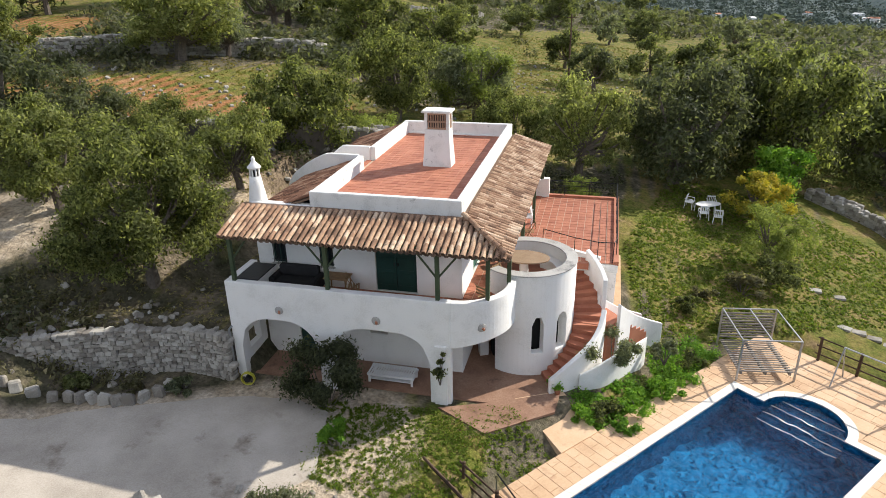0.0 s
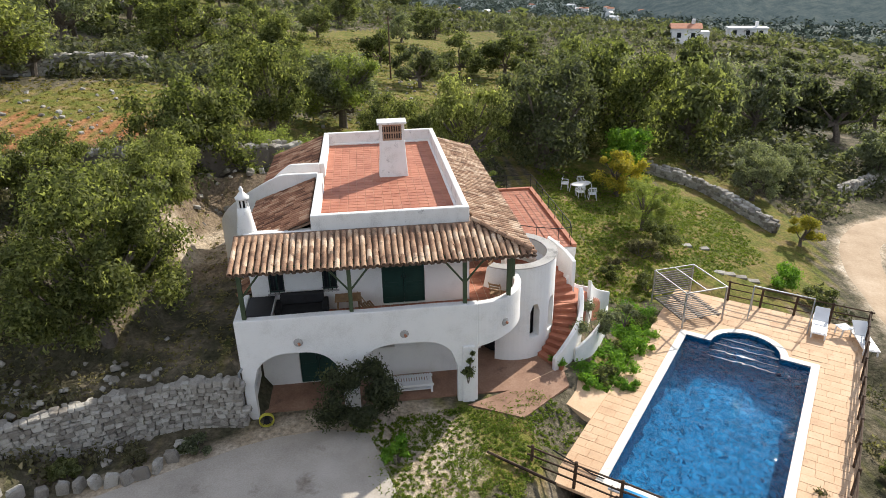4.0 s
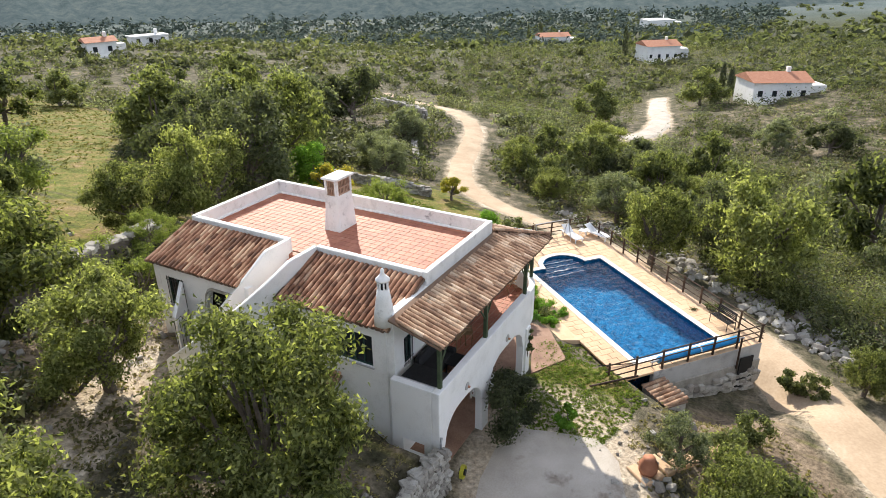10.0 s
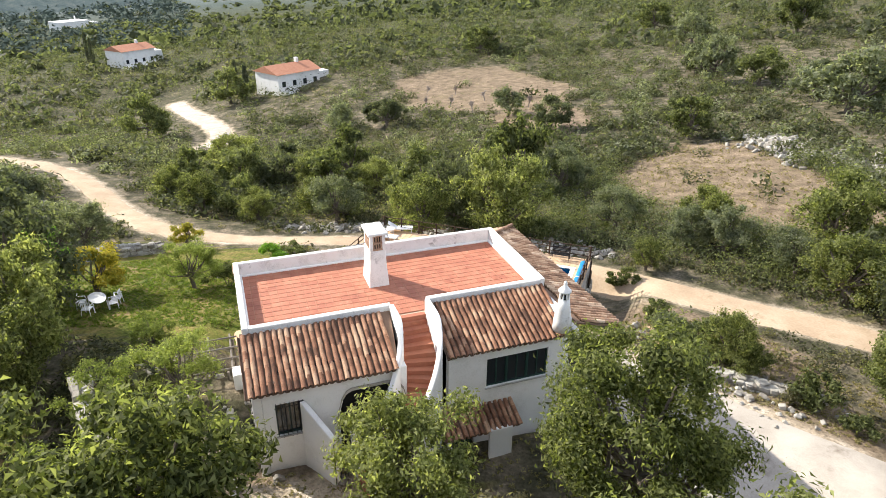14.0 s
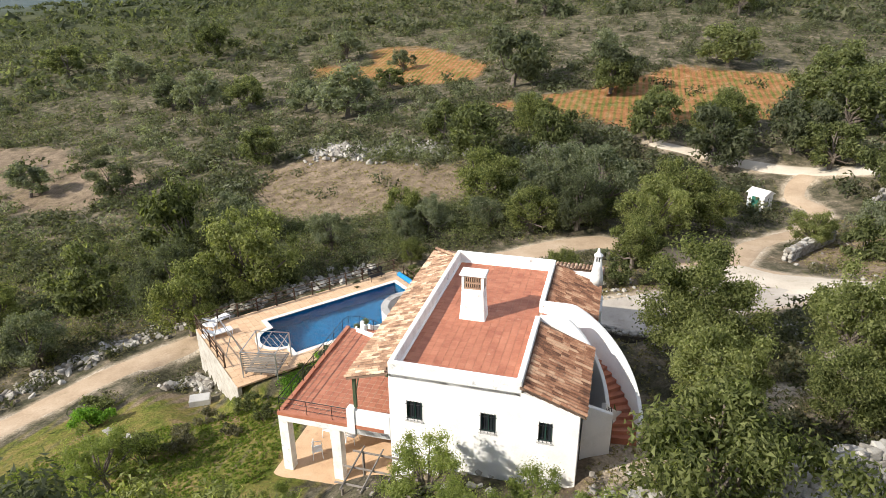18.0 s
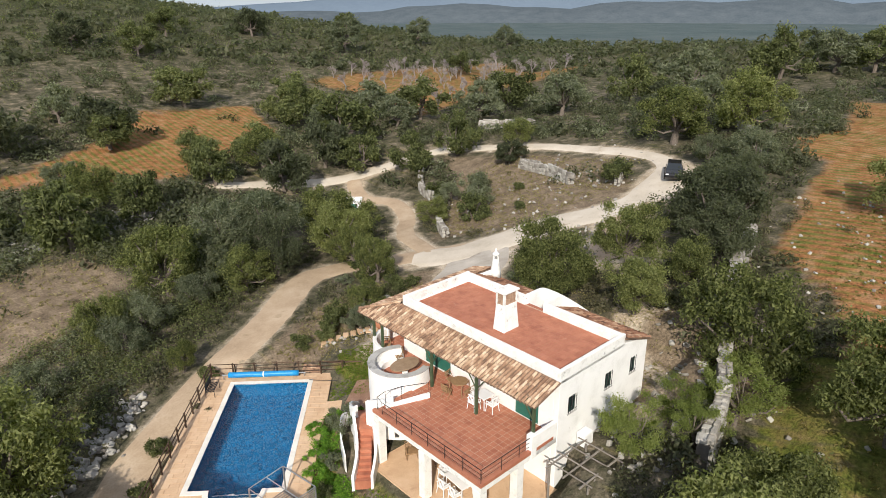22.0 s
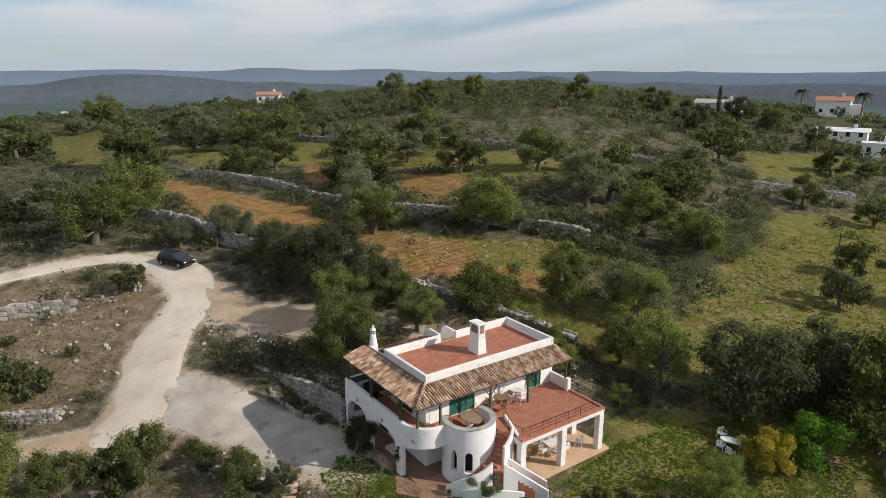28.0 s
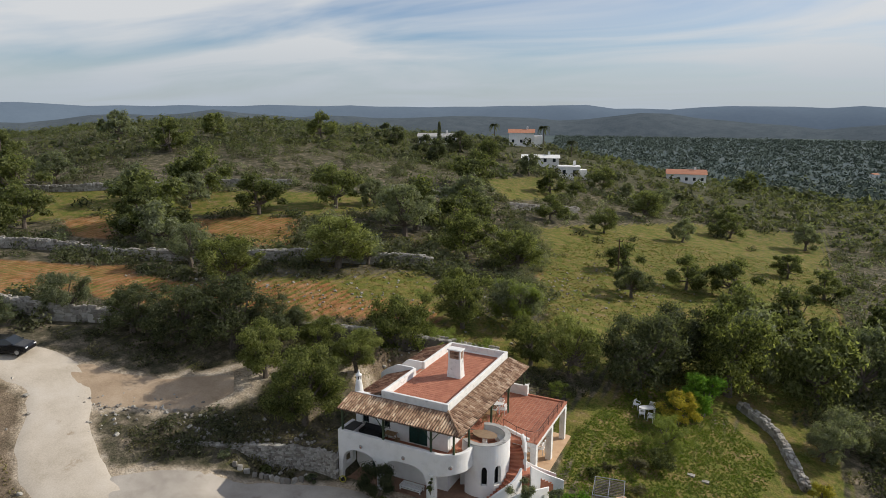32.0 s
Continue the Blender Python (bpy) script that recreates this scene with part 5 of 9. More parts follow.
def stair_side(off, thick, rise):
    def place(u, d, v):
        c, hd = stair_line(u)
        nrm = Vector((-math.sin(radians(hd)), math.cos(radians(hd))))
        p = c + nrm * (off + d)
        return Vector((p.x, p.y, v))
    top = lambda u: ROOF + rise - 3.45 * max(0.0, (u - 1.3) / (S_LEN - 1.3)) ** 1.2
    return MB().shell(place, steps(0.0, S_LEN, 28), 1.2, top, thick)


part("stair_wall", stair_side(0.6, 0.18, 0.6), WHITE, house, "curved white stair wall", bevel=0.035)
part("stair_wall", stair_side(-0.78, 0.18, 0.6), WHITE, house, "curved white stair wall", bevel=0.035)

# small tiled canopies by the kitchen door
canopy = tiled_roof("door_canopy", (-7.72, 3.7, 3.35), (0, 1, 0), (-1.25, 0, -0.45), 1.6, "small clay tile canopy over the kitchen door", 8, limit=60, red=True)
canopy2 = tiled_roof("door_canopy", (-7.72, 2.3, 3.1), (0, 1, 0), (-1.0, 0, -0.4), 1.35, "small clay tile canopy beside the door", 9, limit=60, red=True)
part("canopy_wall", MB().cbox((-8.85, 2.75, 0.5), (-8.7, 3.65, 2.75), 0.02), WHITE, house)
part("canopy_post", MB().cbox((-8.9, 5.15, 0.5), (-8.75, 5.3, 2.85), 0.02), WHITE, house)

# outer stair from the side terrace: down round the tower, then two ways on
ost = part("terrace_stair", MB().box((2.6, 3.75, 2.9), (4.2, 3.95, 3.14)), TERRACOTTA, house, "terracotta stair winding round the tower")
n = 9
for k in range(n):
    a0, a1 = 58 - k * 62 / n, 58 - (k + 1) * 62 / n
    ring = [(TC[0] + r * math.cos(radians(a)), TC[1] + r * math.sin(radians(a))) for r, a in ((1.82, a0), (2.85, a0), (2.85, a1), (1.82, a1))]
    z = 3.1 - (k + 1) * 0.172
    part("step", MB().prism(ring, z - 0.6, z), TERRACOTTA, ost)
for k in range(9):
    a0, a1 = -4 - k * 66 / 9, -4 - (k + 1) * 66 / 9
    ring = [(TC[0] + r * math.cos(radians(a)), TC[1] + r * math.sin(radians(a))) for r, a in ((1.82, a0), (2.75, a0), (2.75, a1), (1.82, a1))]
    z = 1.55 - (k + 1) * 0.17
    part("step", MB().prism(ring, -0.3, z), TERRACOTTA, ost)
part("landing", MB().prism([(3.8, 1.75), (5.1, 1.9), (5.6, 2.6), (5.0, 3.35), (3.75, 3.0)], -0.2, 1.53), TERRACOTTA, ost)
L0, L1 = Vector((5.15, 2.75)), Vector((6.75, 4.75))
ld = (L1 - L0).normalized()
ln = Vector((-ld.y, ld.x))
for k in range(9):
    p, q = L0 + (L1 - L0) * k / 9, L0 + (L1 - L0) * (k + 1) / 9
    z = 1.5 - (k + 1) * 0.165
    part("step", MB().prism([tuple(p - ln * 0.42), tuple(q - ln * 0.42), tuple(q + ln * 0.42), tuple(p + ln * 0.42)], -0.5, z), TERRACOTTA, ost)
for off in (-0.56, 0.42):
    place = lambda u, d, v, off=off: Vector((*(L0 + (L1 - L0) * u + ln * (off + d + 0.18 * math.sin(u * 3.1))), v))
    part("stair_wall", MB().shell(place, steps(-0.08, 1.05, 10), -0.5, lambda u: 2.15 - 1.62 * u - 0.12 * math.sin(u * 3.1), 0.15), WHITE, house, bevel=0.03)
part("stair_wall", MB().shell(ring_place(*TC, 3.0), steps(-66, -6, 20), -0.4, lambda u: 0.55 + (u + 66) / 60 * 1.75 + 0.1 * math.sin((u + 66) / 10), 0.18), WHITE, house, "curved white outer stair wall", bevel=0.03)
part("stair_wall", MB().shell(ring_place(*TC, 3.02), steps(12, 44, 10), 0.9, lambda u: 3.0 + (u - 12) / 32 * 0.6, 0.18), WHITE, house, bevel=0.03)
part("planter_wall", MB().shell(lambda u, d, v: Vector((4.2 + 2.4 * u, -0.1 + 0.4 * u + 2.6 * u * u + d, v)), steps(0, 1, 12), -0.6, lambda u: 0.55 + 0.45 * math.sin(u * 3.0), 0.16), WHITE, house, bevel=0.03)
tile_floor("roof_floor", -5.25, -0.22, 0.22, 11.48, ROOF, 0.33, house, "sun-worn terracotta roof terrace floor", grout=mat("roof_grout", [(0.34, 0.16, 0.10), (0.42, 0.22, 0.14)], 5, 0.9, 0.2), keep=lambda x, y: not (-2.8 < x < -1.85 and 5.85 < y < 6.45))


# ---- the pool and its terrace ----
def pxyz(s, r, z):
    x, y = pool_xy(s, r)
    return (x, y, z)


PW, PL, DECK = 4.8, 10.0, -0.43
BAY_S, BAY_R = 2.35, 1.35


def pool_outline(grow=0.0, n=14):
    """The pool's edge with the round bay for its steps, anticlockwise in s and r."""
    g = grow
    pts = [(-g, -g), (PW + g, -g), (PW + g, PL + g)]
    rr = BAY_R + g
    a0 = math.asin(min(1, g / rr))
    pts += [(BAY_S + rr * math.cos(a), PL + rr * math.sin(a)) for a in (a0 + (math.pi - 2 * a0) * i / n for i in range(n + 1))]
    pts.append((-g, PL + g))
    return pts


pool = thing("swimming_pool", "rectangular blue tiled swimming pool with round step bay", "pool")
inner = pool_outline(0.0)
mb = MB()
nn = len(inner)
mb.add([pxyz(s, r, DECK - 0.01) for s, r in inner] + [pxyz(s, r, -2.1) for s, r in inner], [(i, nn + i, nn + (i + 1) % nn, (i + 1) % nn) for i in range(nn)] + [tuple(range(nn, 2 * nn))])
part("basin", mb, POOL_TILE, pool, "blue mosaic basin with ripple light in its contrast")
w = MB()
cell, keep = 0.055, {}
for i in range(int(PW / cell) + 2):
    for j in range(int((PL + BAY_R) / cell) + 2):
        a, b = i * cell - 0.02, j * cell - 0.02
        if b > PL + 0.02 and math.hypot(a - BAY_S, b - PL) > BAY_R + 0.06:
            continue
        ripple = 0.022 * noise.noise(Vector((a * 1.6, b * 1.6, 1.0))) + 0.024 * noise.noise(Vector((a * 3.4, b * 3.4, 7.0))) + 0.010 * noise.noise(Vector((a * 6.5, b * 6.5, 3.0)))
        keep[i, j] = len(w.v)
        w.v.append(pxyz(a, b, DECK - 0.14 + ripple))
for i, j in keep:
    if (i + 1, j) in keep and (i, j + 1) in keep and (i + 1, j + 1) in keep:
        w.f.append((keep[i, j], keep[i + 1, j], keep[i + 1, j + 1], keep[i, j + 1]))
wat = part("water", w, WATER, pool, "clear rippled water", smooth=True)
wat.visible_shadow = False
# steps in the bay: straight treads falling towards the pool
for k in range(4):
    r0, r1 = PL + 1.2 - 0.38 * k, PL + 1.2 - 0.38 * (k + 1)
    h0 = math.sqrt(max(0.01, BAY_R ** 2 - max(0, r0 - PL) ** 2)) - 0.02
    h1 = math.sqrt(max(0.01, BAY_R ** 2 - max(0, r1 - PL) ** 2)) - 0.02
    z = DECK - 0.32 - 0.2 * k
    p = [pxyz(BAY_S - h0, r0, z), pxyz(BAY_S + h0, r0, z), pxyz(BAY_S + h1, r1, z), pxyz(BAY_S - h1, r1, z)]
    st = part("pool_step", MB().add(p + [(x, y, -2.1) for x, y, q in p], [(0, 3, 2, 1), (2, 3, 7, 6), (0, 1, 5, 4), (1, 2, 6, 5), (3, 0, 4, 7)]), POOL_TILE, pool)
    part("nosing", MB().add([pxyz(BAY_S - h1, r1, z + 0.012), pxyz(BAY_S + h1, r1, z + 0.012), pxyz(BAY_S + h1, r1 + 0.05, z + 0.012), pxyz(BAY_S - h1, r1 + 0.05, z + 0.012)], [(0, 1, 2, 3)]), COPING, st, "white step edge")
outer = pool_outline(0.3)
cop = thing("pool_coping", "pale stone coping round the pool edge", "coping", kind="structure")
for i in range(nn):
    j = (i + 1) % nn
    a, b, c, d = inner[i], inner[j], outer[j], outer[i]
    length = math.hypot(b[0] - a[0], b[1] - a[1])
    cuts = max(1, round(length / 0.5))
    for k in range(cuts):
        t0, t1 = k / cuts + 0.004 / max(0.2, length), (k + 1) / cuts - 0.004 / max(0.2, length)
        lerp = lambda p, q, t: (p[0] + (q[0] - p[0]) * t, p[1] + (q[1] - p[1]) * t)
        ring = [lerp(a, b, t0), lerp(a, b, t1), lerp(d, c, t1), lerp(d, c, t0)]
        mb = MB().add([pxyz(*q, DECK - 0.06) for q in ring] + [pxyz(*q, DECK + 0.012) for q in ring], [(0, 1, 2, 3), (7, 6, 5, 4), (0, 4, 5, 1), (1, 5, 6, 2), (2, 6, 7, 3), (3, 7, 4, 0)])
        part("coping_stone", mb, COPING, cop)

S0, S1, R0, R1 = -1.5, 6.6, -1.05, 14.2
deck = thing("pool_deck", "worn sandstone paved pool terrace", "paving", kind="structure")
# the bed lies in four strips round the basin
bed = MB()
for a, b, c, d in ((S0, -0.3, R0, R1), (PW + 0.3, S1, R0, R1), (-0.3, PW + 0.3, R0, -0.3), (-0.3, PW + 0.3, PL + BAY_R + 0.3, R1), (-0.3, BAY_S - BAY_R - 0.3, PL + 0.3, PL + BAY_R + 0.3), (BAY_S + BAY_R + 0.3, PW + 0.3, PL + 0.3, PL + BAY_R + 0.3)):
    q = [pxyz(a, c, 0), pxyz(b, c, 0), pxyz(b, d, 0), pxyz(a, d, 0)]
    bed.add([(x, y, DECK - 0.1) for x, y, z in q] + [(x, y, DECK - 0.02) for x, y, z in q], [(0, 3, 2, 1), (4, 5, 6, 7), (0, 1, 5, 4), (1, 2, 6, 5), (2, 3, 7, 6), (3, 0, 4, 7)])
for k in range(8):
    r0, r1 = PL + 0.3 + (BAY_R) * k / 8, PL + 0.3 + BAY_R * (k + 1) / 8
    for sg in (-1, 1):
        edge = BAY_S + sg * (BAY_R + 0.3)
        c0, c1 = (BAY_S + sg * (math.sqrt(max(0, (BAY_R + 0.3) ** 2 - (r - PL) ** 2)) - 0.04) for r in (r0, r1))
        q = [pxyz(c0, r0, 0), pxyz(edge, r0, 0), pxyz(edge, r1, 0), pxyz(c1, r1, 0)]
        bed.add([(x, y, DECK - 0.002) for x, y, z in q], [(0, 1, 2, 3)])
part("paving_bed", bed, PAVING, deck)
rng = random.Random(21)
rest, count = MB(), 0
slab_me = MB().cbox((-0.5, -0.5, -0.03), (0.5, 0.5, 0.0), 0.008).mesh("paving_slab", PAVING)
r = R0
row = 0
while r < R1 - 0.05:
    h = 0.4
    s = S0 - (0.3 if row % 2 else 0.0)
    while s < S1 - 0.05:
        wd = rng.uniform(0.5, 0.75)
        a, b, c, d = max(s, S0), min(s + wd, S1), r, min(r + h, R1)
        cs, crr = (a + b) / 2, (c + d) / 2
        hit_pool = (b > -0.3 and a < PW + 0.3 and d > -0.3 and c < PL + 0.3) or (b > BAY_S - BAY_R - 0.2 and a < BAY_S + BAY_R + 0.2 and c < PL + BAY_R + 0.25 and d > PL)
        if hit_pool:
            if c < -0.3:
                d = -0.31
            elif d > PL + BAY_R + 0.3:
                c = PL + BAY_R + 0.31
            elif a < -0.3:
                b = -0.31
            elif b > PW + 0.3:
                a = PW + 0.31
            elif c >= PL + 0.29 and (b < BAY_S - 0.9 or a > BAY_S + 0.9):
                if b < BAY_S:
                    b = min(b, BAY_S - BAY_R - 0.31)
                else:
                    a = max(a, BAY_S + BAY_R + 0.31)
            else:
                s += wd
                continue
        if b - a > 0.08 and d - c > 0.06:
            x, y = pool_xy((a + b) / 2, (c + d) / 2)
            m = pose(x, y, DECK + rng.uniform(-0.004, 0.004), rng.uniform(-0.3, 0.3), rng.uniform(-0.3, 0.3), POOL_A - 90) @ Matrix.Diagonal((b - a - 0.014, d - c - 0.014, 1, 1))
            if count < 300:
                ob = new("paving_slab", slab_me)
                ob.parent, ob.matrix_basis = deck, m
            else:
                rest.cbox((-0.5, -0.5, -0.03), (0.5, 0.5, 0.0), 0.008, m)
            count += 1
        s += wd
    r += h
    row += 1
tagged(part("paving_slabs", rest, PAVING_MESH, deck), kind="stuff")

# retaining walls where the terrace stands out over the slope
def retaining(name, a, b, zb, zt, thick, material, label):
    (s0, r0), (s1, r1) = a, b
    q0, q1 = Vector(pxyz(s0, r0, 0)), Vector(pxyz(s1, r1, 0))
    d = (q1 - q0).normalized()
    mb = MB().shell(flat_place((q0.x, q0.y, 0), d, (-d.y, d.x, 0)), steps(0, (q1 - q0).length, 8), zb, zt, thick)
    return single(name, mb, material, label, "wall", kind="structure", bevel=0.03)


retaining("wall_pool_end", (0.2, R0 - 0.02), (S1, R0 - 0.02), -3.4, DECK - 0.02, 0.25, CONCRETE, "stained rendered retaining wall below the pool terrace")
retaining("wall_pool_base", (0.9, R0 - 0.07), (S1 + 0.05, R0 - 0.07), -3.6, -1.35, 0.25, STONE, "rough stone base below the pool terrace wall")
retaining("wall_pool_side", (S1 + 0.02, R0), (S1 + 0.02, R1), -4.6, DECK - 0.02, 0.25, CONCRETE, "pale rendered retaining wall along the pool terrace")
retaining("wall_pool_far", (S1, R1 + 0.02), (S0, R1 + 0.02), -4.2, DECK - 0.02, 0.25, mat("rough_pale_render", [(0.26, 0.235, 0.20), (0.42, 0.39, 0.345), (0.55, 0.525, 0.48)], 1.8, 0.9, 0.8, 8, spots=((0.25, 0.2, 0.15), 1.5, 0.35)), "pale rendered retaining wall at the terrace end")

# garden path from the arcade to the pool
path = thing("garden_path", "sandstone flag path from the arcade to the pool", "paving", kind="structure")
ring = [(2.1, -1.15, 0.03), (3.85, -3.1, -0.39), (4.95, -1.8, -0.39), (3.65, -0.35, 0.03)]
part("paving_bed", MB().add([(x, y, z - 0.35) for x, y, z in ring] + ring, [(0, 3, 2, 1), (4, 5, 6, 7), (0, 1, 5, 4), (1, 2, 6, 5), (2, 3, 7, 6), (3, 0, 4, 7)]), PAVING, path)


# ---- dry stone walls ----
def stone_shape(seed):
    rng = random.Random(seed)
    bm = bmesh.new()
    bmesh.ops.create_cube(bm, size=1.0)
    bmesh.ops.bevel(bm, geom=bm.edges[:], offset=0.16, segments=1, affect='EDGES')
    for v in bm.verts:
        v.co += Vector((rng.uniform(-1, 1), rng.uniform(-1, 1), rng.uniform(-1, 1))) * 0.07
    vs = [v.co.copy() for v in bm.verts]
    fs = [[v.index for v in f.verts] for f in bm.faces]
    bm.free()
    return vs, fs


STONE_RAW = [stone_shape(k) for k in range(5)]
STONE_ME = []
for vs, fs in STONE_RAW:
    q = MB()
    q.add(vs, fs)
    STONE_ME.append(q.mesh("stone", STONE))


def stone_wall(name, line, h, thick, label, seed, pieces=0, size=0.32, below=0.3, base=None, sides=(-1, 1)):
    """A dry stone wall along a line on the ground: rubble core and uneven stones; pieces: how many stones are parts of their own."""
    rng = random.Random(seed)
    pts = dense(line, 0.8)
    t = thing(name, label, "wall", kind="structure")
    core = MB()
    zs = [ground_z(p.x, p.y) if base is None else base for p in pts]
    for i in range(len(pts) - 1):
        p, q = pts[i], pts[i + 1]
        d = (q - p).normalized()
        s = Vector((-d.y, d.x)) * (thick / 2 - 0.08)
        lo, hi = min(zs[i], zs[i + 1]) - below, h - 0.08
        ring = [p + s, p - s, q - s, q + s]
        v = [(*a, lo) for a in ring] + [(*ring[0], zs[i] + hi), (*ring[1], zs[i] + hi), (*ring[2], zs[i + 1] + hi), (*ring[3], zs[i + 1] + hi)]
        core.add(v, [(0, 3, 2, 1), (4, 5, 6, 7), (0, 1, 5, 4), (1, 2, 6, 5), (2, 3, 7, 6), (3, 0, 4, 7)])
    part("core", core, STONE_CORE, t)
    rest, count = MB(), 0
    todo = []
    for i in range(len(pts) - 1):
        p, q = pts[i], pts[i + 1]
        d = q - p
        L = d.length
        d.normalize()
        s = Vector((-d.y, d.x))
        yaw = math.degrees(math.atan2(d.y, d.x))
        for side in sides:
            z = -0.1
            while z < h:
                rh = rng.uniform(0.55, 0.95) * size
                u = rng.uniform(-0.1, 0.1)
                while u < L:
                    rw = rng.uniform(0.7, 1.7) * size
                    c = p + d * (u + rw / 2) + s * side * (thick / 2 - 0.1)
                    zz = zs[i] + (zs[i + 1] - zs[i]) * min(1, u / L) + z + rh / 2
                    todo.append((c.x, c.y, zz, yaw + rng.uniform(-8, 8), rw, 0.26 + rng.uniform(0, 0.08), rh))
                    u += rw
                z += rh
        u = 0.0
        while u < L:
            rw = rng.uniform(0.8, 1.8) * size
            c = p + d * (u + rw / 2) + s * rng.uniform(-0.15, 0.15) * thick
            todo.append((c.x, c.y, zs[i] + (zs[i + 1] - zs[i]) * u / L + h + rng.uniform(-0.1, 0.08), yaw + rng.uniform(-40, 40), rw, rng.uniform(0.5, 0.9) * thick, rng.uniform(0.5, 0.9) * size))
            u += rw * 0.8
    rng.shuffle(todo)
    for x, y, z, yaw, a, b, c in todo:
        m = pose(x, y, z, rng.uniform(-8, 8), rng.uniform(-8, 8), yaw) @ Matrix.Diagonal((a, b, c, 1))
        k = rng.randrange(5)
        if count < pieces:
            ob = new("stone", STONE_ME[k])
            ob.parent, ob.matrix_basis = t, m
        else:
            rest.add([m @ v for v in STONE_RAW[k][0]], STONE_RAW[k][1])
        count += 1
    if rest.v:
        tagged(part("stones", rest, STONE_MESH, t), kind="stuff")
    return t


def lower(line, off):
    """The line moved to its right, so that the wall stands on the lower ground."""
    out = []
    for i, p in enumerate(line):
        d = (Vector(line[min(i + 1, len(line) - 1)]) - Vector(line[max(i - 1, 0)])).normalized()
        out.append((p[0] + d.y * off, p[1] - d.x * off))
    return out


stone_wall("wall_drive", lower(WALL_DRIVE, 0.2), 1.72, 0.55, "dry stone retaining wall of pale limestone beside the drive", 1, 300, 0.21, 0.4, base=0.0, sides=(-1,))
stone_wall("wall_back", lower(WALL_BACK, 0.2), 2.1, 0.7, "high dry stone wall behind the house", 2, 300, 0.38, 0.4, sides=(-1,))
FIELD_WALLS = [
    ([(33.5, 24.0), (38.0, 27.0), (43.5, 30.5), (47.0, 36.5)], 0.9), ([(56.0, 36.0), (61.0, 43.0), (64.0, 50.0)], 1.0),
    ([(-92.0, 8.8), (-75.7, 17.7), (-58.9, 19.4), (-44.0, 23.5)], 1.2), ([(-44.0, 23.5), (-36.3, 28.5), (-29.3, 32.5), (-21.6, 38.8)], 1.4),
    ([(-66.6, -11.3), (-52.0, -1.6), (-45.0, 0.6), (-36.0, 5.0)], 1.3), ([(-127.0, 27.6), (-113.6, 36.3), (-99.3, 43.6), (-84.6, 53.4), (-67.3, 65.1)], 1.0),
    ([(-51.0, 77.0), (-43.0, 83.0), (-36.0, 86.0)], 1.0), ([(-56.0, 130.0), (-46.5, 109.0)], 1.2), ([(-30.0, 90.5), (-19.1, 104.9)], 1.0),
    ([(23.6, 16.6), (22.4, 20.0), (21.2, 23.6), (18.4, 26.5)], 0.7),
    ([(-36.0, -40.0), (-32.6, -36.2), (-30.6, -32.0)], 0.9), ([(-26.6, -26.6), (-23.6, -22.6), (-21.8, -19.8)], 0.9), ([(-42.3, -27.4), (-40.5, -21.0), (-38.6, -16.6)], 1.0), ([(-54.3, -46.8), (-56.0, -42.6), (-57.6, -38.5)], 1.0),
    ([(-40.5, -11.2), (-38.6, -10.4)], 1.2), ([(-9.0, -13.0), (-7.0, -10.8), (-5.6, -9.6)], 0.35),
]
for k, (line, h) in enumerate(FIELD_WALLS):
    stone_wall("field_wall", line, h, 0.6, "low dry stone field wall of pale limestone", 10 + k, 0, 0.36 if math.hypot(*line[0]) < 50 else 0.62)


def rubble(line, width, n, size, label, seed):
    """A spread of loose stones along a line, one mesh."""
    rng = random.Random(seed)
    pts = dense(line, 0.5)
    mb = MB()
    for k in range(n):
        p = rng.choice(pts)
        x, y = p.x + rng.gauss(0, width), p.y + rng.gauss(0, width)
        s = size * rng.uniform(0.4, 1.3)
        m = pose(x, y, ground_z(x, y) + s * 0.12 + 0.4 * size * math.exp(-((x - p.x) ** 2 + (y - p.y) ** 2) / (width * width + 0.01)) * rng.random(), rng.uniform(0, 40), rng.uniform(0, 40), rng.uniform(0, 360)) @ Matrix.Diagonal((s, s * rng.uniform(0.6, 1), s * rng.uniform(0.4, 0.8), 1))
        vs, fs = STONE_RAW[k % 5]
        mb.add([m @ v for v in vs], fs)
    return single("loose_stones", mb, STONE_MESH, label, "stones", kind="stuff")


rubble([(31.0, -46.6), (21.6, -45.9)], 1.5, 330, 0.7, "heap of white field stones", 41)
rubble([(17.5, -47.1), (11.7, -46.2)], 1.2, 200, 0.7, "heap of white field stones", 42)
rubble([(3.2, -47.1), (-1.1, -47.7)], 1.2, 160, 0.7, "heap of white field stones", 43)
rubble([(31.6, -9.8), (28.7, -9.3)], 0.9, 120, 0.6, "heap of white field stones", 44)
rubble([(29.5, 6.0), (27.4, 0.5), (24.0, -4.0), (18.0, -9.6), (12.0, -14.4)], 0.8, 420, 0.5, "line of pale rubble beside the dirt track", 51)
rubble([(-30, -5.8), (-20, -3.4), (-12.0, -1.6)], 1.2, 200, 0.25, "loose stones above the drive wall", 45)
rubble([(-18, 11.0), (-10.0, 13.6), (-2.0, 15.8)], 1.6, 260, 0.3, "fallen stones below the back wall", 46)
rubble([(-9.5, -12.5), (-5.0, -8.6), (-1.0, -8.4)], 1.0, 120, 0.28, "stones at the edge of the forecourt", 47)
rubble([(18.3, 3.4), (17.2, 2.2), (15.4, 3.0)], 0.35, 70, 0.5, "rocks of a ruined stone trough by the terrace corner", 48)
rubble([(-47, -22), (-36, -14), (-30, -22)], 5.0, 160, 0.3, "scattered stones on the rough plot", 49)
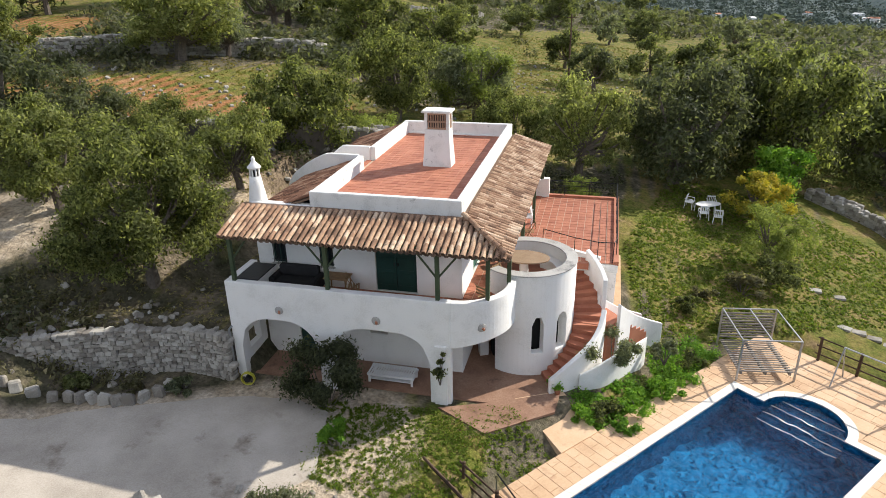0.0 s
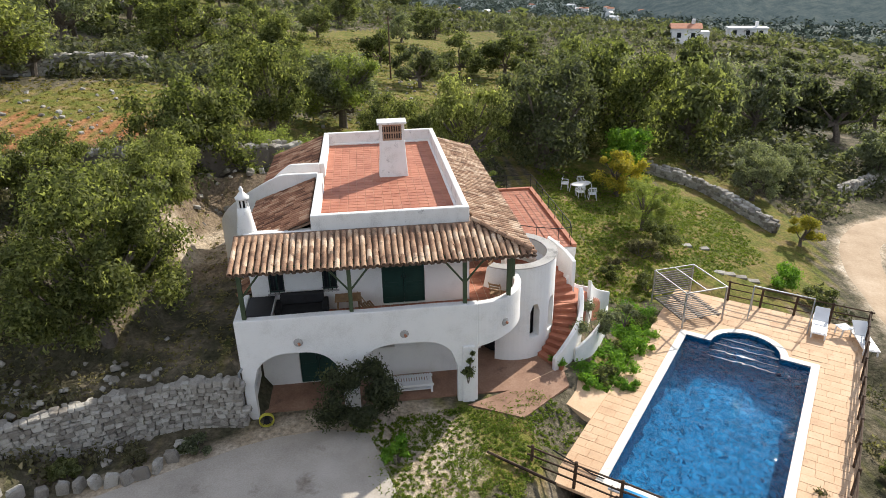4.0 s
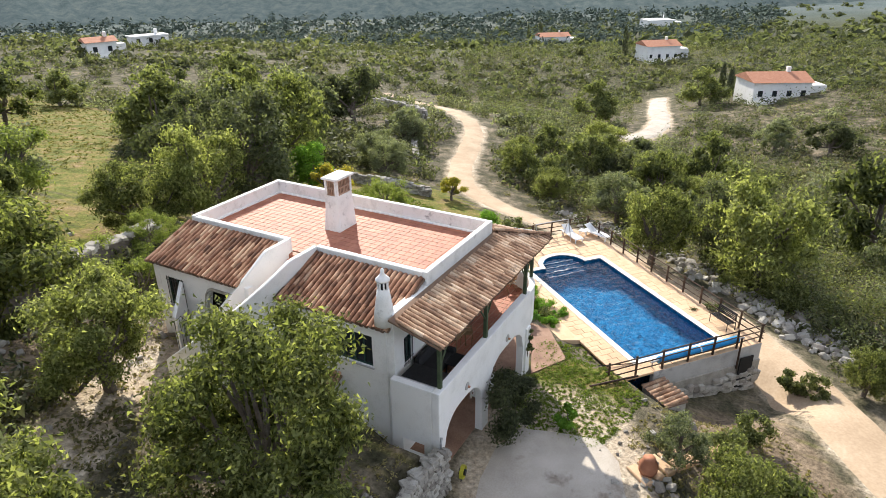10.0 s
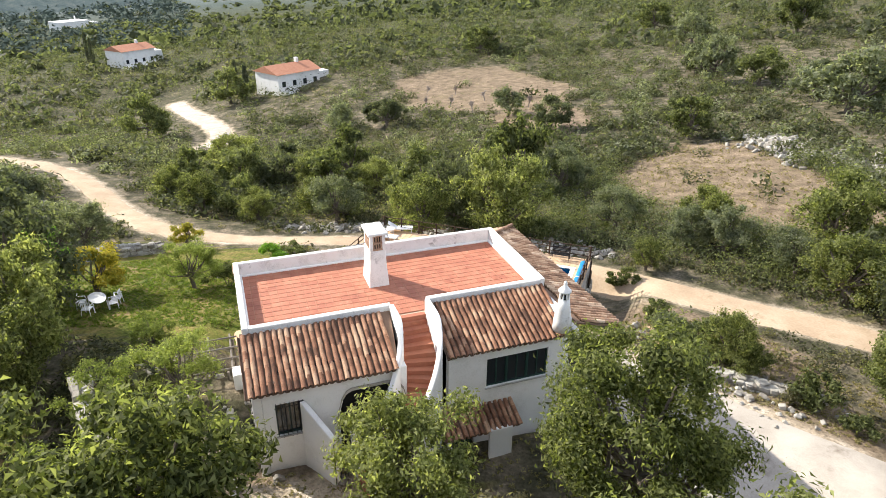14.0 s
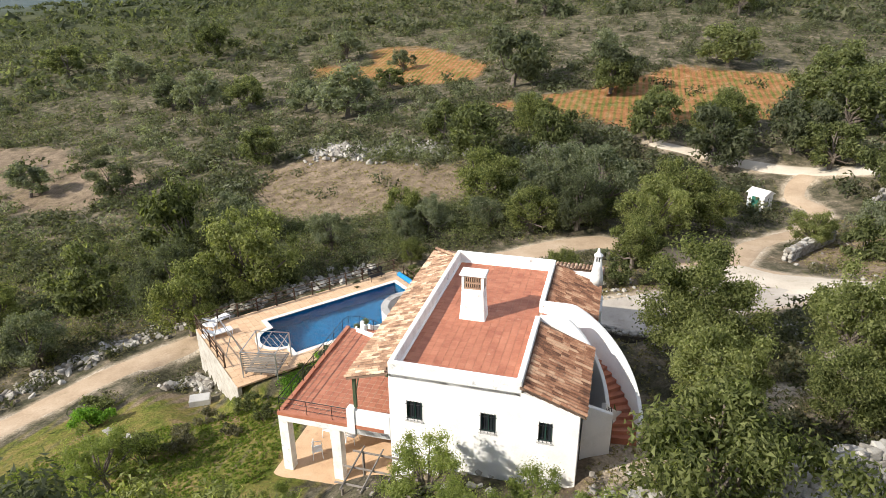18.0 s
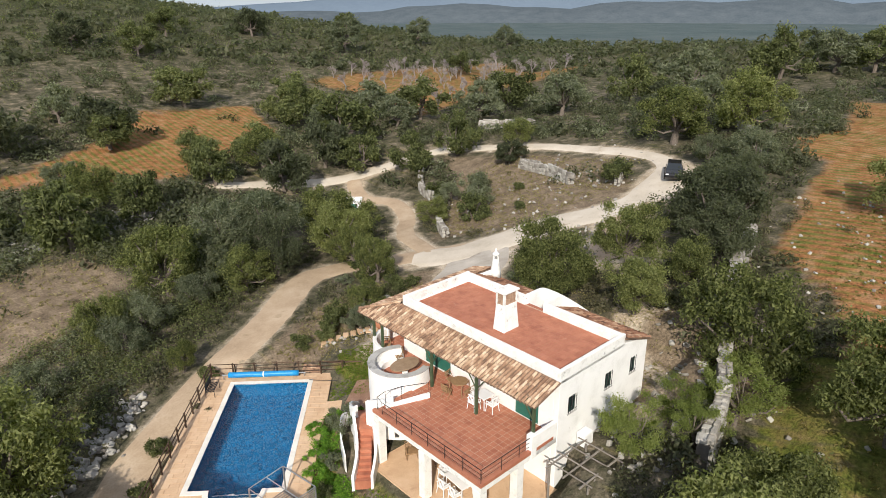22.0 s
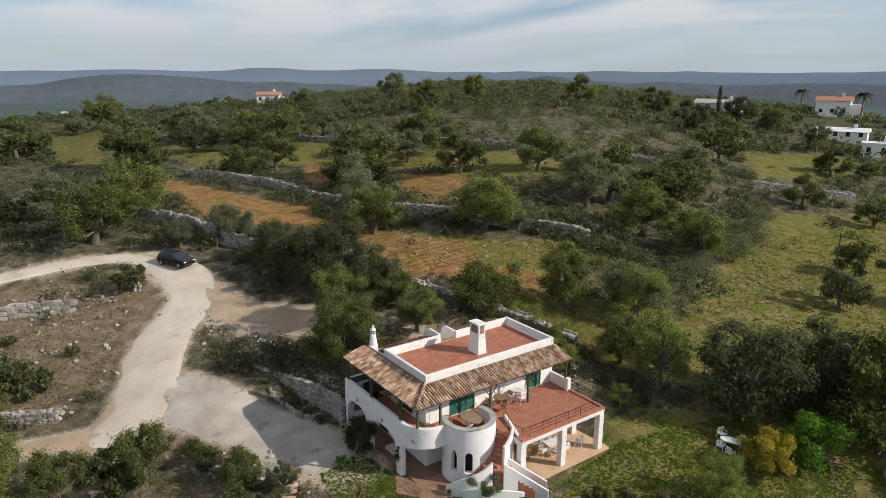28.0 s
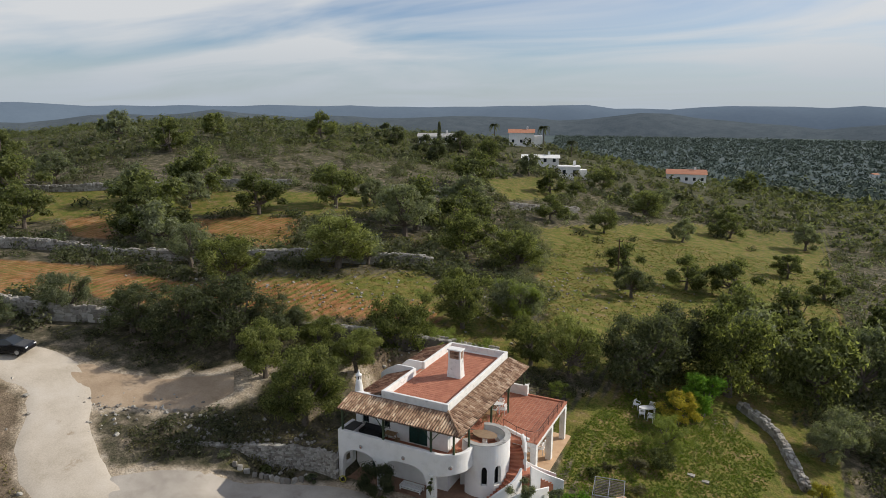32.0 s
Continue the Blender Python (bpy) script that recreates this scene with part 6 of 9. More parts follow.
rubble([(-45, 16), (-20, 22), (-5, 45), (0, 62)], 5.0, 500, 0.25, "field stones on the tilled ground", 50)
# upright stones lining the drive bed
bed_line = dense([(-15.2, -5.2), (-13.2, -4.6), (-11.0, -4.3), (-9.8, -3.0)], 0.42)
rng = random.Random(8)
edging = thing("bed_edging", "row of upright white stones edging a flower bed", "edging", kind="structure")
for p in bed_line:
    ob = new("stone", STONE_ME[rng.randrange(5)])
    ob.parent = edging
    ob.matrix_basis = pose(p.x, p.y, ground_z(p.x, p.y) + 0.15, rng.uniform(-15, 15), rng.uniform(-15, 15), rng.uniform(0, 90)) @ Matrix.Diagonal((rng.uniform(0.35, 0.5), 0.22, rng.uniform(0.4, 0.6), 1))


# ---- plants ----
def quads_mesh(name, centres, normals, sizes, material, rng, stretch=1.6):
    """One small leaf-shaped face per centre."""
    n = len(centres)
    nrm = normals / np.linalg.norm(normals, axis=1, keepdims=True)
    ref = rng.normal(size=(n, 3))
    a = np.cross(nrm, ref)
    a /= np.linalg.norm(a, axis=1, keepdims=True) + 1e-9
    b = np.cross(nrm, a)
    L, W = sizes[:, None] * stretch * 0.5, sizes[:, None] * 0.5
    v = np.stack([centres - a * L - b * W * 0.5, centres - a * L * 0.3 + b * W, centres + a * L], 1).reshape(-1, 3)
    me = bpy.data.meshes.new(name)
    me.vertices.add(3 * n)
    me.vertices.foreach_set("co", v.astype(np.float32).ravel())
    me.loops.add(3 * n)
    me.loops.foreach_set("vertex_index", np.arange(3 * n))
    me.polygons.add(n)
    me.polygons.foreach_set("loop_start", np.arange(0, 3 * n, 3))
    me.update(calc_edges=True)
    me.materials.append(material)
    return me


def crown_points(rng, n, radius, height, clumps, low=0.25, tight=1.0):
    """Leaf places on uneven clumps over a dome, with outward normals."""
    cc, cr = [], []
    while len(cc) < clumps:
        d = rng.normal(size=3)
        d /= np.linalg.norm(d)
        if d[2] < -0.8:
            continue
        k = rng.uniform(0.2, 1.0) ** 0.5
        wob = 1 + 0.34 * math.sin(3.1 * math.atan2(d[1], d[0]) + clumps) * (1 - abs(d[2]))
        cc.append((d[0] * radius * k * wob * 0.8, d[1] * radius * k * wob * 0.8, height * (low + (1 - low) * (0.5 + 0.5 * d[2] * k)) - 0.1 * radius))
        cr.append(rng.uniform(0.16, 0.36) * radius * tight)
    cc, cr = np.array(cc), np.array(cr)
    pick = rng.integers(0, clumps, n)
    d = rng.normal(size=(n, 3))
    d /= np.linalg.norm(d, axis=1, keepdims=True)
    k = np.abs(rng.normal(0.62, 0.33, n))[:, None]
    p = cc[pick] + d * cr[pick][:, None] * k * np.array([1, 1, 0.75])
    p[:, 2] = np.maximum(p[:, 2], 0.12 * height * rng.uniform(0.6, 1.4, n))
    return p, d + rng.normal(scale=0.7, size=(n, 3)) + np.array([0, 0, 0.35]), cc


def make_tree(name, seed, leaf, n, radius, height, leaf_size, label, category="tree", clumps=26, trunk=0.16, low=0.28, tight=0.85):
    """A tree at the origin: tapered trunk with limbs to the clumps, and a crown of leaves."""
    rng = np.random.default_rng(seed)
    p, nr, cc = crown_points(rng, n, radius, height, clumps, low, tight)
    t = thing(name, label, category)
    tb = MB()
    lean = rng.normal(scale=0.12, size=2) * height
    fork = Vector((lean[0] * 0.3, lean[1] * 0.3, height * 0.24))
    tb.tube([(0, 0, -0.4), (lean[0] * 0.1, lean[1] * 0.1, height * 0.1), fork], trunk * 1.25, 7, trunk * 0.85)
    for c in cc[:max(6, clumps // 2)]:
        c = Vector(c)
        mid = fork.lerp(c, 0.5) + Vector(rng.normal(scale=0.15, size=3)) + Vector((0, 0, -0.05 * height))
        tb.tube([fork, mid, c], trunk * 0.5, 5, trunk * 0.12)
    part("trunk", tb, BARK, t)
    part("crown", quads_mesh("crown", p, nr, rng.uniform(0.7, 1.3, n) * leaf_size, leaf, rng), leaf, t)
    return t


def make_bush(name, seed, leaf, n, radius, height, leaf_size, label, clumps=12):
    rng = np.random.default_rng(seed)
    p, nr, cc = crown_points(rng, n, radius, height, clumps, 0.1)
    p[:, 2] = np.maximum(p[:, 2], 0.02)
    t = thing(name, label, "bush")
    tb = MB()
    for c in cc[:6]:
        tb.tube([(0, 0, -0.2), Vector(c) * 0.5, Vector(c)], 0.03, 4, 0.01)
    part("stem", tb, BARK, t)
    part("foliage", quads_mesh("foliage", p, nr, rng.uniform(0.7, 1.3, n) * leaf_size, leaf, rng), leaf, t)
    return t


def make_bare(name, seed, height, label):
    """A leafless tree: limbs that fork three times."""
    rng = random.Random(seed)
    t = thing(name, label, "tree")
    tb = MB()

    def grow(p, d, length, r, depth):
        q = p + d * length
        mid = p.lerp(q, 0.5) + Vector((rng.uniform(-1, 1), rng.uniform(-1, 1), 0)) * length * 0.08
        tb.tube([p, mid, q], r, 5 if depth < 2 else 3, r * 0.6, cap=False)
        if depth < 5:
            for k in range(3):
                e = (d + Vector((rng.uniform(-1, 1), rng.uniform(-1, 1), rng.uniform(-0.25, 0.6))) * 0.75).normalized()
                grow(p.lerp(q, rng.uniform(0.6, 1.0)), e, length * rng.uniform(0.62, 0.82), max(r * 0.58, 0.016), depth + 1)
    grow(Vector((0, 0, -0.3)), Vector((0.05, 0.02, 1)), height * 0.27, 0.13, 0)
    part("bare_crown", tb, TWIGS, t)
    return t


KINDS = {
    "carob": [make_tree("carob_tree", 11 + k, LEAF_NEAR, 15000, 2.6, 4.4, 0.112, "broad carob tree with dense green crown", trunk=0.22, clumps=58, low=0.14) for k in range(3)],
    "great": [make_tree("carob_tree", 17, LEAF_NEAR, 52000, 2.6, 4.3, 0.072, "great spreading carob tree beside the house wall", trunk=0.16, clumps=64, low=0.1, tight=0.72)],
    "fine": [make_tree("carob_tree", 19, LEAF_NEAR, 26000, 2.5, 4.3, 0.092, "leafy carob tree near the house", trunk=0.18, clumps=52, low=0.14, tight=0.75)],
    "dark": [make_tree("holm_oak_tree", 31 + k, LEAF_DARK, 16000, 2.7, 4.2, 0.105, "dark evergreen oak with a dense rounded crown", trunk=0.22, clumps=58, low=0.1) for k in range(2)],
    "olive": [make_tree("olive_tree", 51 + k, LEAF_OLIVE, 14000, 2.4, 3.9, 0.095, "grey-green olive tree with fine leaves", trunk=0.18, clumps=36, low=0.12) for k in range(2)],
    "almond": [make_tree("almond_tree", 71 + k, LEAF_ALMOND, 13000, 2.5, 4.4, 0.082, "thin-leaved almond tree with visible branches", trunk=0.14, clumps=34, low=0.15) for k in range(2)],
    "bright": [make_tree("pepper_tree", 91, LEAF_BRIGHT, 12000, 2.0, 4.0, 0.12, "bright green leafy tree", clumps=30, low=0.1)],
    "yellow": [make_tree("mimosa_tree", 93, LEAF_YELLOW, 9000, 1.9, 3.4, 0.115, "small tree covered in yellow blossom", clumps=24, low=0.1)],
    "bare": [make_bare("bare_tree", 95 + k, 4.2, "leafless grey almond tree") for k in range(2)],
    "bush": [make_bush("scrub_bush", 111 + k, LEAF_SCRUB, 2600, 1.0, 1.2, 0.10, "low olive-green scrub bush") for k in range(2)],
    "green_bush": [make_bush("lentisk_bush", 121 + k, LEAF_CAROB, 3000, 1.1, 1.4, 0.10, "dense green lentisk bush") for k in range(2)],
    "far_carob": [make_tree("carob_tree", 211 + k, LEAF_CAROB, 6000, 2.6, 4.0, 0.18, "broad carob tree on the far slope", clumps=30, low=0.08) for k in range(3)],
    "far_dark": [make_tree("holm_oak_tree", 231 + k, LEAF_DARK, 6000, 2.6, 3.9, 0.18, "dark evergreen oak on the far slope", clumps=30, low=0.06) for k in range(2)],
    "far_olive": [make_tree("olive_tree", 251 + k, LEAF_OLIVE, 5600, 2.5, 3.7, 0.165, "grey-green olive tree on the far slope", clumps=28, low=0.08) for k in range(2)],
}
USED = set()
TREE_SPOTS = []


def plant(kind, x, y, size=1.0, turn=None, tall=1.0, rng=random.Random(77)):
    """Sets a tree or bush of that kind on the ground."""
    t = rng.choice(KINDS[kind])
    turn = rng.uniform(0, 360) if turn is None else turn
    m = pose(x, y, ground_z(x, y) - 0.05, 0, 0, turn)
    TREE_SPOTS.append((x, y, 2.4 * size))
    if t not in USED:
        USED.add(t)
        t.matrix_basis = m @ Matrix.Diagonal((size, size, size * tall, 1))
        return t
    c = copy_thing(t, m)
    c.scale = (size, size, size * tall)
    return c


# the trees round the house: place and size
plant("great", -13.1, 0.7, 1.5, tall=1.08)
for x, y, s, up in ((-24.5, -24.5, 0.8, 1.0), (-5.8, -11.1, 0.5, 1.0)):
    plant("carob", x, y, s, tall=up)
for x, y, s in ((-19.4, 3.2, 1.2), (-12.9, 7.8, 0.98), (-17.6, 8.6, 0.85), (-9.6, 23.2, 1.5), (-12.4, 15.2, 1.6), (-1.2, 21.4, 1.15)):
    plant("fine", x, y, s, tall=1.1)
for x, y, s in ((3.4, 15.8, 0.5), (-2.4, 14.4, 0.82), (-6.6, 14.4, 0.7), (-8.6, 16.6, 1.0), (-4.2, 16.6, 0.6), (-5.0, 28.0, 1.5)):
    plant("almond", x, y, s)
for x, y, s in ((-26.0, 6.2, 1.75), (-31.0, 4.6, 1.5), (-36.0, 3.0, 1.2), (-22.6, 8.6, 1.15)):
    plant("dark", x, y, s)
for x, y, s in ((23.5, -10.5, 1.0), (10, -20.5, 1.0), (27.0, 24.2, 1.1), (30.5, 26.2, 0.95), (41.0, 29.2, 0.95)):
    plant("olive", x, y, s)
plant("bright", 15.2, 22.6, 1.15)
plant("yellow", 13.4, 19.6, 1.05)
plant("yellow", 24.4, 15.0, 0.7)
plant("almond", 13.0, 14.2, 0.85)
NORTH_TREES = [(9, 23.5, 5.2), (17, 28.5, 4.0), (12, 30, 4.3), (19, 33.5, 4.5), (25, 33, 4.2), (25, 40, 4.4), (29, 38, 4.8), (36, 41, 5.6), (43, 47, 5.4), (17, 42, 4.8), (57, 49, 2.7), (46, 33, 2.1), (36, 10, 2.3), (48, 5, 3.1), (48, 10, 3.3), (49, 15, 2.7), (3, 21, 2.6), (33, 49, 5.0), (22, 47, 4.6)]
SOUTH_TREES = [(-43, -40, 3.3), (-12, -25, 3.0), (-10, -16, 1.9), (-7, -30, 4.2), (-14, -30, 3.1), (14, -49, 3.0), (-12, -53, 3.5), (-19, -48, 4.1), (-28, -52, 3.9), (-31, -47, 3.4), (-35, -41, 2.9), (-2, -31, 3.5), (-11, -21, 2.0), (-1, -23.5, 2.4), (11, -23, 2.1), (32, -17, 5.5), (20, -10, 3.7), (27, -19, 3.3), (25, -7, 3.0), (31, 2, 3.0), (34, -7, 3.2), (37, -42, 3.2), (50, -3, 3.2), (-3, -9, 1.3), (-5, -11, 1.4), (21, -3, 2.6), (42, 1, 2.9), (8, -15.5, 1.1), (8, -42, 4.0), (4, -28, 3.4), (-5, -25, 2.8), (0, -47, 3.2)]
OAKS = [(3, 52, 3.2), (-43, -30, 2.4), (-1, -27, 3.4), (10, -77, 6.9), (-6, -76, 5.2), (-67, -21, 3.7)]
OLIVES = [(-31, -24, 2.7), (-30, -28, 2.0), (8.5, -22.5, 2.6), (3, -23.8, 2.3), (17, -19, 2.6), (41, 30, 2.7), (25, 22, 2.4)]
WEST_TREES = [(-121, 18, 5.5), (-114, 28, 5.5), (-136, 80, 5.5), (-116, 95, 4.9), (-65, 123, 5.5), (-146, 56, 5.1), (-151, -30, 5.5), (-97, -95, 4.4), (-165, 0, 5.2), (-111, 75, 5.5)]
EAST_TREES = [(63, -67, 5.3), (98, -120, 5.5), (119, 8, 5.1), (46, 41, 5.5), (77, -15, 3.8), (65, -31, 3.9), (53, -32, 3.5), (72, -71, 4.4), (123, -50, 5.5), (81, -8, 3.9), (96, 23, 5.0), (43, 47, 5.5), (64, 79, 5.5), (-42, 138, 4.5), (-58, 145, 5.0), (-22, 142, 4.5), (-70, 152, 5.5), (-5, 132, 4.5), (12, 118, 4.5), (-30, 120, 4.5), (-85, 135, 5.5), (-100, 120, 5.5), (-20, -140, 5.8), (-45, -150, 5.8), (-70, -152, 5.8), (-100, -148, 5.8), (0, -160, 5.8), (22, -150, 5.8), (-120, -138, 5.8), (-140, -118, 5.8), (-30, -128, 5.0), (12, -132, 5.0)]
# trees standing on and round the fields
FIELD_TREES = [(-85, 43, 4.8), (-76, 50, 5.9), (-59, 47, 4.9), (-51, 58, 5.1), (-47, 65, 3.7), (-34, 57, 6.5), (-30, 29, 4.8), (-28, 33, 3.0), (-65, 29, 5.8), (-46, 20, 4.0), (-87, 24, 4.7), (-106, 34, 6.0), (-34, 77, 6.0), (-21, 49, 4.6), (-13, 49, 4.4), (-5, 28, 4.0), (-1, 65, 3.1), (-7, 120, 5.2), (15, 64, 4.0), (9, 63, 3.3), (11, 135, 3.3), (4, 100, 3.3), (27, 118, 4.0), (23, 85, 2.8), (-21, 91, 3.5), (-10, 92, 3.3), (28, 75, 3.3), (-46, -4, 2.3), (-44, 2, 3.3), (-122, 33, 5.2), (-25, 125, 2.8), (-15, 139, 2.9), (13, 219, 5.8), (-109, 3, 6.5), (-138, 21, 6.3), (-69, 33, 6.5), (-73, 45, 4.3), (-140, -15, 6.3), (-66, -15, 4.1), (-59, -6, 4.8), (-32, 50, 5.8), (-28, 66, 4.9), (-42, 99, 6.2), (-37, 17, 3.8), (-59, 26, 4.8), (-102, 3, 5.0), (-138, -22, 6.5), (-85, 17, 4.3), (-127, -29, 6.5), (-102, -36, 6.5), (-85, -38, 5.0), (-67, -40, 5.3), (-67, -52, 5.5), (-48, -33, 2.4), (-53, -12, 4.7), (-35, -73, 4.5), (-36, -63, 4.0), (-86, -129, 6.5), (-47, -59, 3.9), (-170, 8, 6.5), (-133, 22, 5.9), (-110, 45, 4.8), (-25, -93, 5.5), (34, -91, 3.0), (34, -63, 6.2), (16, -52, 3.3), (4, -58, 3.5), (-13, -61, 3.0), (-21, -58, 4.2), (-39, -78, 5.6), (-35, -57, 5.6), (-50, -70, 5.4), (-54, -61, 5.1), (-59, -51, 4.7), (50, -101, 4.6), (-4, -91, 4.2), (-6, -74, 4.0), (3, -52, 3.3), (-20, -55, 3.6), (76, -75, 4.3), (56, -70, 4.0), (32, -78, 3.0), (43, -67, 3.8), (96, -89, 4.9), (85, -106, 5.3), (116, -93, 5.2)]
pick = random.Random(5)
for x, y, r in NORTH_TREES + SOUTH_TREES:
    close = math.hypot(x, y) < 34
    kind = pick.choice(["carob", "carob", "carob", "olive", "dark"]) if close else pick.choice(["far_carob", "far_carob", "far_carob", "far_olive", "far_dark"])
    grow = 1.14 if y > 12 and close else 1.08
    plant(kind, x, y, min(r / 2.5, 1.6) * grow, tall=pick.uniform(1.0, 1.3))
for x, y, r in FIELD_TREES:
    kind = pick.choice(["carob", "carob", "olive"]) if math.hypot(x, y) < 60 else pick.choice(["far_carob", "far_carob", "far_olive"])
    plant(kind, x, y, r / 2.45, tall=pick.uniform(0.85, 1.05))
for x, y, r in OAKS:
    plant("far_dark", x, y, r / 2.5)
for x, y, r in OLIVES:
    plant("olive" if math.hypot(x, y) < 34 else "far_olive", x, y, r / 2.4)
for x, y, r in WEST_TREES + EAST_TREES:
    plant(pick.choice(["far_carob", "far_carob", "far_dark", "far_olive"]), x, y, r / 2.7, tall=pick.uniform(0.85, 1.1))
for x, y, r in ((-31, -31.5, 2.0), (-27.5, -21.5, 2.6), (-35, -27, 2.1), (-33, -37.5, 1.9), (-39, -10.6, 2.5), (-45, -31, 2.2), (-43, -39.5, 1.1), (-38, -42, 2.0), (-36, -22, 1.0), (-31, -17.5, 0.9)):
    plant(pick.choice(["green_bush", "bush"]), x, y, r / 1.15, tall=pick.uniform(0.9, 1.2))
for x, y, r in ((7, -13.4, 1.0), (-1, -10.3, 1.1), (1, -11.2, 1.1), (18, -12, 1.8), (20, -9, 1.5), (29, -12, 2.0), (-10.5, -17.6, 2.6), (-9, -12.4, 1.5), (-3, -12, 1.6), (12.5, -8.2, 1.1), (14.6, -5.4, 1.0)):
    plant("green_bush", x, y, r / 1.15)
for x, y, r in ((45, 2, 3.0), (54, 10, 3.4), (41, -4, 2.5), (-17, -29, 2.8), (38, 14, 2.4), (33.5, 9, 1.9), (36.5, 3, 2.2), (44, 17, 2.2), (31.5, 1, 1.7)):
    plant("carob", x, y, r / 2.5)
# bare almonds on the red soil
for k in range(520):
    a = (-40 - pick.uniform(0, 95), -58 - pick.uniform(0, 55))
    if red_cover(np.array([a[0]]), np.array([a[1]]))[0] > 0.3 and all(math.hypot(a[0] - x, a[1] - y) > 3.6 for x, y, r in TREE_SPOTS):
        plant("bare", *a, pick.uniform(0.95, 1.45))
for x, y in ((76, -22), (80, -27), (84, -24), (72, -28), (88, -31), (79, -33), (93, -27), (68, -36)):
    plant("bare", x, y, pick.uniform(0.6, 0.9))

for kind in KINDS.values():
    for t in kind:
        if t not in USED:
            for o in [*t.children_recursive, t]:
                bpy.data.objects.remove(o)


def free_spots(count, r0, r1, seed, gap_track=1.5, avoid=0.45, fields=True, near_gap=0.7):
    """Random places on the land, clear of house, pool, tracks and tilled fields."""
    rng = np.random.default_rng(seed)
    n = count * 5
    rad = r0 * (r1 / r0) ** rng.uniform(0, 1, n)
    ang = rng.uniform(0, 2 * math.pi, n)
    x, y = rad * np.cos(ang) - 3, rad * np.sin(ang)
    ok = track_distance(x, y) > gap_track
    ok &= ~((x > -12.0) & (x < 7.5) & (y > -7.5) & (y < 15.0))
    s, r = pool_sr(x, y)
    ok &= ~((s > -4.0) & (s < 7.4) & (r > -5.0) & (r < 15.2))
    ok &= ~((x > 5) & (x < 20) & (y > 4) & (y < 24))
    if fields:
        busy = np.maximum(np.maximum(grass_cover(x, y), red_cover(x, y)), 0.85 * brown_cover(x, y))
        ok &= busy < avoid + rng.uniform(0, 0.6, n) * (rng.uniform(0, 1, n) > 0.7)
    for tx, ty, tr in TREE_SPOTS:
        ok &= (np.hypot(x - tx, y - ty) > near_gap * tr)
    x, y = x[ok][:count], y[ok][:count]
    return x, y, rng


def thicket(name, ring, count, seed, leaves, size0, size1, leaf_size, material, label):
    """A closed mass of shrubs over a polygon, one mesh."""
    rng = np.random.default_rng(seed)
    xs, ys = [p[0] for p in ring], [p[1] for p in ring]
    x, y = rng.uniform(min(xs), max(xs), count * 5), rng.uniform(min(ys), max(ys), count * 5)
    inside = np.zeros(len(x), bool)
    for (x0, y0), (x1, y1) in zip(ring, ring[1:] + ring[:1]):
        inside ^= ((y0 > y) != (y1 > y)) & (x < (x1 - x0) * (y - y0) / (y1 - y0 + 1e-9) + x0)
    inside &= (track_distance(x, y) > size1 * 0.9) & (brown_cover(x, y) < 0.4) & (red_cover(x, y) < 0.4)
    x, y = x[inside][:count], y[inside][:count]
    n = len(x)
    sc = rng.uniform(size0, size1, n)
    d = rng.normal(size=(n, leaves, 3))
    d /= np.linalg.norm(d, axis=2, keepdims=True)
    d[:, :, 2] = np.abs(d[:, :, 2]) * 1.1 - 0.1
    bump = 1 + 0.3 * np.sin(d[:, :, :1] * 5 + x[:, None, None]) * np.sin(d[:, :, 1:2] * 5 + y[:, None, None])
    p = d * np.abs(rng.normal(0.85, 0.2, (n, leaves, 1))) * bump * sc[:, None, None]
    p += np.stack([x, y, height(x, y)], 1)[:, None, :]
    nr = d + rng.normal(scale=0.6, size=d.shape) + np.array([0, 0, 0.4])
    me = quads_mesh(name, p.reshape(-1, 3), nr.reshape(-1, 3), leaf_size * rng.uniform(0.7, 1.3, n * leaves), material, rng, 1.5)
    return tagged(new(name, me), label, "undergrowth", kind="stuff")


def undergrowth(name, count, r0, r1, seed, leaves, size0, size1, leaf_size, material, label, **kw):
    """Many clumps of leaves in one mesh."""
    x, y, rng = free_spots(count, r0, r1, seed, **kw)
    n = len(x)
    sc = rng.uniform(size0, size1, n) * rng.uniform(0.7, 1.2, n)
    z = height(x, y)
    lobes = 5
    off = rng.normal(size=(n, lobes, 3))
    off /= np.linalg.norm(off, axis=2, keepdims=True)
    off[:, :, 2] = np.abs(off[:, :, 2]) * 0.7 + 0.15
    pickl = rng.integers(0, lobes, (n, leaves))
    base = np.take_along_axis(off, pickl[:, :, None].repeat(3, 2), 1) * 0.6
    d = rng.normal(size=(n, leaves, 3))
    d /= np.linalg.norm(d, axis=2, keepdims=True)
    p = base + d * 0.45 * rng.uniform(0.6, 1.05, (n, leaves, 1))
    p[:, :, 2] = np.maximum(p[:, :, 2], 0.0)
    p = p * sc[:, None, None] * np.array([1, 1, 0.85])
    p += np.stack([x, y, z - 0.05], 1)[:, None, :]
    nr = d + rng.normal(scale=0.5, size=d.shape) + np.array([0, 0, 0.4])
    sz = (leaf_size * sc[:, None] * rng.uniform(0.7, 1.3, (n, leaves)))
    me = quads_mesh(name, p.reshape(-1, 3), nr.reshape(-1, 3), sz.ravel(), material, rng, 1.4)
    return tagged(new(name, me), label, "undergrowth", kind="stuff")


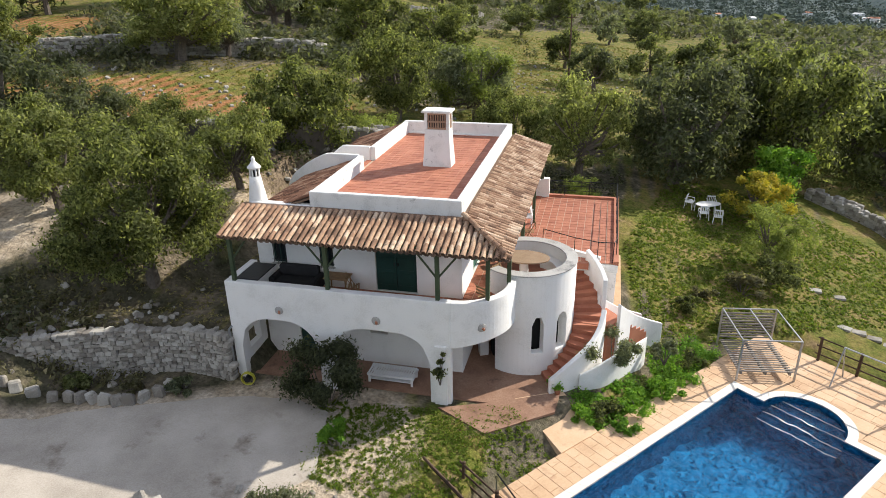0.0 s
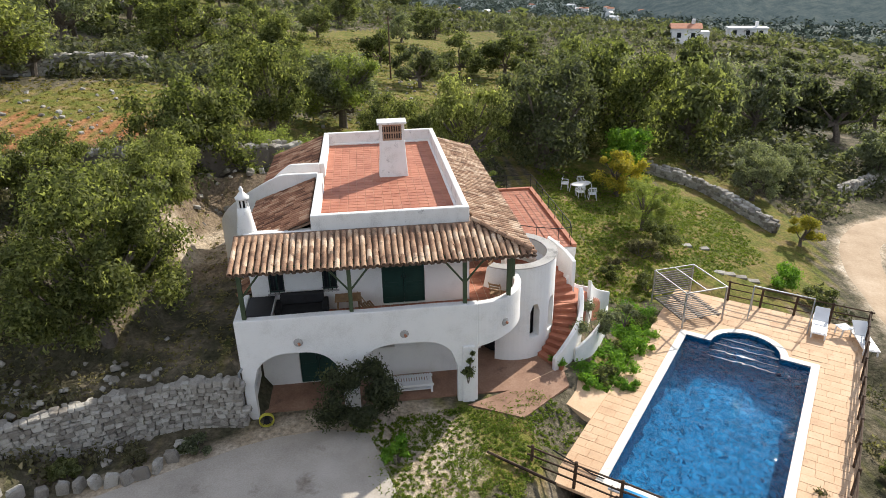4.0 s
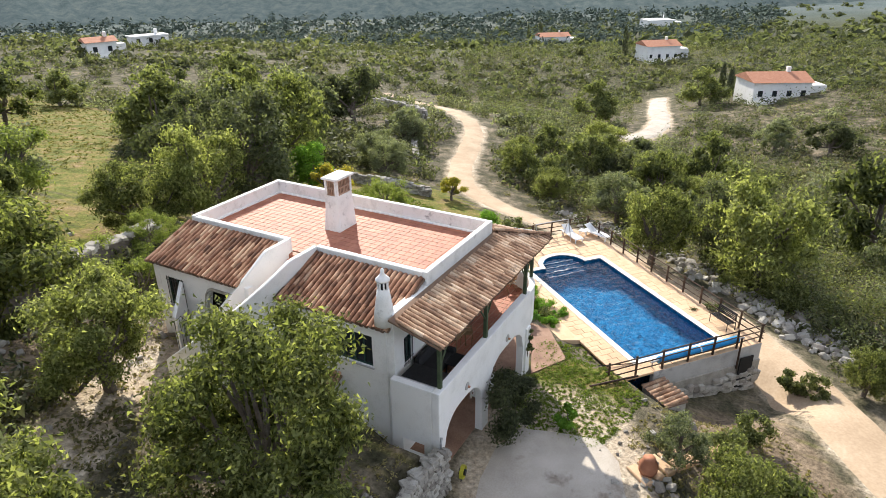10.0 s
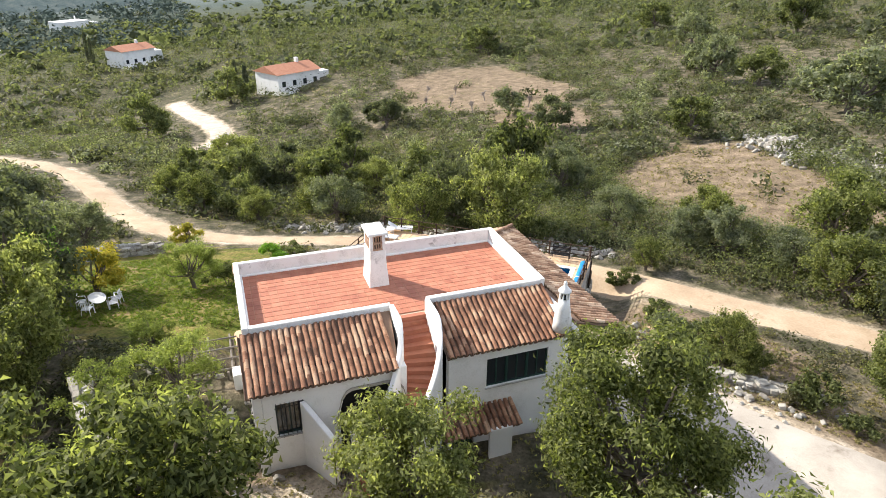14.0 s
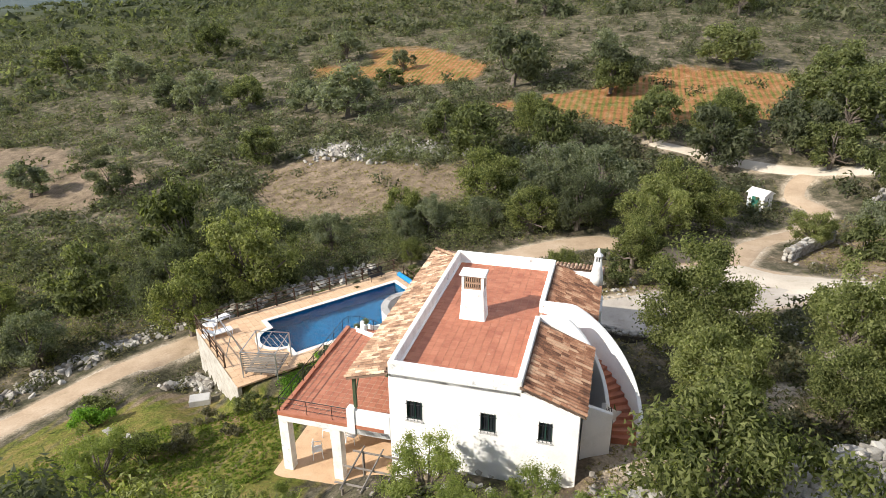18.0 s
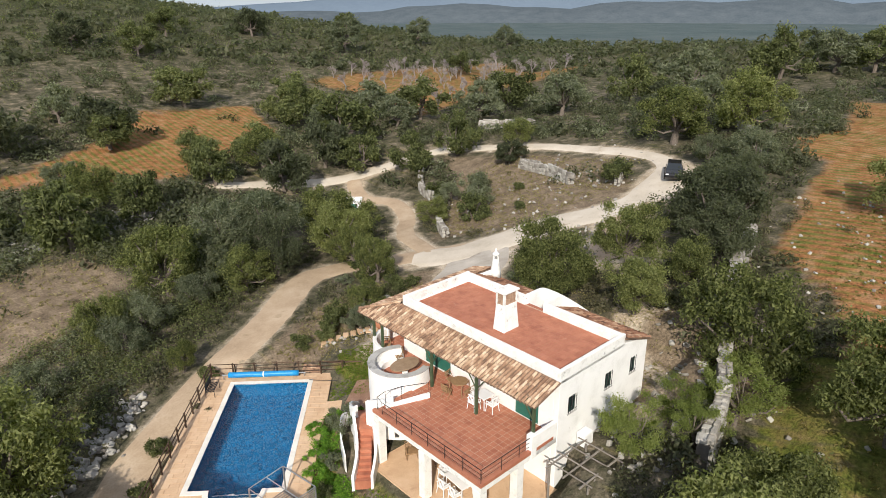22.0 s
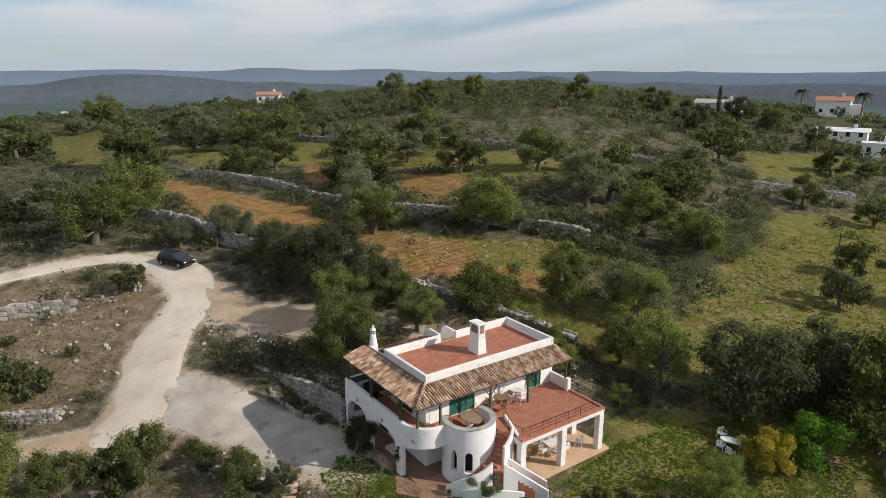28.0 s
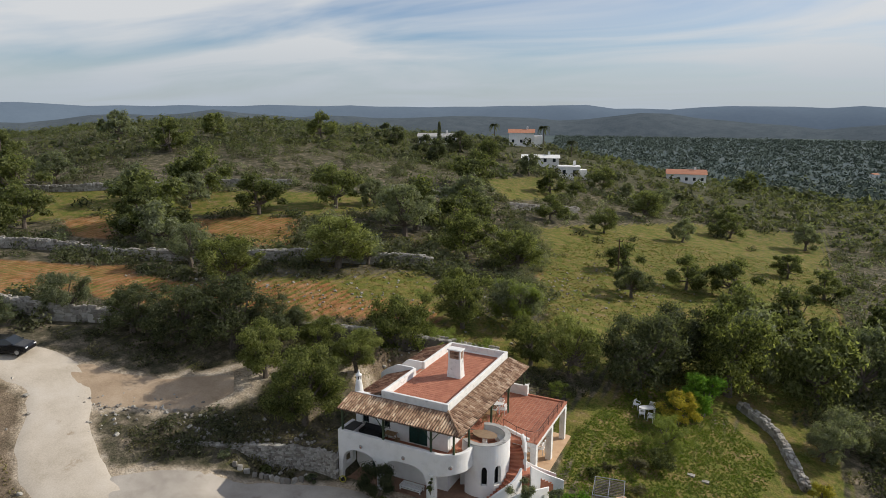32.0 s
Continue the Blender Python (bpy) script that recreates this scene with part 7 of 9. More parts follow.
undergrowth("scrub", 2000, 9, 110, 301, 80, 0.4, 1.1, 0.16, LEAF_SCRUB, "dry olive-green scrub over the hillside", gap_track=1.2)
undergrowth("scrub", 1800, 14, 150, 302, 110, 0.6, 1.6, 0.15, LEAF_WOOD, "green lentisk and carob scrub over the hillside", gap_track=1.5)
undergrowth("woods", 1900, 40, 140, 303, 100, 1.4, 2.9, 0.15, LEAF_WOOD, "open carob and olive woodland on the slopes", gap_track=2.5, avoid=0.3)
undergrowth("woods", 1700, 40, 150, 304, 100, 1.3, 2.8, 0.15, LEAF_DARK, "dark oak scrub on the slopes", gap_track=2.5, avoid=0.3)
undergrowth("woods", 900, 45, 140, 305, 110, 1.1, 2.3, 0.15, LEAF_OLIVE, "grey olive trees on the slopes", gap_track=2.5, avoid=0.3)
undergrowth("woods", 3600, 130, 380, 308, 34, 2.0, 4.0, 0.3, LEAF_WOOD, "open carob woodland on the far slopes", gap_track=2.5, avoid=0.3)
undergrowth("woods", 4200, 130, 380, 309, 34, 1.9, 3.8, 0.3, LEAF_DARK, "dark oak woods on the far slopes", gap_track=2.5, avoid=0.3)
undergrowth("woods", 160, 70, 300, 307, 110, 1.4, 2.8, 0.16, LEAF_WOOD, "carob trees dotted over the fields", gap_track=2.5, fields=False)
undergrowth("far_woods", 6000, 240, 1000, 306, 22, 1.6, 5.4, 0.62, LEAF_DARK, "distant woods on the hills", gap_track=6, fields=False)

WOOD_SE = [(11.0, -17.0), (20.0, -8.5), (28.0, -4.0), (42.0, -18.0), (24.0, -46.0), (-4.0, -42.0), (-10.0, -30.0), (1.0, -21.5)]
thicket("thicket", WOOD_SE, 330, 311, 260, 0.9, 2.1, 0.13, LEAF_CAROB, "closed green thicket below the dirt track")
thicket("thicket", WOOD_SE, 150, 312, 240, 0.9, 2.0, 0.125, LEAF_OLIVE, "grey-green shrubs in the thicket")
WOOD_N = [(8.0, 25.0), (16.0, 27.5), (26.0, 30.0), (34.0, 36.0), (42.0, 47.0), (28.0, 47.0), (16.0, 41.0), (9.0, 32.0)]
thicket("thicket", WOOD_N, 110, 313, 320, 1.2, 2.6, 0.13, LEAF_CAROB, "belt of dense trees behind the lawn")
WOOD_E = [(29.0, -4.0), (33.0, 12.0), (58.0, 21.0), (74.0, 8.0), (62.0, -18.0), (42.0, -22.0)]
thicket("thicket", WOOD_E, 230, 314, 220, 0.9, 2.4, 0.15, LEAF_CAROB, "green scrub filling the valley side")
thicket("thicket", WOOD_E, 110, 315, 200, 0.9, 2.1, 0.14, LEAF_SCRUB, "dry scrub on the valley side")

# closed woods on the ridge, the valley side and the southern slope
RIDGE = [(-215.0, 45.0), (-120.0, 62.0), (-62.0, 98.0), (-46.0, 120.0), (-58.0, 150.0), (-75.0, 205.0), (-150.0, 240.0), (-270.0, 150.0)]
SLOPE_E = [(70.0, -8.0), (62.0, 22.0), (100.0, 62.0), (200.0, 95.0), (260.0, 40.0), (225.0, -60.0), (125.0, -80.0), (60.0, -52.0)]
SLOPE_S = [(40.0, -60.0), (112.0, -58.0), (210.0, -90.0), (120.0, -270.0), (-60.0, -270.0), (-160.0, -200.0), (-135.0, -112.0), (-40.0, -110.0), (20.0, -112.0)]
for ring, count, seed in ((RIDGE, 620, 331), (SLOPE_E, 620, 334), (SLOPE_S, 800, 337)):
    thicket("woods", ring, count, seed, 90, 1.5, 3.2, 0.25, LEAF_DARK, "dark evergreen woods closing over the slope")
    thicket("woods", ring, int(count * 0.7), seed + 1, 90, 1.4, 3.0, 0.25, LEAF_CAROB, "green carobs in the woods on the slope")
    thicket("woods", ring, int(count * 0.7), seed + 2, 80, 0.9, 2.2, 0.2, LEAF_SCRUB, "dull olive scrub between the trees")
HEDGE = [(-2.0, 31.0), (-7.0, 31.0), (-19.0, 60.0), (-26.0, 84.0), (-19.0, 84.0), (-11.0, 56.0)]
thicket("thicket", HEDGE, 46, 340, 320, 1.1, 2.6, 0.14, LEAF_OLIVE, "overgrown grey-green hedge between the fields")
thicket("thicket", HEDGE, 26, 341, 300, 1.0, 2.2, 0.14, LEAF_SCRUB, "dry scrub in the hedge between the fields")


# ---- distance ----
# distance haze is put into the surface colour, paler and bluer further out
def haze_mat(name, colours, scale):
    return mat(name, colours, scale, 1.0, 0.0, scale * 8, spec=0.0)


def ridge_ring(name, radius, low, high, a0, a1, seed, material, label, width=500):
    """A long far hill: an arc of uneven height seen as a backdrop."""
    mb = MB()
    n = 160
    rows = 5
    for i in range(n + 1):
        a = radians(a0 + (a1 - a0) * i / n)
        h = low + (high - low) * (0.5 + 0.5 * noise.fractal(Vector((a * 5.0, seed * 3.7, 0.0)), 0.9, 2.1, 5))
        fade = smooth01(min(i, n - i) / 40)
        for j in range(rows):
            f = j / (rows - 1)
            r = radius + width * f
            z = -130 + ((h + 130) * fade) * math.sin(f * math.pi * 0.5) + 6 * noise.noise(Vector((a * 60, f * 4, seed)))
            mb.v.append((r * math.cos(a), r * math.sin(a), z))
    for i in range(n):
        for j in range(rows - 1):
            p = i * rows + j
            mb.f.append((p, p + rows, p + rows + 1, p + 1))
    single(name, mb, material, label, "hills", kind="structure", smooth=True)


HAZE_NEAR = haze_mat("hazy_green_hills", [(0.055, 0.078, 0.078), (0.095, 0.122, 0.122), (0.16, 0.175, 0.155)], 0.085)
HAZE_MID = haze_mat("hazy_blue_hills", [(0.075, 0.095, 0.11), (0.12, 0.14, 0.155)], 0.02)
HAZE_FAR = haze_mat("pale_haze_hills", [(0.135, 0.175, 0.225), (0.155, 0.2, 0.25)], 0.005)
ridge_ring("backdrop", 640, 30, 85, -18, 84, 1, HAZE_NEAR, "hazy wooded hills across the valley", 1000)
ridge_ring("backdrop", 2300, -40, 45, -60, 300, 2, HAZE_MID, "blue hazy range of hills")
ridge_ring("backdrop", 3600, 20, 95, -60, 300, 3, HAZE_FAR, "hazy pale blue hills on the horizon")


# woods that close over the valley floor and the slopes beyond, haze in their colour
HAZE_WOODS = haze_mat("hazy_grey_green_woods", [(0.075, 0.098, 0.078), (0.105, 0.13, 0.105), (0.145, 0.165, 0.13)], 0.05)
VALLEY_NEAR = [(290.0, 20.0), (620.0, 20.0), (430.0, 520.0), (40.0, 640.0), (-200.0, 620.0), (-60.0, 300.0), (120.0, 270.0)]
VALLEY_WIDE = [(620.0, 20.0), (1300.0, 60.0), (1000.0, 1000.0), (500.0, 2350.0), (-700.0, 2350.0), (-200.0, 620.0), (40.0, 640.0), (430.0, 520.0)]
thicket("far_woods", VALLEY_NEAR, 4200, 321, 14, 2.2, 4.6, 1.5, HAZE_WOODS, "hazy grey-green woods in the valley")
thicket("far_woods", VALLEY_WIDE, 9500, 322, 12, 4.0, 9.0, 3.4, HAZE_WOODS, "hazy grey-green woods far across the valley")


def far_house(name, x, y, w, d, h, turn, label, roof=RED_ROOF, flat=False, wings=True):
    """A house in the distance: walls, roof, windows, chimney."""
    z = ground_z(x, y)
    t = thing(name, label, "house", (x, y, z), turn=turn)
    part("wall", MB().box((-w / 2, -d / 2, -3), (w / 2, d / 2, h)), WHITE, t)
    if flat:
        part("roof", MB().box((-w / 2 - 0.2, -d / 2 - 0.2, h), (w / 2 + 0.2, d / 2 + 0.2, h + 0.35)), WHITE, t)
    else:
        a, b, e = w / 2 + 0.4, d / 2 + 0.4, h + d * 0.18
        part("roof", MB().add([(-a, -b, h), (a, -b, h), (a, b, h), (-a, b, h), (-a, 0, e), (a, 0, e)], [(0, 1, 5, 4), (2, 3, 4, 5), (1, 2, 5), (3, 0, 4), (3, 2, 1, 0)]), roof, t)
    part("chimney", MB().cbox((w * 0.2, -0.3, h), (w * 0.2 + 0.7, 0.4, h + d * 0.18 + 0.9), 0.05), WHITE, t)
    n = max(2, int(w / 2.6))
    for k in range(n):
        u = -w / 2 + (k + 0.5) * w / n
        for s in (-1, 1):
            part("window", MB().box((u - 0.45, s * d / 2 - 0.04, 1.0), (u + 0.45, s * d / 2 + 0.04, 2.1)), GLASS, t)
    if wings:
        part("wing", MB().box((w / 2, -d * 0.3, -3), (w / 2 + w * 0.35, d * 0.3, h * 0.75)), WHITE, t)
        part("veranda", MB().box((-w / 2, -d / 2 - 2.2, -2.5), (w * 0.2, -d / 2, 0.25)), WHITE_WORN, t)
    return t


far_house("villa", 121, -4.5, 11, 8, 3.6, -60, "white villa with a terracotta roof on the valley side")
far_house("villa", 196, 33, 11, 8, 4.5, -50, "white two-storey villa among trees")
far_house("villa", 297, 104, 15, 9, 4.5, -50, "ochre house with a red roof")
far_house("villa", 520, 100, 22, 14, 6, -50, "white villa on the hill", flat=True)
far_house("barn", -83, 162, 13, 6, 2.6, 25, "long pale barn with a low grey roof", roof=CONCRETE, wings=False)
far_house("cottage", -34, 150, 6, 5, 2.8, 20, "white cottage with a flat roof", flat=True)
far_house("shed", -45, 157, 11, 5, 2.2, 18, "low white shed with a pale roof", roof=WHITE, wings=False)
far_house("villa", -64, 192, 9, 7, 4.5, 20, "ochre house behind palm trees")
far_house("cottage", -8, 210, 13, 8, 3.2, 10, "house with a red tile roof", wings=False)
far_house("villa", -204, 68, 8, 6, 3.0, 60, "white house with a red roof on the ridge")
far_house("villa", 70, 126, 6, 5, 3.0, -20, "ochre house beside a long white building")
far_house("shed", 92, 138, 9, 4, 2.4, -20, "long low white farm building", roof=WHITE, flat=True, wings=False)


def village(cx, cy, spread, n, seed, zlift=0):
    rng = random.Random(seed)
    for k in range(n):
        x, y = cx + rng.gauss(0, spread), cy + rng.gauss(0, spread * 0.6)
        t = thing("distant_house", "distant white house in the valley", "house", (x, y, ground_z(x, y) + zlift), turn=rng.uniform(0, 180), group="distant village")
        w = rng.uniform(7, 14)
        part("wall", MB().box((-w / 2, -4, -6), (w / 2, 4, 5)), WHITE, t)
        part("roof", MB().add([(-w / 2 - 0.3, -4.3, 5), (w / 2 + 0.3, -4.3, 5), (w / 2 + 0.3, 4.3, 5), (-w / 2 - 0.3, 4.3, 5), (-w / 2, 0, 6.8), (w / 2, 0, 6.8)], [(0, 1, 5, 4), (2, 3, 4, 5), (1, 2, 5), (3, 0, 4)]), rng.choice([RED_ROOF, WHITE, RED_ROOF]), t)


village(420, 950, 110, 34, 1)
village(-1500, 150, 90, 22, 2)
village(-1350, -280, 70, 16, 3)

# palms on the far ridge
def palm(x, y, h):
    z = ground_z(x, y)
    t = thing("palm_tree", "tall palm tree on the skyline", "tree", (x, y, z))
    part("trunk", MB().tube([(0, 0, -0.5), (0.15, 0.1, h * 0.5), (0, 0.1, h)], 0.28, 7, 0.18), BARK, t)
    fr = MB()
    for k in range(26):
        a, e = 2 * math.pi * k / 26 * 5.3, 0.9 - 1.5 * (k % 6) / 5
        d = Vector((math.cos(a), math.sin(a), 0))
        prev = None
        for i in range(5):
            f = i / 4
            c = Vector((0, 0.1, h)) + d * 2.3 * f + Vector((0, 0, e * 1.6 * f - 1.9 * f * f))
            s = Vector((-d.y, d.x, 0)) * 0.32 * (1 - f * 0.75)
            cur = (c + s - Vector((0, 0, 0.12)), c + Vector((0, 0, 0.05)), c - s - Vector((0, 0, 0.12)))
            if prev:
                fr.add([*prev, *cur], [(0, 1, 4, 3), (1, 2, 5, 4)])
            prev = cur
    part("fronds", fr, LEAF_DARK, t)


palm(-54, 187, 8)
palm(-78, 200, 6.5)
palm(-44, 188, 5)
for x, y, h in ((-80, 157, 8), (130, 4, 6), (133, 6, 7), (200, 44, 8), (206, 46, 9), (303, 112, 10), (308, 115, 11), (312, 110, 9), (300, 118, 10)):
    z = ground_z(x, y)
    t = thing("cypress_tree", "dark slender cypress tree", "tree", (x, y, z))
    rg = np.random.default_rng(abs(int(x * 7 + y)))
    n = 420
    f = rg.uniform(0.05, 1, n)
    rr = 0.75 * np.sin(np.clip(f, 0.02, 1) * 2.9) ** 0.6 * (1 - 0.35 * f)
    an = rg.uniform(0, 6.28, n)
    p = np.stack([rr * np.cos(an), rr * np.sin(an), f * h], 1)
    part("trunk", MB().tube([(0, 0, -0.3), (0, 0, h * 0.4)], 0.14, 5), BARK, t)
    part("crown", quads_mesh("crown", p, np.stack([np.cos(an), np.sin(an), 0.4 + 0 * an], 1), rg.uniform(0.35, 0.6, n), LEAF_DARK, rg), LEAF_DARK, t)


# poles
def utility_pole(x, y, h, label="dark timber utility pole", lamp=False):
    t = thing("utility_pole", label, "pole", (x, y, ground_z(x, y)))
    part("pole", MB().tube([(0, 0, -0.5), (0, 0, h)], 0.11, 7, 0.08), FENCE_WOOD, t)
    if lamp:
        part("arm", MB().tube([(0, 0, h - 0.1), (0.8, 0, h + 0.15)], 0.04, 5), GALV, t)
        part("lamp_head", MB().cbox((0.6, -0.12, h + 0.08), (1.2, 0.12, h + 0.22), 0.03), GALV, t)
    else:
        part("crossarm", MB().box((-0.5, -0.04, h - 0.4), (0.5, 0.04, h - 0.3)), FENCE_WOOD, t)


utility_pole(0.0, 57.0, 7.0)
utility_pole(86.0, 67.0, 6.0, "street lamp on a timber pole", True)


# ---- things round the pool ----
def rail_fence(points, label, step=1.35, h=1.0, rails=(0.3, 0.62, 0.95)):
    """A rustic fence along points (x, y, z of its foot)."""
    t = thing("fence", label, "fence")
    rng = random.Random(len(points) * 13 + int(points[0][0]))
    post_me = MB().lathe([(0.055, -0.25), (0.055, h), (0.03, h + 0.02)], 7).mesh("post", FENCE_WOOD)
    for a, b in zip(points, points[1:]):
        a, b = Vector(a), Vector(b)
        n = max(1, round((b - a).length / step))
        for k in range(n + 1):
            p = a.lerp(b, k / n)
            ob = new("post", post_me)
            ob.parent, ob.matrix_basis = t, pose(*p, rng.uniform(-2, 2), rng.uniform(-2, 2), rng.uniform(0, 90))
        for z in rails:
            for k in range(0, n, 2):
                e = min(n, k + 2)
                p, q = a.lerp(b, k / n) + Vector((0, 0, z + rng.uniform(-0.03, 0.03))), a.lerp(b, e / n) + Vector((0, 0, z + rng.uniform(-0.03, 0.03)))
                d = (q - p).normalized()
                part("rail", MB().tube([p - d * 0.15, p.lerp(q, 0.5) + Vector((0, 0, rng.uniform(-0.02, 0.02))), q + d * 0.15], 0.033, 6, 0.028), FENCE_WOOD, t)
    return t


rail_fence([pxyz(-2.2, R0 + 0.08, DECK), pxyz(S1 - 0.08, R0 + 0.08, DECK), pxyz(S1 - 0.08, R1 - 0.1, DECK), pxyz(0.9, R1 - 0.1, DECK)], "brown rustic timber rail fence round the pool terrace")

# slatted garden bed frame of grey metal
def cage():
    t = thing("garden_bed_frame", "grey metal canopy frame with a slatted bed and backrest", "bed frame", (9.85, 2.35, DECK), turn=9)
    W, D, H = 2.05, 2.4, 1.7
    for x, y in ((0, 0), (W, 0), (W, D), (0, D)):
        part("leg", MB().box((x - 0.03, y - 0.03, 0), (x + 0.03, y + 0.03, H)), GALV, t)
    for a, b in (((0, 0), (W, 0)), ((W, 0), (W, D)), ((W, D), (0, D)), ((0, D), (0, 0)), ((W / 2, 0), (W / 2, D))):
        part("top_bar", MB().tube([(*a, H), (*b, H)], 0.028, 4), GALV, t)
    slat = MB().box((0.04, -0.03, -0.012), (W - 0.04, 0.03, 0.012)).mesh("slat", GREY_WOOD)
    for k in range(15):
        ob = new("slat", slat)
        ob.parent, ob.matrix_basis = t, pose(0, 0.1 + k * 0.155, 0.34)
    for k in range(10):
        ob = new("slat", slat)
        ob.parent, ob.matrix_basis = t, pose(0, D - 0.04, 0.45 + k * 0.12, 90)
    for x in (0.15, W / 2, W - 0.15):
        part("bearer", MB().box((x - 0.04, 0.05, 0.22), (x + 0.04, D - 0.05, 0.325)), GREY_WOOD, t)


cage()
fr = thing("swing_frame", "leaning grey metal tube frame by the fence", "frame", pxyz(3.2, 13.2, DECK), turn=POOL_A - 90)
part("frame", MB().tube([(-1.2, 0.5, 0.0), (-1.2, 0.0, 1.45), (1.2, 0.0, 1.45), (1.2, 0.5, 0.0)], 0.03, 5), GALV, fr)
part("leg", MB().tube([(-1.2, -0.5, 0.0), (-1.2, 0.0, 1.45)], 0.03, 5), GALV, fr)
part("leg", MB().tube([(1.2, -0.5, 0.0), (1.2, 0.0, 1.45)], 0.03, 5), GALV, fr)


def lounger(x, y, turn):
    t = thing("sun_lounger", "white plastic sun lounger with raised back", "lounger", (x, y, DECK), group="sun loungers", turn=turn)
    part("frame", MB().box((-0.3, -0.95, 0.26), (0.3, 0.95, 0.3)), PLASTIC, t)
    for k in range(8):
        part("slat", MB().box((-0.28, -0.9 + k * 0.14, 0.3), (0.28, -0.8 + k * 0.14, 0.325)), PLASTIC, t)
    m = pose(0, 0.25, 0.3, 32)
    part("backrest", MB().cbox((-0.29, 0, 0), (0.29, 0.72, 0.035), 0.008, m), PLASTIC, t)
    for a in (-0.26, 0.26):
        for b in (-0.85, 0.7):
            part("leg", MB().box((a - 0.03, b - 0.03, 0), (a + 0.03, b + 0.03, 0.26)), PLASTIC, t)
    return t


lounger(15.6, 1.3, -38)
lounger(16.6, -0.1, -20)
t = thing("side_table", "small white plastic side table", "table", (16.3, 0.75, DECK))
part("tabletop", MB().cbox((-0.25, -0.25, 0.38), (0.25, 0.25, 0.42), 0.01), PLASTIC, t)
for a in (-0.2, 0.2):
    for b in (-0.2, 0.2):
        part("leg", MB().box((a - 0.02, b - 0.02, 0), (a + 0.02, b + 0.02, 0.38)), PLASTIC, t)

# iron bench in the corner
t = thing("iron_bench", "dark wrought iron garden bench", "bench", pxyz(5.9, 0.9, DECK), turn=POOL_A - 180)
for k in range(6):
    part("slat", MB().box((-0.6, -0.22 + k * 0.085, 0.42), (0.6, -0.17 + k * 0.085, 0.445)), IRON, t)
for k in range(5):
    part("back_slat", MB().box((-0.6, 0.25, 0.52 + k * 0.09), (0.6, 0.28, 0.57 + k * 0.09)), IRON, t)
for a in (-0.58, 0.58):
    part("side_frame", MB().tube([(a, -0.25, 0), (a, -0.25, 0.6), (a, 0.2, 0.62), (a, 0.26, 0.95), (a, 0.3, 0)], 0.02, 5), IRON, t)

# rolled pool cover on its spindle
t = thing("pool_cover", "bright blue rolled pool cover on a reel", "pool cover")
a, b = Vector(pxyz(0.7, -0.72, DECK + 0.28)), Vector(pxyz(5.3, -0.72, DECK + 0.28))
roll = MB()
rng = random.Random(3)
pts = [a.lerp(b, k / 10) + Vector((0, 0, rng.uniform(-0.015, 0.01))) for k in range(11)]
roll.tube(pts, 0.19, 12)
part("roll", roll, BLUE_COVER, t, smooth=True)
d = (b - a).normalized()
part("spindle", MB().tube([a - d * 0.45, b + d * 0.45], 0.045, 8), GALV, t)
for p in (a - d * 0.35, b + d * 0.35):
    part("stand", MB().tube([p + Vector((0, 0, 0.02)), p - Vector((0, 0, 0.29))], 0.035, 6), GALV, t)
    part("crank", MB().tube([p, p + Vector((0, 0, 0.18))], 0.015, 5), IRON, t)
part("strap", MB().tube([a.lerp(b, 0.5) - d * 0.04, a.lerp(b, 0.5) + d * 0.04], 0.2, 12), PLASTIC, t)

# pump housing with a little tiled roof below the terrace end
PH = Vector(pxyz(0.1, -2.0, 0))
t = thing("pump_housing", "rendered pump housing with a few red roof tiles", "housing", (PH.x, PH.y, -0.95), turn=POOL_A - 90)
part("wall", MB().cbox((-0.5, -0.85, -1.6), (0.5, 0.85, 0.0), 0.02), CONCRETE, t)
tl = half_tile(0.5, 0.11).mesh("roof_tile", ROOF_TILE)
for i in range(7):
    for j in range(3):
        ob = new("roof_tile", tl)
        ob.parent, ob.matrix_basis = t, pose(0.6 - j * 0.36, -0.75 + i * 0.25, 0.16 - 0.05 * j, 0, -8, 0)
part("roof_bed", MB().box((-0.55, -0.9, 0.0), (0.55, 0.9, 0.06)), ROOF_UNDER, t)
q = Vector(pxyz(5.6, R0 - 0.15, 0))
t = thing("cellar_door", "dark doorway in the pool retaining wall", "door", (q.x, q.y, -2.6), turn=POOL_A - 90)
# near-black panel stands in for the shade in the open doorway
part("door_leaf", MB().cbox((-0.4, -0.06, 0), (0.4, 0.0, 1.7), 0.01), DARK, t)
part("pole_rest", MB().tube([(-0.6, -0.05, 1.2), (-0.6, -0.05, 2.9)], 0.05, 6), FENCE_WOOD, t)
t = thing("stone_base", "rough stone footing below the pool wall", "footing", kind="structure")
rng = random.Random(12)
foot = MB()
for k in range(150):
    s, z = rng.uniform(0.3, 6.5), rng.uniform(-3.0, -1.75)
    x, y = pool_xy(s, R0 - 0.12)
    m = pose(x, y, z, rng.uniform(-6, 6), rng.uniform(-6, 6), POOL_A - 90) @ Matrix.Diagonal((rng.uniform(0.3, 0.55), 0.3, rng.uniform(0.18, 0.28), 1))
    ob = new("stone", STONE_ME[k % 5])
    ob.parent, ob.matrix_basis = t, m
pole = single("pool_pole", MB().tube([(2.05, -4.55, DECK + 0.12), (3.0, -5.7, DECK + 0.03), (3.3, -6.0, DECK + 0.06)], 0.025, 5), IRON, "dark long-handled pool brush lying on the paving", "pool brush")


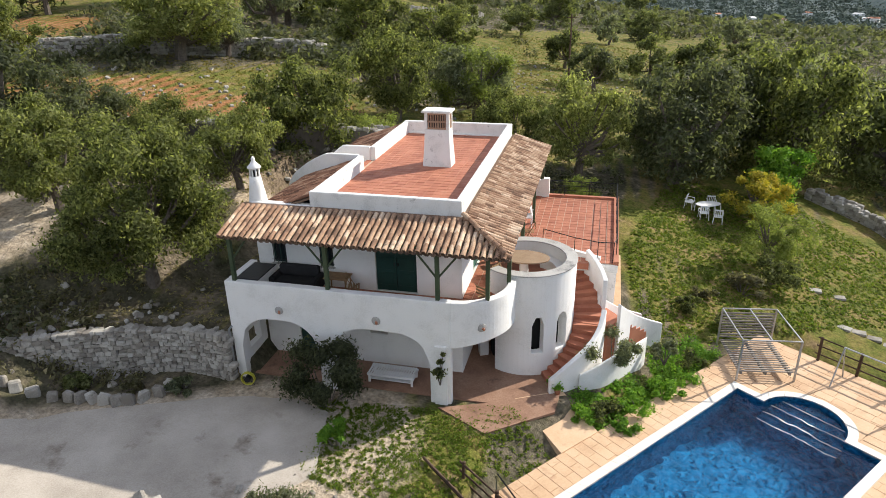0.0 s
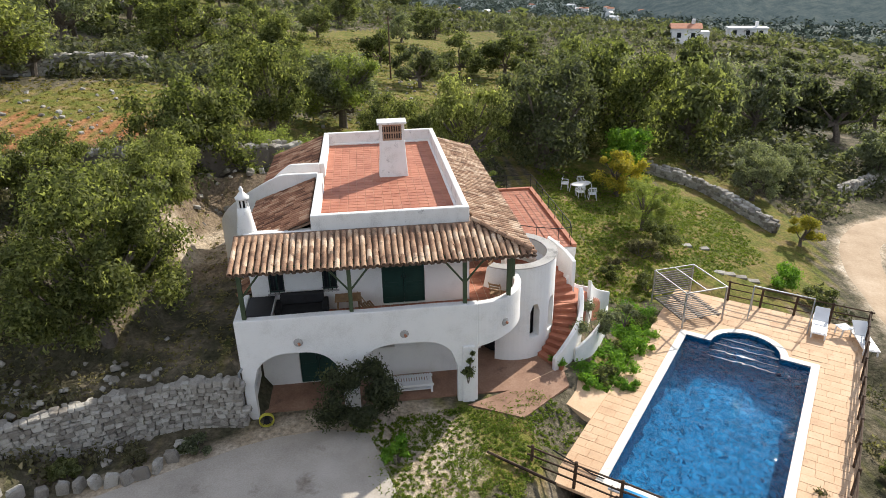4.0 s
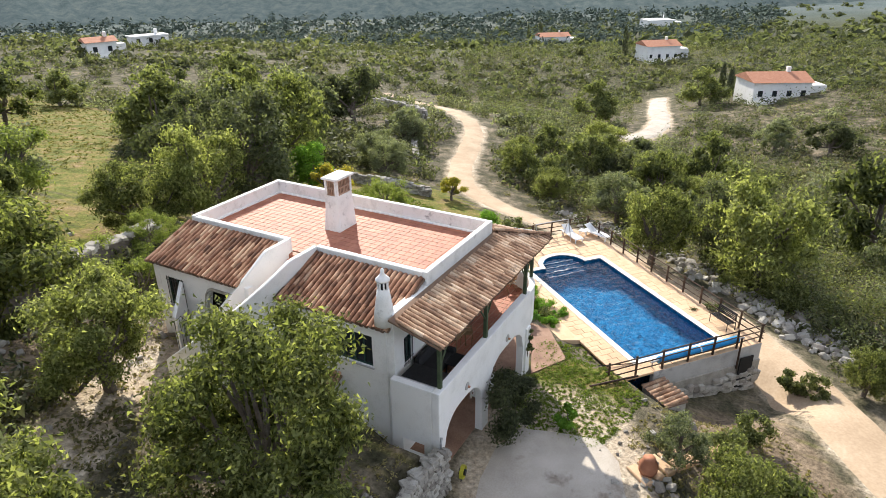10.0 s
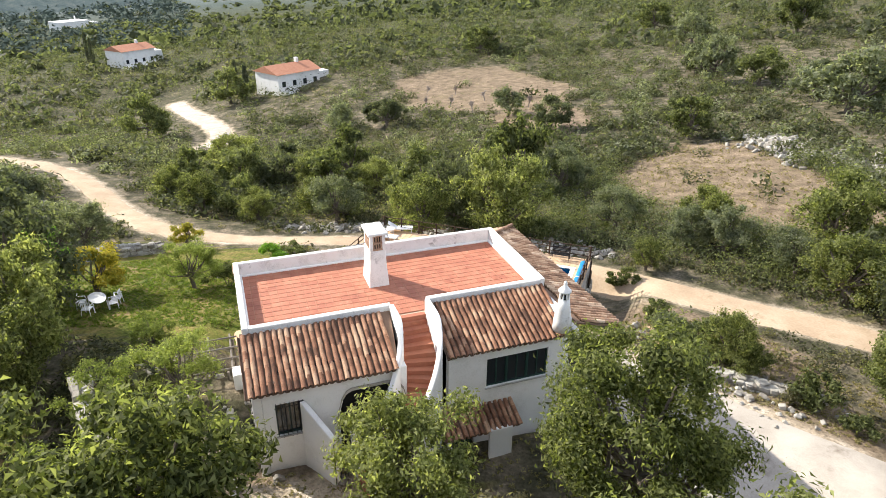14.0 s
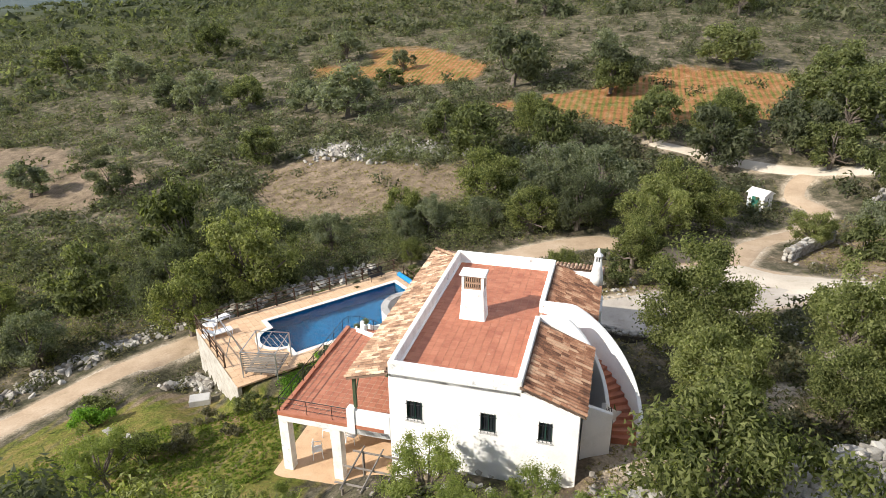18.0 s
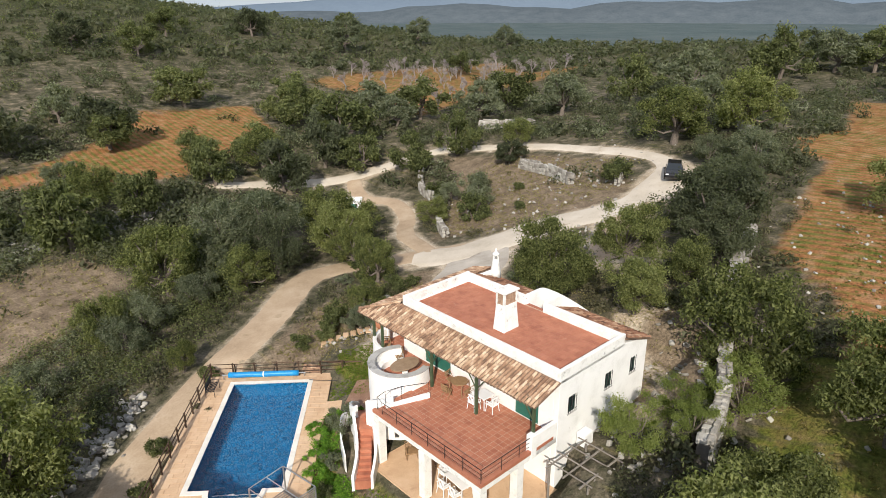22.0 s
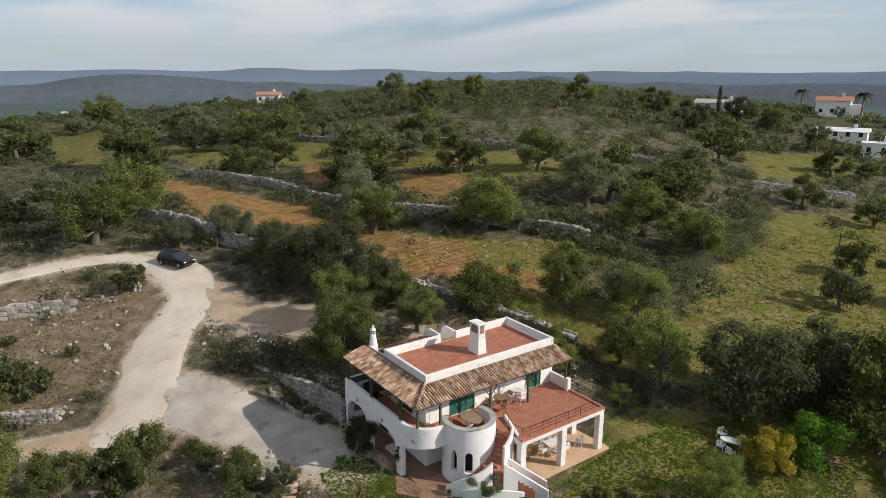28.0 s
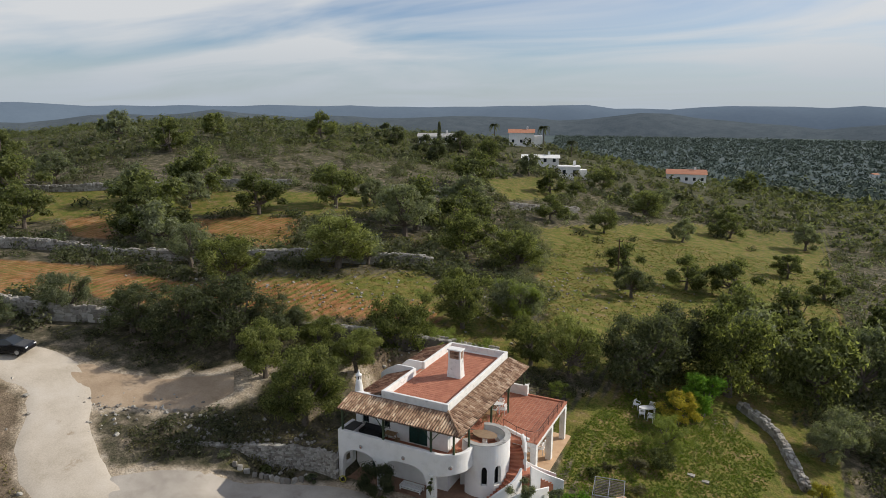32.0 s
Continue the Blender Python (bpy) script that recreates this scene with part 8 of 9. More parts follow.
# ---- furniture ----
def plastic_chair(x, y, z, turn, material=PLASTIC, group="white plastic chairs"):
    t = thing("plastic_chair", "white moulded plastic garden chair with armrests", "chair", (x, y, z), group=group, turn=turn)
    part("seat", MB().cbox((-0.24, -0.24, 0.41), (0.24, 0.24, 0.45), 0.012), material, t)
    m = pose(0, 0.22, 0.44, 12)
    back = part("backrest", MB().box((-0.24, 0, 0.36), (0.24, 0.03, 0.44), m), material, t)
    for k in range(5):
        part("slat", MB().box((-0.22 + k * 0.1, 0.002, 0.0), (-0.18 + k * 0.1, 0.025, 0.365), m), material, back)
    for a in (-0.25, 0.25):
        part("armrest", MB().tube([(a, 0.25, 0.66), (a, -0.2, 0.64), (a, -0.24, 0.42)], 0.025, 5), material, t)
        for b in (-0.22, 0.22):
            part("leg", MB().tube([(a * 0.88, b * 0.9, 0.42), (a * 1.05, b * 1.1, 0)], 0.022, 5), material, t)
    return t


def table(name, x, y, z, w, d, h, material, label, turn=0, round_top=False):
    t = thing(name, label, "table", (x, y, z), turn=turn)
    if round_top:
        part("tabletop", MB().prism([(w / 2 * math.cos(a), d / 2 * math.sin(a)) for a in (2 * math.pi * k / 24 for k in range(24))], h - 0.04, h), material, t, bevel=0.01)
    else:
        part("tabletop", MB().cbox((-w / 2, -d / 2, h - 0.04), (w / 2, d / 2, h), 0.012), material, t)
    for a in (-1, 1):
        for b in (-1, 1):
            part("leg", MB().tube([(a * w * 0.4, b * d * 0.38, h - 0.04), (a * w * 0.43, b * d * 0.42, 0)], 0.028, 5), material, t)
    return t


# round seat in the tower
t = thing("wooden_table", "oval weathered wooden table in the round seat", "table", (1.85, 2.35, FLOOR))
part("tabletop", MB().prism([(0.95 * math.cos(a), 0.6 * math.sin(a)) for a in (2 * math.pi * k / 28 for k in range(28))], 0.7, 0.76), mat("weathered_table_wood", [(0.24, 0.16, 0.10), (0.36, 0.26, 0.17)], 3, 0.8, 0.3, 30), t, bevel=0.015)
part("pedestal", MB().lathe([(0.25, 0), (0.18, 0.1), (0.16, 0.6), (0.25, 0.7)], 14), WHITE, t, smooth=True)
t = thing("curved_bench", "curved white masonry bench with stone seat", "bench")
part("seat", MB().shell(ring_place(*TC, 1.45), steps(-120, 70, 24), FLOOR, FLOOR + 0.42, 0.38), WHITE, t, bevel=0.02)

# on the balcony
t = thing("masonry_counter", "low masonry counter with dark stone top", "counter", (-7.35, -0.95, FLOOR))
part("body", MB().cbox((-0.4, -0.65, 0), (0.4, 0.65, 0.78), 0.02), WHITE, t)
part("top", MB().cbox((-0.43, -0.68, 0.78), (0.43, 0.68, 0.83), 0.015), IRON, t)
t = thing("garden_sofa", "dark cushioned garden sofa on the balcony", "sofa", (-6.0, -0.55, FLOOR))
CUSHION = mat("black_cushion", [(0.015, 0.015, 0.016), (0.03, 0.03, 0.032)], 5, 0.9, 0.2)
part("seat", MB().cbox((-0.75, -0.4, 0.15), (0.75, 0.35, 0.45), 0.05), CUSHION, t)
part("backrest", MB().cbox((-0.75, 0.2, 0.45), (0.75, 0.42, 0.88), 0.05), CUSHION, t)
for a in (-0.8, 0.8):
    part("arm", MB().cbox((a - 0.1, -0.4, 0.1), (a + 0.1, 0.4, 0.62), 0.04), CUSHION, t)
for a in (-0.65, 0.65):
    for b in (-0.3, 0.3):
        part("leg", MB().box((a - 0.03, b - 0.03, 0), (a + 0.03, b + 0.03, 0.16)), IRON, t)
table("coffee_table", -5.6, -1.2, FLOOR, 0.8, 0.5, 0.45, IRON, "low dark table before the sofa")
table("wooden_table", -4.4, -0.55, FLOOR, 0.9, 0.6, 0.72, BAMBOO, "small worn wooden table on the balcony")


def folding_chair(x, y, z, turn):
    t = thing("folding_chair", "slatted wooden folding chair", "chair", (x, y, z), group="wooden folding chairs", turn=turn)
    for k in range(5):
        part("seat_slat", MB().box((-0.2, -0.2 + k * 0.085, 0.43), (0.2, -0.14 + k * 0.085, 0.45)), BAMBOO, t)
    for k in range(3):
        part("back_slat", MB().box((-0.2, 0.24, 0.6 + k * 0.11), (0.2, 0.26, 0.67 + k * 0.11)), BAMBOO, t)
    for a in (-0.21, 0.21):
        part("front_leg", MB().tube([(a, -0.24, 0), (a, 0.26, 0.92)], 0.018, 4), BAMBOO, t)
        part("back_leg", MB().tube([(a, 0.26, 0), (a, -0.18, 0.46)], 0.018, 4), BAMBOO, t)
    return t


folding_chair(-3.75, -0.7, FLOOR, 110)
table("wooden_table", 0.85, 5.75, 3.16, 0.95, 0.95, 0.74, BAMBOO, "square wooden folding table on the terrace", 15, True)
for x, y, a in ((0.75, 4.95, 190), (1.65, 5.6, -80), (0.9, 6.5, 10), (1.2, 1.0, 60), (0.9, -0.5, 150)):
    folding_chair(x, y, FLOOR if y < 3.9 else 3.16, a)
table("plastic_table", 0.75, 7.5, 3.16, 0.8, 0.8, 0.7, PLASTIC, "white plastic table on the terrace")
for x, y, a in ((0.75, 6.95, 180), (1.35, 7.35, -90), (0.8, 8.15, 0)):
    plastic_chair(x, y, 3.16, a, group="terrace chairs")
# under the terrace
table("plastic_table", 3.6, 8.6, 0.03, 1.5, 0.85, 0.72, PLASTIC, "white plastic table under the terrace", 85)
for x, y, a in ((3.0, 8.2, 95), (3.0, 9.1, 85), (4.3, 8.2, -90), (4.3, 9.0, -95), (3.6, 7.5, 180)):
    plastic_chair(x, y, 0.03, a)
plastic_chair(4.2, 10.5, 0.03, -60)


def wicker_seat(x, y, turn, w, name, label):
    t = thing(name, label, "armchair" if w < 1 else "sofa", (x, y, 0.03), turn=turn)
    part("seat", MB().cbox((-w / 2, -0.28, 0.34), (w / 2, 0.28, 0.42), 0.02), BAMBOO, t)
    for z in (0.05, 0.2, 0.6, 0.82):
        part("hoop", MB().tube([(-w / 2, -0.28, z), (-w / 2, 0.25, z), (-w / 4, 0.34, z), (w / 4, 0.34, z), (w / 2, 0.25, z), (w / 2, -0.28, z)], 0.018, 5), BAMBOO, t)
    n = int(w / 0.12)
    for k in range(n + 1):
        part("cane", MB().tube([(-w / 2 + w * k / n, 0.3, 0.0), (-w / 2 + w * k / n, 0.33, 0.84)], 0.012, 4), BAMBOO, t)
    for a in (-w / 2, w / 2):
        part("leg", MB().tube([(a, -0.28, 0), (a, -0.28, 0.62)], 0.02, 5), BAMBOO, t)


wicker_seat(2.6, 6.4, 30, 1.3, "wicker_sofa", "brown wicker sofa under the terrace")
wicker_seat(2.6, 5.3, 110, 0.6, "wicker_chair", "brown wicker armchair under the terrace")
wicker_seat(3.7, 5.0, 150, 0.6, "wicker_chair", "brown wicker armchair beside a pillar")

# arcade: slatted bench, hose reel, downpipe
t = thing("garden_bench", "white slatted garden bench under the arcade", "bench", (-2.4, -0.95, 0.03))
for k in range(18):
    part("slat", MB().box((-0.85 + k * 0.095, -0.35, 0.36), (-0.785 + k * 0.095, 0.35, 0.385)), PLASTIC, t)
for y in (-0.3, 0.3):
    part("rail", MB().box((-0.88, y - 0.03, 0.28), (0.88, y + 0.03, 0.36)), PLASTIC, t)
    for x in (-0.8, 0.8):
        part("leg", MB().box((x - 0.04, y - 0.03, 0), (x + 0.04, y + 0.03, 0.28)), PLASTIC, t)
part("lower_shelf", MB().box((-0.8, -0.28, 0.1), (0.8, 0.28, 0.13)), PLASTIC, t)
t = thing("hose_reel", "yellow and black garden hose on a reel", "hose", (-7.4, -2.42, 0.05), turn=10)
HOSE = mat("yellow_hose", [(0.35, 0.33, 0.03), (0.5, 0.46, 0.05)], 6, 0.5, 0.1)
for k in range(4):
    part("coil", MB().tube([(0.24 * math.cos(a), -0.06 + 0.035 * k, 0.28 + 0.24 * math.sin(a)) for a in (2 * math.pi * i / 16 for i in range(17))], 0.02, 5), HOSE, t)
part("hub", MB().tube([(0, -0.12, 0.28), (0, 0.12, 0.28)], 0.11, 10), IRON, t)
part("stand", MB().tube([(-0.2, 0, 0), (0, 0, 0.3), (0.2, 0, 0)], 0.018, 5), IRON, t)
t = thing("downpipe", "grey rainwater downpipe at the corner", "pipe", (-8.16, -1.98, 0))
part("pipe", MB().tube([(0, 0, -0.1), (0, 0, 2.0), (0.12, 0.03, 2.15)], 0.045, 7), GALV, t)

# lawn table and chairs
z = ground_z(10.7, 19.2)
table("plastic_table", 10.7, 19.2, z, 1.5, 0.9, 0.72, PLASTIC, "white plastic table on the lawn", 20, True)
for x, y, a in ((9.7, 19.6, 70), (10.4, 18.4, 190), (11.2, 18.3, 170), (11.0, 20.1, 0)):
    plastic_chair(x, y, ground_z(x, y), a, group="lawn chairs")

# pergola of old poles behind the house
t = thing("pergola", "weathered grey timber pergola leaning on the house", "pergola")
for x, y in ((-1.4, 14.6), (1.1, 14.4), (-1.4, 12.5), (1.1, 12.2)):
    z = ground_z(x, y)
    part("post", MB().tube([(x, y, z - 0.2), (x, y, 2.35)], 0.06, 6), GREY_WOOD, t)
for y in (12.3, 13.25, 14.2):
    part("beam", MB().tube([(-1.7, y, 2.4), (1.5, y, 2.42)], 0.05, 6), GREY_WOOD, t)
for x in (-1.4, -0.6, 0.25, 1.1):
    part("pole", MB().tube([(x, 12.0, 2.5), (x, 14.6, 2.48)], 0.04, 6), GREY_WOOD, t)
part("brace", MB().tube([(1.1, 14.3, 1.7), (0.4, 14.3, 2.4)], 0.035, 5), GREY_WOOD, t)
t = thing("gas_cabinet", "white metal cabinet against the back wall", "cabinet", (-1.9, 12.05, ground_z(-1.9, 12.1)))
part("body", MB().cbox((-0.35, -0.25, 0), (0.35, 0.25, 0.75), 0.02), PLASTIC, t)
part("door", MB().cbox((-0.3, 0.25, 0.06), (0.3, 0.27, 0.68), 0.01), PLASTIC, t)


def pot(x, y, z, r, h, label):
    t = thing("flower_pot", label, "pot", (x, y, z), group="flower pots")
    part("pot", MB().lathe([(r * 0.65, 0), (r * 0.9, h * 0.7), (r, h * 0.8), (r, h), (r * 0.85, h), (r * 0.8, h * 0.85)], 14), TERRACOTTA_POT, t, smooth=True)
    rg = np.random.default_rng(int(abs(x) * 31 + abs(y) * 17))
    n = 160
    p = rg.normal(scale=r * 0.6, size=(n, 3))
    p[:, 2] = np.abs(p[:, 2]) + h
    part("plant", quads_mesh("plant", p, rg.normal(size=(n, 3)) + np.array([0, 0, 1.0]), rg.uniform(0.05, 0.1, n), LEAF_BRIGHT, rg), LEAF_BRIGHT, t)


for x, y, r, h in ((3.5, -0.55, 0.13, 0.24), (3.25, -0.2, 0.12, 0.22)):
    pot(x, y, max(0.0, ground_z(x, y)), r, h, "terracotta flower pot with a small plant")
t = thing("clay_jar", "large terracotta jar on the bank", "jar", (-4.1, -8.1, ground_z(-4.1, -8.1)))
part("jar", MB().lathe([(0.18, 0), (0.33, 0.25), (0.34, 0.5), (0.2, 0.72), (0.22, 0.78)], 16), TERRACOTTA_POT, t, smooth=True)


# black car on the drive
def car():
    t = thing("car", "black estate car parked at the bend of the drive", "car", (-41.6, -5.6, ground_z(-41.6, -5.6) + 0.14), turn=28)
    def lens_ring(x, w, z0, z1):
        return [(x, -w, z0), (x, w, z0), (x, w * 0.96, z1), (x, -w * 0.96, z1)]
    prof = [(-2.15, 0.78, 0.35, 0.7), (-2.0, 0.86, 0.25, 0.9), (-1.2, 0.9, 0.22, 0.98), (1.2, 0.9, 0.22, 0.98), (1.95, 0.86, 0.25, 0.85), (2.15, 0.76, 0.35, 0.65)]
    b = MB()
    for x, w, z0, z1 in prof:
        b.v += lens_ring(x, w, z0, z1)
    n = len(prof)
    for i in range(n - 1):
        for j in range(4):
            k = (j + 1) % 4
            b.f.append((4 * i + j, 4 * i + k, 4 * i + 4 + k, 4 * i + 4 + j))
    b.f += [(3, 2, 1, 0), (4 * n - 4, 4 * n - 3, 4 * n - 2, 4 * n - 1)]
    body = part("body", b, CAR_PAINT, t, bevel=0.06)
    c = MB()
    for x, w, z in ((-2.0, 0.82, 0.95), (-1.55, 0.68, 1.46), (0.35, 0.68, 1.48), (1.15, 0.82, 0.95)):
        c.v += [(x, -w, z), (x, w, z)]
    c.f = [(0, 1, 3, 2), (2, 3, 5, 4), (4, 5, 7, 6), (0, 2, 4, 6), (7, 5, 3, 1)]
    part("glasshouse", c, GLASS, t, "dark glazed upper body")
    part("roof", MB().cbox((-1.5, -0.66, 1.45), (0.32, 0.66, 1.5), 0.02), CAR_PAINT, t)
    for x in (-1.35, 1.35):
        for y in (-0.84, 0.84):
            w = part("wheel", MB().tube([(x, y - 0.1, 0.31), (x, y + 0.1, 0.31)], 0.31, 18), RUBBER, t)
            part("rim", MB().tube([(x, y - 0.11, 0.31), (x, y + 0.11, 0.31)], 0.2, 12), GALV, w)
    for y in (-0.62, 0.62):
        part("headlight", MB().cbox((2.0, y - 0.16, 0.6), (2.13, y + 0.16, 0.74), 0.02), PLASTIC, t)
        part("tail_light", MB().cbox((-2.16, y - 0.12, 0.62), (-2.05, y + 0.12, 0.84), 0.02), RED_ROOF, t)
    for y in (-0.98, 0.98):
        part("mirror", MB().cbox((0.75, y - 0.08, 0.98), (0.9, y + 0.08, 1.1), 0.02), CAR_PAINT, t)


car()
# pump hut with green door
hx, hy = -22.6, -37.4
t = thing("pump_hut", "small white pump hut with a green door", "hut", (hx, hy, ground_z(hx, hy) - 0.1), turn=140)
part("wall", MB().cbox((-0.9, -0.8, -0.3), (0.9, 0.8, 1.9), 0.02), WHITE, t)
part("roof", MB().add([(-1.05, -0.95, 1.88), (1.05, -0.95, 1.88), (1.05, 0.95, 1.88), (-1.05, 0.95, 1.88), (-1.05, 0, 2.3), (1.05, 0, 2.3)], [(0, 1, 5, 4), (2, 3, 4, 5), (1, 2, 5), (3, 0, 4), (3, 2, 1, 0)]), WHITE_WORN, t)
dd = part("door", MB().cbox((-0.4, -0.85, 0.0), (0.4, -0.8, 1.6), 0.01), bpy.data.materials["green_shutter"], t)
part("handle", MB().box((0.25, -0.89, 0.8), (0.3, -0.85, 0.9)), IRON, dd)

# rough stone steps from the forecourt down to the track
t = thing("garden_steps", "rough stone garden steps down the bank", "steps", kind="structure")
rng = random.Random(31)
for k in range(9):
    f = k / 8
    x, y = -4.3 + 3.9 * f, -7.9 - 2.1 * f
    part("step", MB().cbox((-0.5, -0.2, -0.25), (0.5, 0.2, 0.0), 0.03, pose(x, y, ground_z(x, y) + 0.12, 0, 0, 62 + rng.uniform(-8, 8))), PAVING, t)
for x, y in ((16.3, 12.7), (15.2, 12.8), (15.8, 9.9), (16.4, 9.8), (17.0, 9.6), (17.6, 9.3)):
    ob = single("stepping_stone", MB().cbox((-0.35, -0.2, -0.1), (0.35, 0.2, 0.02), 0.02), STONE, "flat stepping stone in the lawn", "stone", group="stepping stones", at=pose(x, y, ground_z(x, y) + 0.03, 0, 0, rng.uniform(-40, 10)))
t = thing("timber_stack", "two old timber rails lying on the grass", "timber")
for k in range(2):
    x, y = 0.6 + 0.3 * k, -5.5 - 0.3 * k
    part("rail", MB().tube([(x - 0.8, y + 0.7, 0.12), (x + 0.7, y - 0.6, 0.05)], 0.045, 6), FENCE_WOOD, t)
t = thing("stone_block", "dark concrete block below the pool terrace", "block", (14.9, 4.9, ground_z(14.9, 4.9)), turn=30)
part("block", MB().cbox((-0.6, -0.4, -0.1), (0.6, 0.4, 0.5), 0.03), CONCRETE, t)


# ---- garden plants ----
def garden_bush(name, x, y, z, r, h, leaf, n, size, label, seed, clumps=10):
    t = make_bush(name, seed, leaf, int(n * 2.2), r, h, size, label, clumps)
    t.matrix_basis = pose(x, y, z)
    return t


garden_bush("juniper_bush", -4.2, -2.85, -0.1, 1.6, 2.7, LEAF_DARK, 7000, 0.085, "dark green bush growing against the arcade", 401, 22)
garden_bush("climbing_plant", -0.35, -1.95, 0.9, 0.35, 1.5, LEAF_CAROB, 500, 0.09, "green climber on the arcade pier", 402, 8)
garden_bush("lavender_bush", 5.3, 1.0, 0.5, 1.05, 1.5, LEAF_OLIVE, 2600, 0.07, "sparse grey-green bush in the curved planter", 403)
garden_bush("lavender_bush", 7.3, 2.6, -0.1, 0.7, 1.0, LEAF_OLIVE, 1100, 0.08, "grey-green bush by the garden stair", 404)
for k, (x, y, r) in enumerate(((5.1, -0.9, 0.8), (6.3, -0.2, 0.9), (7.2, 0.9, 0.8), (6.6, 1.3, 0.7), (7.9, 2.0, 0.8), (4.3, -1.3, 0.6), (8.4, 3.4, 0.7), (5.9, -1.3, 0.6))):
    garden_bush("garden_shrub", x, y, ground_z(x, y) - 0.05, r, r * 0.9, LEAF_BRIGHT if k % 3 else LEAF_CAROB, 1100, 0.075, "low bright green shrub between tower and pool", 440 + k)
for k, (x, y, r) in enumerate(((10.2, 6.9, 1.2), (12.0, 8.2, 1.1), (8.6, 7.9, 1.0), (9.6, 9.6, 0.8))):
    garden_bush("scrub_bush", x, y, ground_z(x, y), r * 0.8, r * 0.8, LEAF_SCRUB if k % 2 else LEAF_CAROB, 900, 0.08, "low loose shrub on the lawn edge", 460 + k)
garden_bush("citrus_bush", -3.1, -4.8, 0.0, 0.55, 1.0, LEAF_BRIGHT, 1000, 0.09, "young citrus bush on the grass", 405)
garden_bush("garden_shrub", 12.8, 12.2, ground_z(12.8, 12.2), 1.5, 1.6, LEAF_CAROB, 2600, 0.1, "dense shrub on the lawn", 406, 16)
garden_bush("garden_shrub", 11.4, 10.6, ground_z(11.4, 10.6), 1.1, 1.1, LEAF_SCRUB, 1600, 0.1, "shrub beside the bed frame", 407)
garden_bush("flower_bush", 19.0, 9.0, ground_z(19, 9), 1.3, 1.2, LEAF_BRIGHT, 2000, 0.1, "flowering bush by the pool fence", 408)
garden_bush("flower_bush", 20.4, 7.4, ground_z(20.4, 7.4), 1.1, 1.0, LEAF_CAROB, 1500, 0.1, "green bush by the pool fence", 409)
for k, (x, y, r) in enumerate(((-2.0, -11.7, 0.9), (-8.0, -18.2, 0.9), (-8.8, -11.9, 1.1), (-11.0, -12.6, 0.9), (-3.6, -11.0, 0.8), (9.6, -8.0, 0.7), (7.4, -12.6, 0.9), (-9.6, -3.3, 0.5), (-11.4, -3.6, 0.5), (-13.4, -4.0, 0.6), (-16.0, -5.4, 0.6))):
    garden_bush("scrub_bush", x, y, ground_z(x, y), r, r * 1.1, (LEAF_CAROB, LEAF_OLIVE, LEAF_SCRUB)[k % 3], 1300, 0.1, "rounded green shrub on the bank", 420 + k)


def cover_plants(name, ring, n, size, leaf, label, seed, h=0.35, per=26, lift=None):
    """Low plants spread over a polygon, one mesh."""
    rng = np.random.default_rng(seed)
    xs, ys = [p[0] for p in ring], [p[1] for p in ring]
    px, py = rng.uniform(min(xs), max(xs), n * 4), rng.uniform(min(ys), max(ys), n * 4)
    inside = np.zeros(len(px), bool)
    for (x0, y0), (x1, y1) in zip(ring, ring[1:] + ring[:1]):
        cr = ((y0 > py) != (y1 > py)) & (px < (x1 - x0) * (py - y0) / (y1 - y0 + 1e-9) + x0)
        inside ^= cr
    px, py = px[inside][:n], py[inside][:n]
    n = len(px)
    pz = height(px, py) if lift is None else np.full(n, lift)
    hh = h * rng.uniform(0.4, 1.2, n) * (0.6 + 0.6 * np.sin(px * 2.1) * np.sin(py * 1.7 + 1))
    d = rng.normal(size=(n, per, 3)) * np.array([0.5, 0.5, 0.35])
    d[:, :, 2] = np.abs(d[:, :, 2])
    p = np.stack([px, py, pz], 1)[:, None, :] + d * np.maximum(hh, 0.06)[:, None, None]
    me = quads_mesh(name, p.reshape(-1, 3), (rng.normal(scale=0.6, size=(n * per, 3)) + np.array([0, 0, 1.0])), rng.uniform(0.6, 1.3, n * per) * size, leaf, rng)
    return tagged(new(name, me), label, "plants", kind="stuff")


cover_plants("ground_cover", [(4.9, -1.6), (8.6, 2.9), (9.6, 4.4), (8.6, 5.6), (7.0, 4.2), (6.7, 2.6), (5.0, 0.2), (4.0, -0.5)], 520, 0.085, LEAF_BRIGHT, "bright green ground cover beside the pool", 501, 0.45)
GRASS_LEAF = leaf_mat("grass_blades", [(0.048, 0.085, 0.011), (0.10, 0.15, 0.02), (0.19, 0.20, 0.05)], 0.4)
FIELD_LEAF = leaf_mat("field_grass_blades", [(0.07, 0.078, 0.018), (0.145, 0.135, 0.04), (0.24, 0.19, 0.085)], 0.35)
DRY_LEAF = leaf_mat("dry_grass_blades", [(0.12, 0.11, 0.045), (0.22, 0.19, 0.09), (0.32, 0.27, 0.16)], 0.3)
